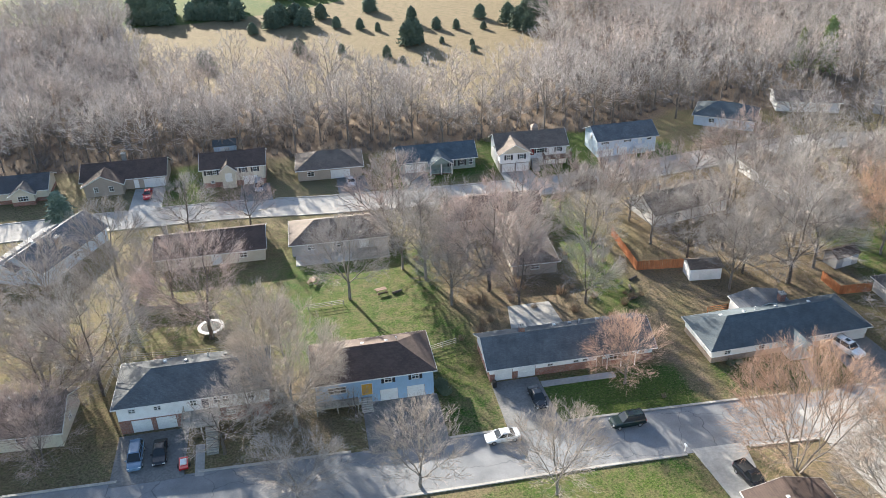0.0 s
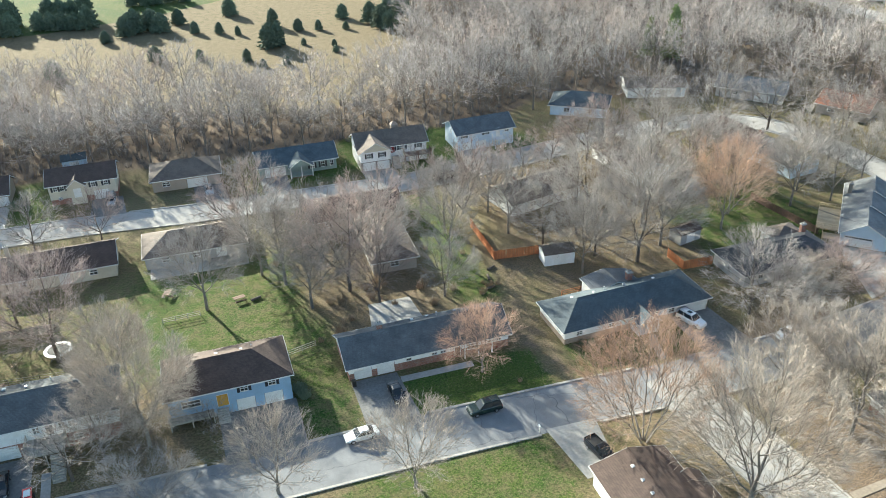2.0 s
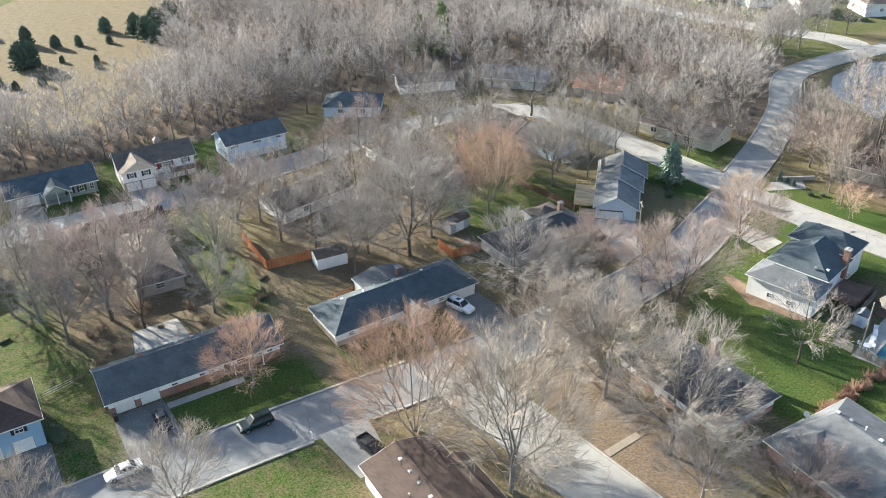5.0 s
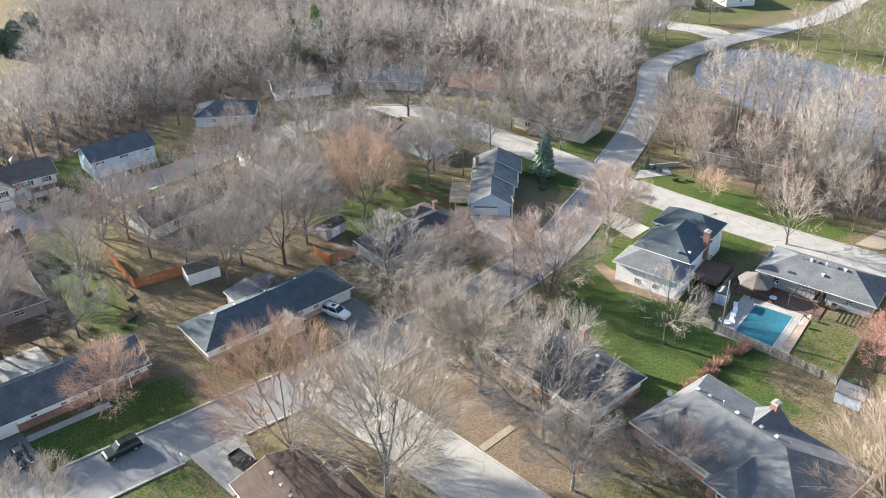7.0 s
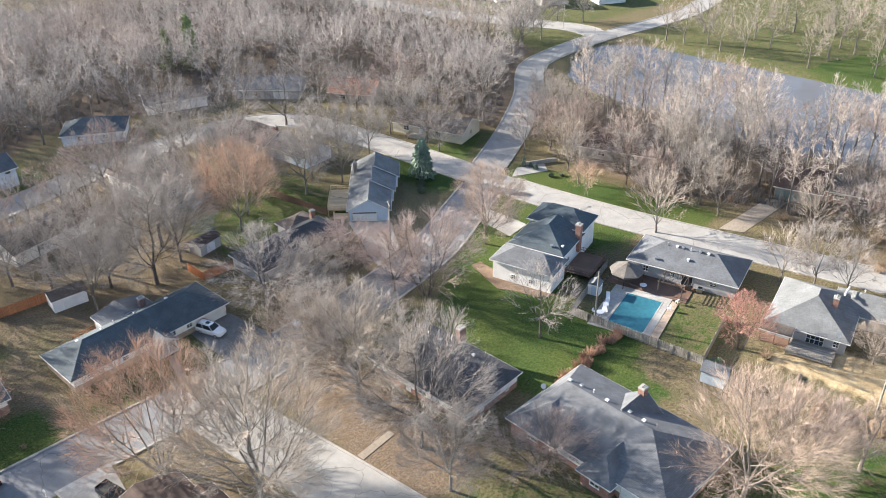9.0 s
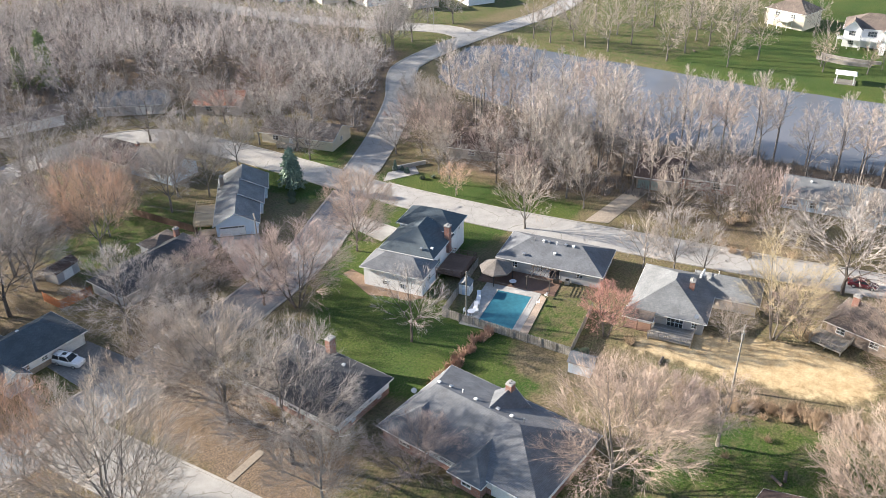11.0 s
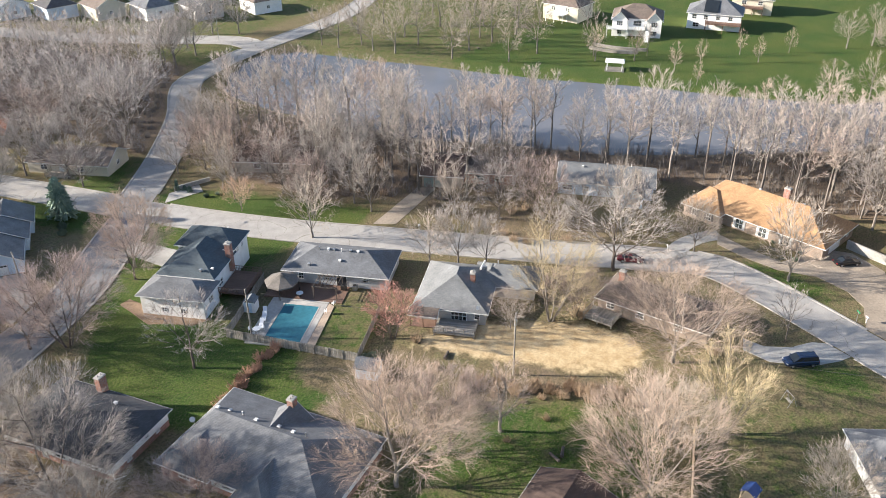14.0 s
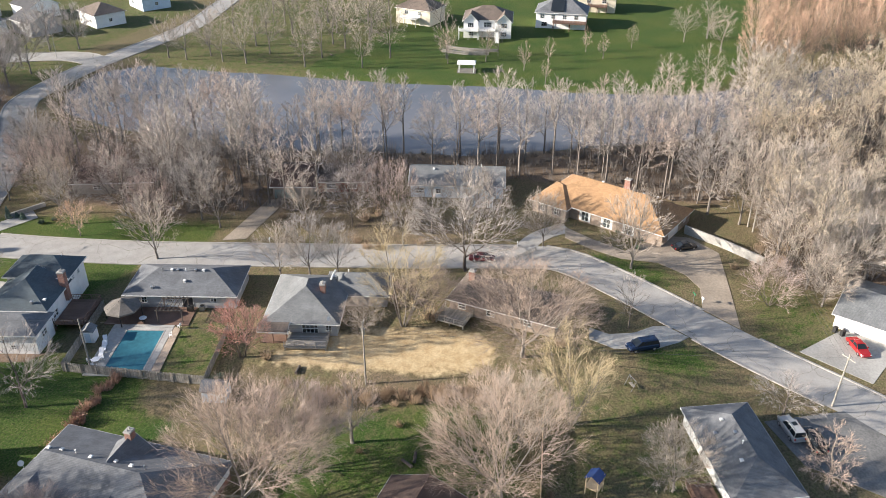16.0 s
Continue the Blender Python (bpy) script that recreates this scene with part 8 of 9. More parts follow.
# ---- the pool garden ----
def pool_garden():
    base = pose(126.2, 42.7, 0, 0, 0, 13)
    pool = thing("swimming_pool", "covered swimming pool with concrete surround", "pool", base)
    rim = Shape()
    L, W = 10.6, 6.4
    for a, b, c, d in ((-L / 2 - 1.2, -W / 2 - 1.0, L / 2 + 1.4, -W / 2), (-L / 2 - 1.2, W / 2, L / 2 + 1.4, W / 2 + 2.4), (-L / 2 - 1.2, -W / 2, -L / 2, W / 2), (L / 2, -W / 2, L / 2 + 1.4, W / 2)):
        rim.box(a, b, -0.05, c, d, 0.14)
    part("surround", rim, CONCRETE, pool, "pale concrete deck")
    edge = Shape()
    for a, b, c, d in ((-L / 2, -W / 2, L / 2, -W / 2 + 0.25), (-L / 2, W / 2 - 0.25, L / 2, W / 2), (-L / 2, -W / 2 + 0.25, -L / 2 + 0.25, W / 2 - 0.25), (L / 2 - 0.25, -W / 2 + 0.25, L / 2, W / 2 - 0.25)):
        edge.soft(a, b, 0.0, c, d, 0.17, 0.03)
    part("coping", edge, KERB, pool, "rounded pale coping")
    cover = Shape()
    n, m = 16, 10
    a, b = L - 0.5, W - 0.5
    cover.v += [(-a / 2 + a * i / n, -b / 2 + b * j / m, 0.13 - 0.09 * math.sin(math.pi * i / n) * math.sin(math.pi * j / m)) for j in range(m + 1) for i in range(n + 1)]
    cover.f += [(j * (n + 1) + i, j * (n + 1) + i + 1, (j + 1) * (n + 1) + i + 1, (j + 1) * (n + 1) + i) for j in range(m) for i in range(n)]
    part("cover", cover, POOLCOVER, pool, "taut teal winter cover")
    solo("paver_path", Shape().prism([(-6.4, -5.6), (5.6, -5.4), (6.4, -4.3), (-6.4, -4.25)], -0.05, 0.12), PAVER, "tan paver strip beside the pool", "path", kind="structure", m=base)
    solo("patio", Shape().prism([(6.7, -6.4), (11.9, -6.4), (11.9, 7.4), (6.7, 7.4)], -0.05, 0.13), BROWNWOOD, "brown boarded patio by the house", "patio", kind="structure", m=base)

    def spot(x, y, z=0.14, turn=0.0):
        return base @ pose(x, y, z, 0, 0, turn)

    # plastic loungers
    lounger = thing("sun_lounger", "white plastic sun lounger", "lounger", spot(-1.6, 4.6, 0.14, 12), "loungers by the pool")
    part("seat", Shape().soft(-0.95, -0.32, 0.26, 0.45, 0.32, 0.34, 0.03), PLASTIC, lounger)
    back = Shape()
    back.v += [(0.45, -0.32, 0.28), (0.45, 0.32, 0.28), (1.05, 0.32, 0.72), (1.05, -0.32, 0.72), (0.45, -0.32, 0.34), (0.45, 0.32, 0.34), (1.02, 0.32, 0.79), (1.02, -0.32, 0.79)]
    back.f += [(3, 2, 1, 0), (4, 5, 6, 7), (0, 1, 5, 4), (1, 2, 6, 5), (2, 3, 7, 6), (3, 0, 4, 7)]
    part("backrest", back, PLASTIC, lounger)
    for x in (-0.8, 0.5):
        for y in (-0.28, 0.28):
            part("leg", Shape().tube((x, y, 0), (x, y, 0.27), 0.03, 0.035, 6), PLASTIC, lounger)
    copy_thing(lounger, spot(0.2, 4.8, 0.14, 15))
    copy_thing(lounger, spot(1.7, 5.2, 0.14, 22))
    table = thing("garden_table", "round white plastic garden table", "table", spot(-3.5, 4.6))
    part("tabletop", Shape().tube((0, 0, 0.68), (0, 0, 0.73), 0.62, 0.62, 24), PLASTIC, table)
    for k in range(4):
        a = k * math.pi / 2 + 0.4
        part("leg", Shape().tube((0.5 * math.cos(a), 0.5 * math.sin(a), 0), (0.35 * math.cos(a), 0.35 * math.sin(a), 0.68), 0.03, 0.03, 6), PLASTIC, table)
    chair = thing("garden_chair", "white moulded plastic garden chair", "chair", spot(-4.5, 4.9, 0.14, 180), "chairs by the pool")
    part("seat", Shape().soft(-0.24, -0.25, 0.4, 0.24, 0.25, 0.45, 0.02), PLASTIC, chair)
    part("backrest", Shape().soft(0.2, -0.25, 0.45, 0.27, 0.25, 0.9, 0.03), PLASTIC, chair)
    for x in (-0.2, 0.2):
        for y in (-0.21, 0.21):
            part("leg", Shape().tube((x, y, 0), (x, y, 0.41), 0.025, 0.03, 6), PLASTIC, chair)
    for sgn in (-1, 1):
        part("armrest", Shape().soft(-0.2, sgn * 0.26 - 0.03, 0.62, 0.22, sgn * 0.26 + 0.03, 0.66, 0.01).tube((-0.17, sgn * 0.26, 0.44), (-0.17, sgn * 0.26, 0.63), 0.02, 0.02, 5), PLASTIC, chair)
    copy_thing(chair, spot(-3.4, 5.7, 0.14, 80))
    copy_thing(chair, spot(-2.7, 4.0, 0.14, -40))
    copy_thing(chair, spot(3.4, -4.6, 0.14, -70))
    copy_thing(chair, spot(6.0, -5.2, 0.14, -110))
    # hexagonal canopy on posts
    gz = thing("gazebo", "taupe canvas garden gazebo on dark posts", "gazebo", spot(8.6, 4.6, 0.13, 10))
    roof_s = Shape()
    r = 3.0
    rim6 = [(r * math.cos(k * math.tau / 8), r * math.sin(k * math.tau / 8)) for k in range(8)]
    for k in range(8):
        (x0, y0), (x1, y1) = rim6[k], rim6[(k + 1) % 8]
        roof_s.poly((x0, y0, 2.25), (x1, y1, 2.25), (x1 * 0.2, y1 * 0.2, 3.35), (x0 * 0.2, y0 * 0.2, 3.35))
        roof_s.poly((x0, y0, 1.98), (x1, y1, 1.98), (x1, y1, 2.25), (x0, y0, 2.25))
    canopy = part("canopy", roof_s, CANVAS, gz, "taupe cloth canopy")
    part("vent", Shape().tube((0, 0, 3.4), (0, 0, 3.75), 0.75, 0.03, 8), CANVAS, canopy)
    for k in range(0, 8, 2):
        x, y = rim6[k]
        part("post", Shape().box(x * 0.95 - 0.06, y * 0.95 - 0.06, 0, x * 0.95 + 0.06, y * 0.95 + 0.06, 2.2), DARKMETAL, gz)
    pg = thing("pergola", "open dark timber pergola with slatted top", "pergola", spot(9.0, -3.4, 0.13))
    for x in (-1.8, 1.8):
        for y in (-2.0, 2.0):
            part("post", Shape().soft(x - 0.08, y - 0.08, 0, x + 0.08, y + 0.08, 2.4, 0.02), BARKDARK, pg)
    for x in (-1.8, 1.8):
        part("beam", Shape().box(x - 0.05, -2.3, 2.4, x + 0.05, 2.3, 2.56), BARKDARK, pg)
    for k in range(7):
        y = -1.95 + k * 0.65
        part("slat", Shape().box(-2.2, y - 0.03, 2.562, 2.2, y + 0.03, 2.66), BARKDARK, pg)
    tb = thing("patio_table", "white round patio table on the boards", "table", spot(7.6, 1.2, 0.13))
    part("tabletop", Shape().tube((0, 0, 0.68), (0, 0, 0.74), 0.6, 0.6, 20), PLASTIC, tb)
    part("stem", Shape().tube((0, 0, 0), (0, 0, 0.68), 0.25, 0.06, 10), DARKMETAL, tb)
    grill = thing("barbecue_grill", "black lidded barbecue grill", "grill", spot(10.8, -5.6, 0.13, 90))
    part("cart", Shape().soft(-0.5, -0.28, 0.08, 0.5, 0.28, 0.8, 0.02), DARKMETAL, grill)
    part("lid", Shape().tube((-0.42, 0, 0.86), (0.42, 0, 0.86), 0.27, 0.27, 12), BLACK, grill)
    ac = thing("air_conditioner", "grey outdoor air conditioning unit", "air conditioner", spot(11.4, -7.4, 0.0))
    part("case", Shape().soft(-0.42, -0.42, 0, 0.42, 0.42, 0.85, 0.04), METALGREY, ac)
    part("fan_grille", Shape().tube((0, 0, 0.85), (0, 0, 0.89), 0.34, 0.3, 16), DARKMETAL, ac)
    bed = [(116.8, 67.5), (115.2, 64.0), (117.0, 61.5), (118.6, 57.2), (122.2, 55.4), (122.8, 58.8), (120.9, 67.6), (121.6, 72.0), (119.0, 72.4)]
    solo("mulch_bed", Shape().prism([(121.3 + (x - 121.3) * 0.74, y) for x, y in bed], -0.05, 0.05), MULCH, "brown bark mulch bed round the white house", "garden bed", kind="structure")
    # small white cabin by the fence
    sh = thing("garden_shed", "small white pool shed with grey roof", "shed", spot(2.6, 7.9, 0.0, 2))
    part("wall", Shape().box(-0.95, -0.95, 0, 0.95, 0.95, 2.0), OFFWHITE, sh)
    rs = Shape().poly((-1.1, -1.1, 1.98), (1.1, -1.1, 1.98), (1.1, 0, 2.6), (-1.1, 0, 2.6)).poly((1.1, 1.1, 1.98), (-1.1, 1.1, 1.98), (-1.1, 0, 2.6), (1.1, 0, 2.6)).poly((-0.95, -0.95, 2.0), (-0.95, 0.95, 2.0), (-0.95, 0, 2.55)).poly((0.95, 0.95, 2.0), (0.95, -0.95, 2.0), (0.95, 0, 2.55))
    part("roof", rs, R_LIGHT, sh)
    part("door", Shape().box(-0.98, -0.45, 0.05, -0.952, 0.35, 1.8), LBLUE_SIDE, sh)


pool_garden()


def plank_fence(label, pts, h, material, name="fence", width=0.14, gap=0.03, wander=0.04, cat="fence"):
    """A board fence along the points: every board is a part of its own."""
    f = thing(name, label, cat, pose(0, 0, 0))
    rng = random.Random(len(pts) * 7 + int(pts[0][0]))
    board = mesh_of("board", Shape().soft(-width / 2, -0.012, 0.03, width / 2, 0.012, h, 0.012), material)
    for a, b in zip(pts, pts[1:]):
        d = math.dist(a, b)
        ang = math.atan2(b[1] - a[1], b[0] - a[0])
        n = int(d / (width + gap))
        ux, uy = math.cos(ang), math.sin(ang)
        for i in range(n):
            ob = new("board", board)
            s = (i + 0.5) * d / n
            ob.parent = f
            ob.matrix_basis = pose(a[0] + ux * s, a[1] + uy * s, rng.uniform(-0.02, 0.0), rng.uniform(-1, 1), rng.uniform(-1.2, 1.2), math.degrees(ang)) @ Matrix.Diagonal((1, 1, 1 + rng.uniform(-wander, wander), 1))
        for i in range(int(d / 2.4) + 1):
            s = min(d, i * 2.4)
            p = (a[0] + ux * s - uy * 0.09, a[1] + uy * s + ux * 0.09)
            part("post", Shape().box(p[0] - 0.05, p[1] - 0.05, 0, p[0] + 0.05, p[1] + 0.05, h - 0.1), material, f)
        for z in (0.35, h - 0.35):
            part("rail", Shape().tube((a[0] - uy * 0.05, a[1] + ux * 0.05, z), (b[0] - uy * 0.05, b[1] + ux * 0.05, z), 0.04, 0.04, 4), material, f)
    return f


plank_fence("weathered grey picket fence round the pool garden", [(121.3, 28.0), (118.9, 50.0)], 1.7, WOOD)
plank_fence("grey board fence beside the pool garden", [(118.9, 50.0), (128.5, 52.4), (135.4, 54.1)], 1.8, WOOD)
plank_fence("grey board fence on the lawn side", [(121.3, 28.0), (134.6, 31.0)], 1.6, WOOD)
plank_fence("new orange cedar board fence", [(54.6, 132.0), (54.3, 118.6), (63.4, 117.6)], 1.9, REDWOOD)
plank_fence("cedar board fence corner behind a ranch house", [(84.0, 108.5), (84.2, 103.6), (90.0, 103.3)], 1.8, REDWOOD)
plank_fence("brown leaning board fence between gardens", [(112.2, 122.5), (113.4, 113.6), (114.6, 105.4)], 1.6, BROWNWOOD)
plank_fence("tan board fence between two back yards", [(125.6, -21.0), (112.1, -22.7), (98, -24.4)], 1.7, TANWOOD)
plank_fence("dark board fence across a back yard", [(-32.4, 147.0), (-32.7, 123.6), (-20, 122.8)], 1.7, WOOD)


def post_rail_fence(label, pts, h, material):
    f = thing("rail_fence", label, "fence", pose(0, 0, 0))
    posts_rail(f, pts, h, 0, material, 2.4, 3, 0.1)


post_rail_fence("low cedar rail fence behind the slate roof", [(60.5, 103.5), (64.0, 103.6), (71, 104.6)], 1.1, REDWOOD)
post_rail_fence("grey rail fence between back yards", [(-4, 119.0), (2, 119.3)], 1.0, WOOD)
post_rail_fence("grey rail fence beside the brown roof", [(14, 103), (18.5, 104.2)], 1.1, WOOD)
post_rail_fence("thin wire fence on posts across the back lots", [(-33, 111.2), (-22, 110), (-8, 109)], 1.2, WOOD)
post_rail_fence("weathered rail fence between two back yards", [(-33.2, 123.3), (-33.4, 113.1), (-34.3, 102.6)], 1.1, WOOD)
post_rail_fence("weathered rail fence by the street", [(166.8, -8.6), (172.6, -12.6)], 0.8, WOOD)
post_rail_fence("dam guard rail beside the lane", [(177.5, 104.6), (203, 119.4), (214.5, 128.6), (221, 132.3), (238, 133.4), (257, 132.2)], 0.9, METALGREY)


def shed(label, x, y, rz, L, D, h, rise, wall_mat, roof_mat):
    s = thing("garden_shed", label, "shed", pose(x, y, 0, 0, 0, rz))
    walls(s, -L / 2, -D / 2, L / 2, D / 2, 0, h, wall_mat, {})
    roof(s, -L / 2, -D / 2, L / 2, D / 2, h, rise, "gable", roof_mat, "x", wall_mat, 0.2, False)
    place = side_map("f", -L / 2, -D / 2, L / 2, D / 2)
    d = Shape()
    bar(d, place, L * 0.3, L * 0.7, 0.05, min(1.85, h - 0.1), 0.005, 0.04)
    part("door", d, WHITE, s, "plank shed door")
    return s


shed("white garden shed with a taupe roof", 64.8, 114.6, -6, 5.6, 3.4, 2.4, 0.8, OFFWHITE, R_TAUPE)
shed("pale grey garden shed behind the picket fence", 119.3, 25.0, 100, 3.4, 2.6, 2.0, 0.8, LBLUE_SIDE, R_GREY)
shed("long brown garden shed in shade", 90.5, 113.0, 12, 5.0, 3.0, 2.2, 0.8, GREY_SIDE, R_BROWN)
shed("small blue metal shed at the wood's edge", -20.6, 192.4, 2, 5.2, 3.4, 2.3, 0.8, LBLUE_SIDE, R_SLATE)


# ---- poles, wires, lamps ----
def pole(label, x, y, h, rz=0, lean=0.0, arm=True, can=False):
    p = thing("utility_pole", label, "utility pole", pose(x, y, 0, lean, 0, rz))
    part("mast", Shape().tube((0, 0, -0.2), (0, 0, h), 0.16, 0.1, 10), WOOD, p)
    if arm:
        part("crossarm", Shape().box(-1.1, -0.06, h - 0.75, 1.1, 0.06, h - 0.62), WOOD, p)
        for k in (-1.0, -0.4, 0.4, 1.0):
            part("insulator", Shape().tube((k, 0, h - 0.62), (k, 0, h - 0.45), 0.05, 0.03, 8), METALGREY, p)
    if can:
        part("transformer", Shape().tube((0.28, 0, h - 2.4), (0.28, 0, h - 1.5), 0.24, 0.24, 12), METALGREY, p, "grey transformer can")
    return p


pole("grey utility pole with a transformer in the yard", 127.4, 5.3, 11.2, 10, 0, True, True)
pole("leaning utility pole by the street", 139.2, -60.0, 9.0, 40, 4)
pole("utility pole by the curve", 114.6, 88.2, 9.5, 60)
pole("thin pole in the back lots", -33.3, 111.1, 9.5, 0)
pole("utility pole among garden trees", 120.5, 46.5, 9.0, 10, 0, False)
pole("utility pole by the white house", 104.0, 118.5, 9.5, 60)


def cable(label, a, b, sag, offset=0.0, r=0.013):
    c = Shape()
    a, b = Vector(a), Vector(b)
    pts = [a.lerp(b, i / 14) - Vector((0, 0, sag * 4 * (i / 14) * (1 - i / 14))) for i in range(15)]
    limb(c, pts, r, r, 4)
    solo("overhead_cable", c, RUBBER, label, "cable", "overhead cables")


for dx in (-0.9, 0.0, 0.9):
    cable("grey overhead cable sagging between poles", (114.6 + dx * 0.5, 88.2 - dx * 0.9, 9.0), (104.0 + dx * 0.5, 118.5 - dx * 0.9, 9.0), 1.0)
    cable("grey overhead cable sagging between poles", (104.0 + dx * 0.5, 118.5 - dx * 0.9, 9.0), (96.0 + dx * 0.5, 152.0 - dx * 0.9, 9.0), 1.0)
cable("grey overhead cable over the back lots", (127.4, 5.3, 10.6), (120.5, 46.5, 8.8), 1.2)
cable("grey overhead cable over the back lots", (120.5, 46.5, 8.8), (114.6, 88.2, 8.9), 1.2)
cable("grey overhead cable over the back lots", (127.4, 5.3, 10.6), (139.2, -60.0, 8.6), 1.6)
cable("grey service cable to a house", (127.4, 5.3, 8.6), (143.8, 10.0, 2.8), 0.5)
cable("grey service cable to a house", (120.5, 46.5, 8.0), (137.0, 50.0, 2.8), 0.5)
cable("grey overhead cable over back yards", (-33.3, 111.1, 9.0), (-31.5, 160, 9.0), 1.0)
cable("grey overhead cable over back yards", (-33.3, 111.1, 9.0), (-36.0, 84, 9.0), 0.8)


pole("weathered utility pole in a cleared strip of the wood", 192.5, -51.6, 11.0, 80, 0)
pole("weathered utility pole beside its twin in the wood", 190.4, -52.4, 10.4, 80, 0, False)
for dx in (-0.8, 0.0, 0.8):
    cable("grey overhead cable along the cleared strip", (192.5, -51.6 + dx, 10.6), (139.2, -60.0 + dx, 8.6), 1.4)


def street_lamp(label, x, y, h, rz):
    p = thing("street_lamp", label, "street lamp", pose(x, y, 0, 0, 0, rz))
    part("mast", Shape().tube((0, 0, 0), (0, 0, h), 0.09, 0.06, 10), METALGREY, p)
    part("arm", Shape().tube((0, 0, h - 0.1), (1.5, 0, h + 0.25), 0.04, 0.035, 6), METALGREY, p)
    part("lamp_head", Shape().soft(1.3, -0.14, h + 0.16, 2.0, 0.14, h + 0.32, 0.05), METALGREY, p)


street_lamp("grey street lamp at the junction", 143.9, 87.2, 6.8, 20)
street_lamp("grey street lamp by the far road", 255.6, 152.6, 8.5, 200)


def small_things():
    # street sign on the grass tip
    s = thing("street_sign", "green street name sign on a post", "sign", pose(160.6, -41.0, 0, 0, 0, 30))
    part("post", Shape().tube((0, 0, 0), (0, 0, 2.6), 0.04, 0.04, 8), METALGREY, s)
    part("plate", Shape().box(-0.45, -0.015, 2.35, 0.45, 0.015, 2.6), paint("sign green", (0.01, 0.22, 0.08)), s)
    part("lettering", Shape().box(-0.34, -0.022, 2.44, 0.34, -0.016, 2.52), WHITE, s, "plain white bar of lettering")
    hy = thing("mailbox", "pale roadside mailbox on a post", "mailbox", pose(161.8, -42.6, 0, 0, 0, 30))
    part("post", Shape().box(-0.05, -0.05, 0, 0.05, 0.05, 1.0), WHITE, hy)
    part("box", Shape().soft(-0.3, -0.11, 1.0, 0.3, 0.11, 1.26, 0.06), PLASTIC, hy)
    copy_thing(hy, pose(173.0, -9.0, 0, 0, 0, 10))
    copy_thing(hy, pose(43.2, 74.4, 0, 0, 0, 90))
    copy_thing(hy, pose(162.6, 36.8, 0, 0, 0, 12))
    # trampoline and garden clutter behind the first house
    t = thing("trampoline", "round trampoline with a pale skirt and dark mat", "trampoline", pose(-19.8, 116.4, 0))
    part("mat", Shape().tube((0, 0, 0.82), (0, 0, 0.85), 1.6, 1.6, 28), BLACK, t)
    ring = Shape()
    for k in range(28):
        a, b = k * math.tau / 28, (k + 1) * math.tau / 28
        ring.poly((1.6 * math.cos(a), 1.6 * math.sin(a), 0.86), (2.15 * math.cos(a), 2.15 * math.sin(a), 0.84), (2.15 * math.cos(b), 2.15 * math.sin(b), 0.84), (1.6 * math.cos(b), 1.6 * math.sin(b), 0.86))
    part("pad", ring, PLASTIC, t, "pale edge pad")
    for k in range(6):
        a = k * math.tau / 6
        part("leg", Shape().tube((2.05 * math.cos(a), 2.05 * math.sin(a), 0), (2.05 * math.cos(a), 2.05 * math.sin(a), 0.84), 0.04, 0.04, 6), METALGREY, t)
    # picnic table
    p = thing("picnic_table", "dark weathered picnic table on a lawn", "table", pose(8.7, 121.6, 0, 0, 0, 12))
    for k in range(5):
        part("board", Shape().box(-0.95, -0.42 + k * 0.17, 0.72, 0.95, -0.27 + k * 0.17, 0.76), BROWNWOOD, p)
    for y in (-0.8, 0.8):
        part("bench", Shape().box(-0.95, y - 0.14, 0.42, 0.95, y + 0.14, 0.46), BROWNWOOD, p)
    for x in (-0.7, 0.7):
        part("leg", Shape().tube((x, -0.85, 0), (x, 0.2, 0.72), 0.05, 0.05, 4).tube((x, 0.85, 0), (x, -0.2, 0.72), 0.05, 0.05, 4).tube((x, -0.85, 0.4), (x, 0.85, 0.4), 0.04, 0.04, 4), BROWNWOOD, p)
    copy_thing(p, pose(-2.7, 127.5, 0, 0, 0, 70))
    copy_thing(p, pose(-27.5, 109.5, 0, 0, 0, 40))
    # logs on the lawn edges
    lg = solo("log", Shape().tube((-0.9, 0, 0.22), (0.9, 0, 0.22), 0.24, 0.2, 10), BARKDARK, "cut log lying on the grass", "log", m=pose(11.4, 121.0, 0, 0, 0, 20))
    for x, y, r in ((113.3, -5.2, 60), (114.6, -5.9, 10), (280, 70, 40), (127.8, 16.2, 5), (52.6, 116.0, 30), (51.0, 113.2, 80), (50.2, 110.0, 12)):
        copy_thing(lg, pose(x, y, 0, 0, 0, r))
    # playset and swing
    s = thing("playset", "wooden climbing frame with blue canopy and slide", "playset", pose(114.5, -29.0, 0, 0, 0, -20))
    for x in (-0.8, 0.8):
        for y in (-0.8, 0.8):
            part("post", Shape().box(x - 0.06, y - 0.06, 0, x + 0.06, y + 0.06, 2.9), TANWOOD, s)
    part("platform", Shape().box(-0.9, -0.9, 1.2, 0.9, 0.9, 1.32), TANWOOD, s)
    part("canopy", Shape().poly((-1, -1, 2.75), (1, -1, 2.75), (1, 0, 3.4), (-1, 0, 3.4)).poly((1, 1, 2.75), (-1, 1, 2.75), (-1, 0, 3.4), (1, 0, 3.4)).poly((-1, 0, 3.36), (1, 0, 3.36), (1, -1, 2.71), (-1, -1, 2.71)), paint("blue tarpaulin", (0.02, 0.06, 0.22), 0.6), s)
    sl = Shape().poly((0.9, -0.3, 1.3), (0.9, 0.3, 1.3), (3.0, 0.3, 0.15), (3.0, -0.3, 0.15)).box(0.9, -0.34, 1.28, 1.0, 0.34, 1.4)
    part("slide", sl, paint("green plastic", (0.03, 0.25, 0.1), 0.5), s)
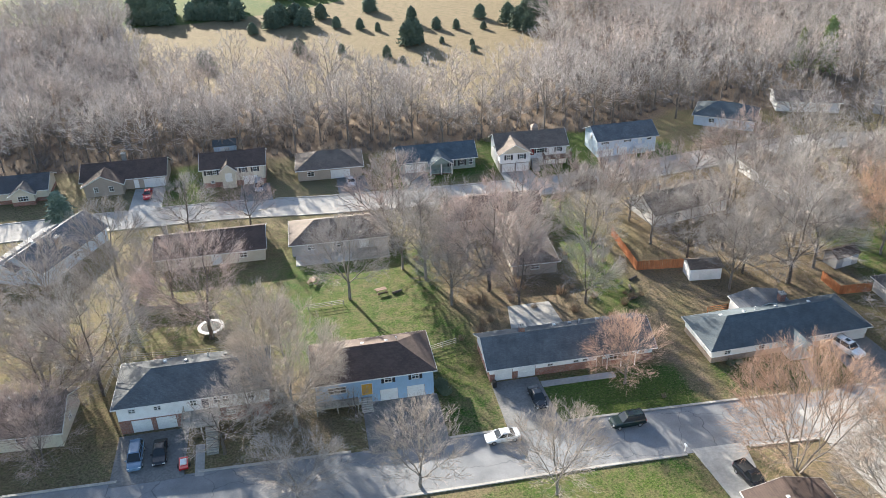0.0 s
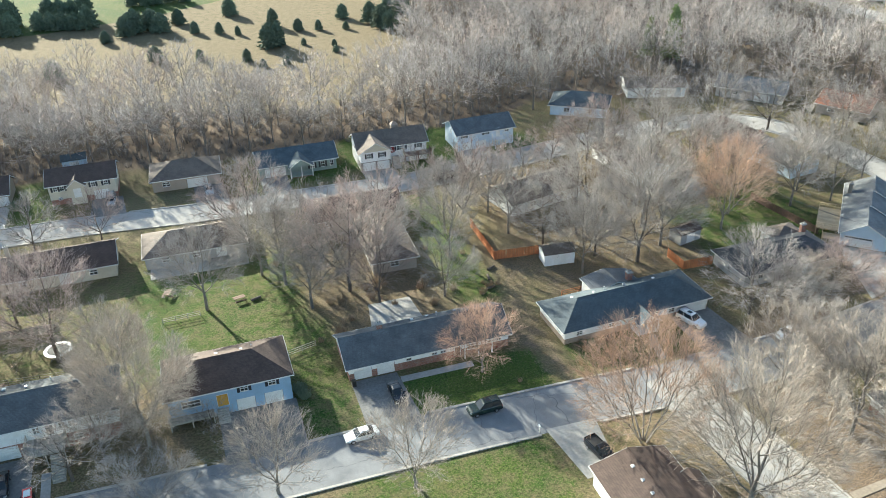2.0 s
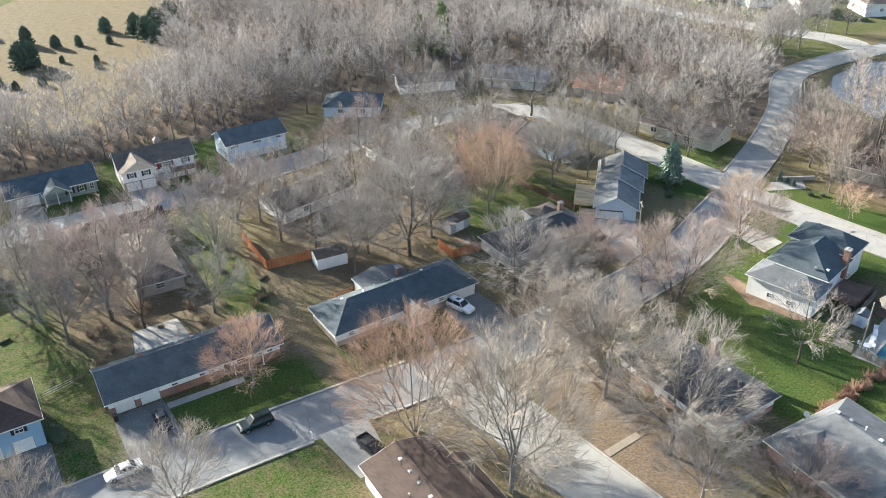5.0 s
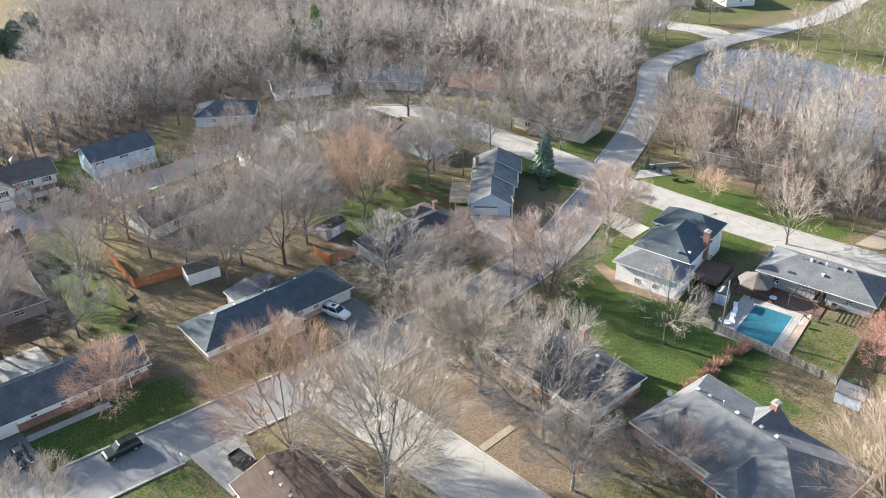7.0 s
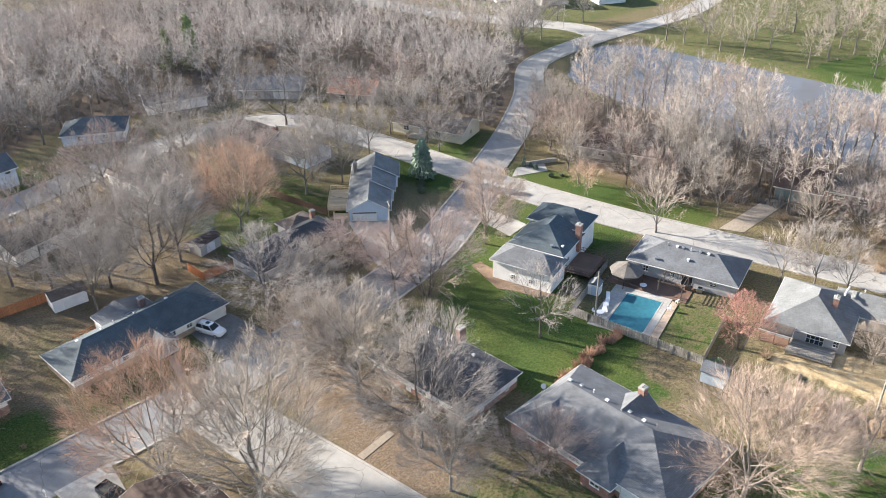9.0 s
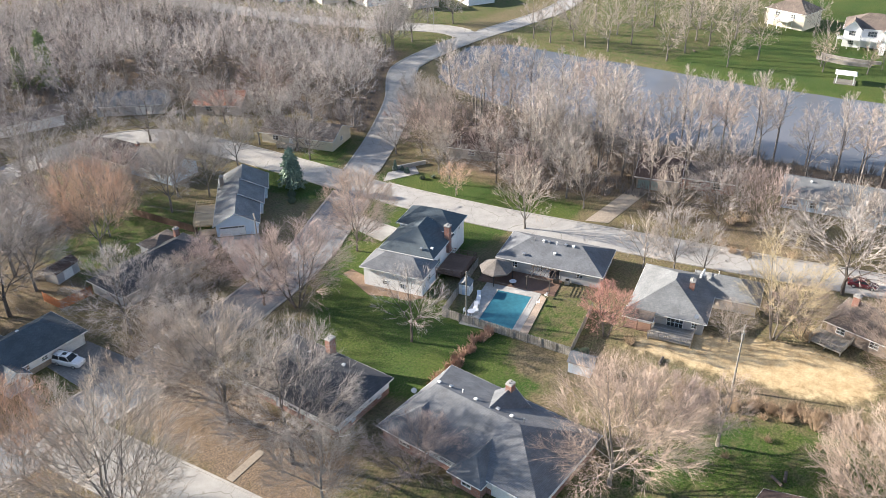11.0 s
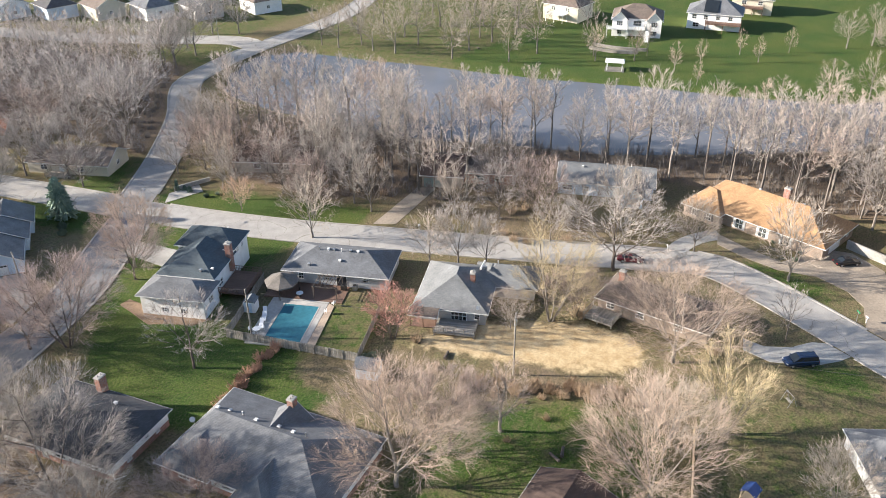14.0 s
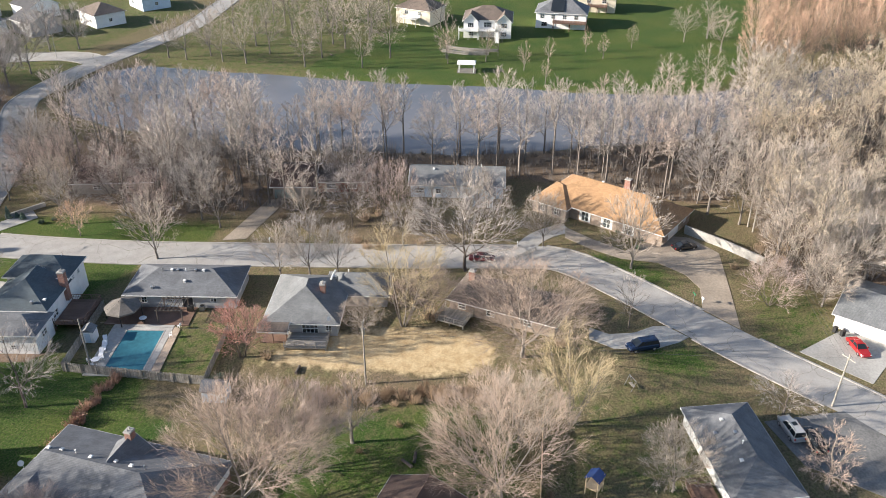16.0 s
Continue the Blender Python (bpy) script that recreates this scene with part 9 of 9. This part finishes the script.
    part("rail", Shape().box(-0.9, -0.9, 1.9, 0.9, -0.84, 2.0).box(-0.9, 0.84, 1.9, 0.9, 0.9, 2.0), TANWOOD, s)
    sw = thing("garden_swing", "small metal frame swing on the lawn", "swing", pose(136.4, -32.4, 0, 0, 0, 35))
    for x in (-0.9, 0.9):
        part("leg", Shape().tube((x, -0.7, 0), (x, 0, 1.7), 0.035, 0.035, 6).tube((x, 0.7, 0), (x, 0, 1.7), 0.035, 0.035, 6), METALGREY, sw)
    part("bar", Shape().tube((-0.95, 0, 1.7), (0.95, 0, 1.7), 0.04, 0.04, 6), METALGREY, sw)
    part("seat", Shape().soft(-0.6, -0.22, 0.5, 0.6, 0.22, 0.56, 0.02).tube((-0.55, 0, 0.55), (-0.55, 0, 1.7), 0.012, 0.012, 4).tube((0.55, 0, 0.55), (0.55, 0, 1.7), 0.012, 0.012, 4), WOOD, sw)
    # white shelter on the far bank
    g = thing("pavilion", "white lakeside pavilion on four posts", "pavilion", pose(275.0, 24.6, 0, 0, 0, -80))
    for x in (-2.2, 2.2):
        for y in (-1.7, 1.7):
            part("post", Shape().soft(x - 0.14, y - 0.14, 0, x + 0.14, y + 0.14, 2.7, 0.03), WHITE, g)
    part("floor", Shape().box(-2.8, -2.2, -0.05, 2.8, 2.2, 0.2), STONE, g)
    part("roof", Shape().poly((-2.8, -2.3, 2.7), (2.8, -2.3, 2.7), (2.4, 0, 3.3), (-2.4, 0, 3.3)).poly((2.8, 2.3, 2.7), (-2.8, 2.3, 2.7), (-2.4, 0, 3.3), (2.4, 0, 3.3)).poly((-2.8, 2.3, 2.7), (-2.8, -2.3, 2.7), (-2.4, 0, 3.3)).poly((2.8, -2.3, 2.7), (2.8, 2.3, 2.7), (2.4, 0, 3.3)).poly((-2.8, -2.3, 2.68), (-2.8, 2.3, 2.68), (2.8, 2.3, 2.68), (2.8, -2.3, 2.68)), WHITE, g, "pale metal roof")
    # stone terraces below the large house
    for k, (x, a, b) in enumerate(((292.6, 21.5, 36.8), (296.6, 19.5, 36.5))):
        w = Shape()
        n = 12
        for i in range(n):
            y0, y1 = a + (b - a) * i / n, a + (b - a) * (i + 1) / n
            bow0, bow1 = -1.4 * math.sin(math.pi * i / n), -1.4 * math.sin(math.pi * (i + 1) / n)
            w.poly((x + bow0, y0, 0), (x + bow1, y1, 0), (x + bow1, y1, 1.0), (x + bow0, y0, 1.0))
            w.poly((x + bow0, y0, 1.0), (x + bow1, y1, 1.0), (x + bow1 + 0.5, y1, 1.0), (x + bow0 + 0.5, y0, 1.0))
            w.poly((x + bow0 + 0.5, y0, 1.0), (x + bow1 + 0.5, y1, 1.0), (x + bow1 + 0.5, y1, 0), (x + bow0 + 0.5, y0, 0))
        solo("terrace_wall", w, STONE, "curved stone terrace wall with planting", "wall", "terrace walls", "structure")
        for i in range(9):
            again(green_bush, x + 1.4 - 1.2 * math.sin(math.pi * i / 9), a + (b - a) * (i + 0.5) / 9, 0.7, i * 40)
    # white garden wall by the tan roof
    solo("garden_wall", Shape().prism([(186.8, -39.6), (182.4, -47.0), (177.7, -53.5), (177.4, -53.2), (182.1, -46.8), (186.5, -39.4)], 0, 1.7), CONCRETE, "long pale garden wall below the wood", "wall", kind="structure")
    # low walls of the parking pad by the junction
    solo("low_wall", Shape().prism([(158.6, 92.6), (165.6, 88.6), (165.4, 88.3), (158.4, 92.3)], 0, 0.9), CONCRETE, "low pale concrete wall by a parking pad", "wall", kind="structure")
    # fallen trunk in the wood
    solo("fallen_trunk", Shape().tube((180.5, 70.0, 0.4), (191.0, 71.8, 6.5), 0.3, 0.12, 8), P_BARK, "pale broken trunk leaning in the wood", "trunk")
    # small trailer on the first driveway
    tr = thing("utility_trailer", "small red utility trailer with a pale bundle", "trailer", pose(-21.7, 85.6, 0, 0, 0, 95))
    part("bed", Shape().soft(-1.1, -0.6, 0.42, 1.1, 0.6, 0.72, 0.04), C_RED, tr)
    part("tongue", Shape().tube((1.1, 0, 0.46), (2.1, 0, 0.4), 0.04, 0.04, 6), DARKMETAL, tr)
    part("bundle", Shape().soft(-0.5, -0.4, 0.72, 0.5, 0.4, 1.0, 0.1), PLASTIC, tr, "pale wrapped bundle")
    for sy in (-1, 1):
        part("wheel", Shape().tube((-0.1, sy * 0.64, 0.3), (-0.1, sy * 0.82, 0.3), 0.3, 0.3, 14), BLACK, tr, "black tyre")
    # wheeled bins by the garages
    b = thing("wheelie_bin", "dark wheeled rubbish bin by a garage", "bin", pose(21.9, 92.6, 0))
    part("bin_body", Shape().soft(-0.28, -0.3, 0.05, 0.28, 0.3, 0.98, 0.03), BLACK, b)
    part("lid", Shape().soft(-0.31, -0.34, 0.98, 0.31, 0.34, 1.06, 0.04), DARKMETAL, b)
    copy_thing(b, pose(158.6, -63.0, 0, 0, 0, 40))
    copy_thing(b, pose(157.8, -64.0, 0, 0, 0, 30))
    copy_thing(b, pose(61.6, 89.6, 0, 0, 0, 10))


small_things()
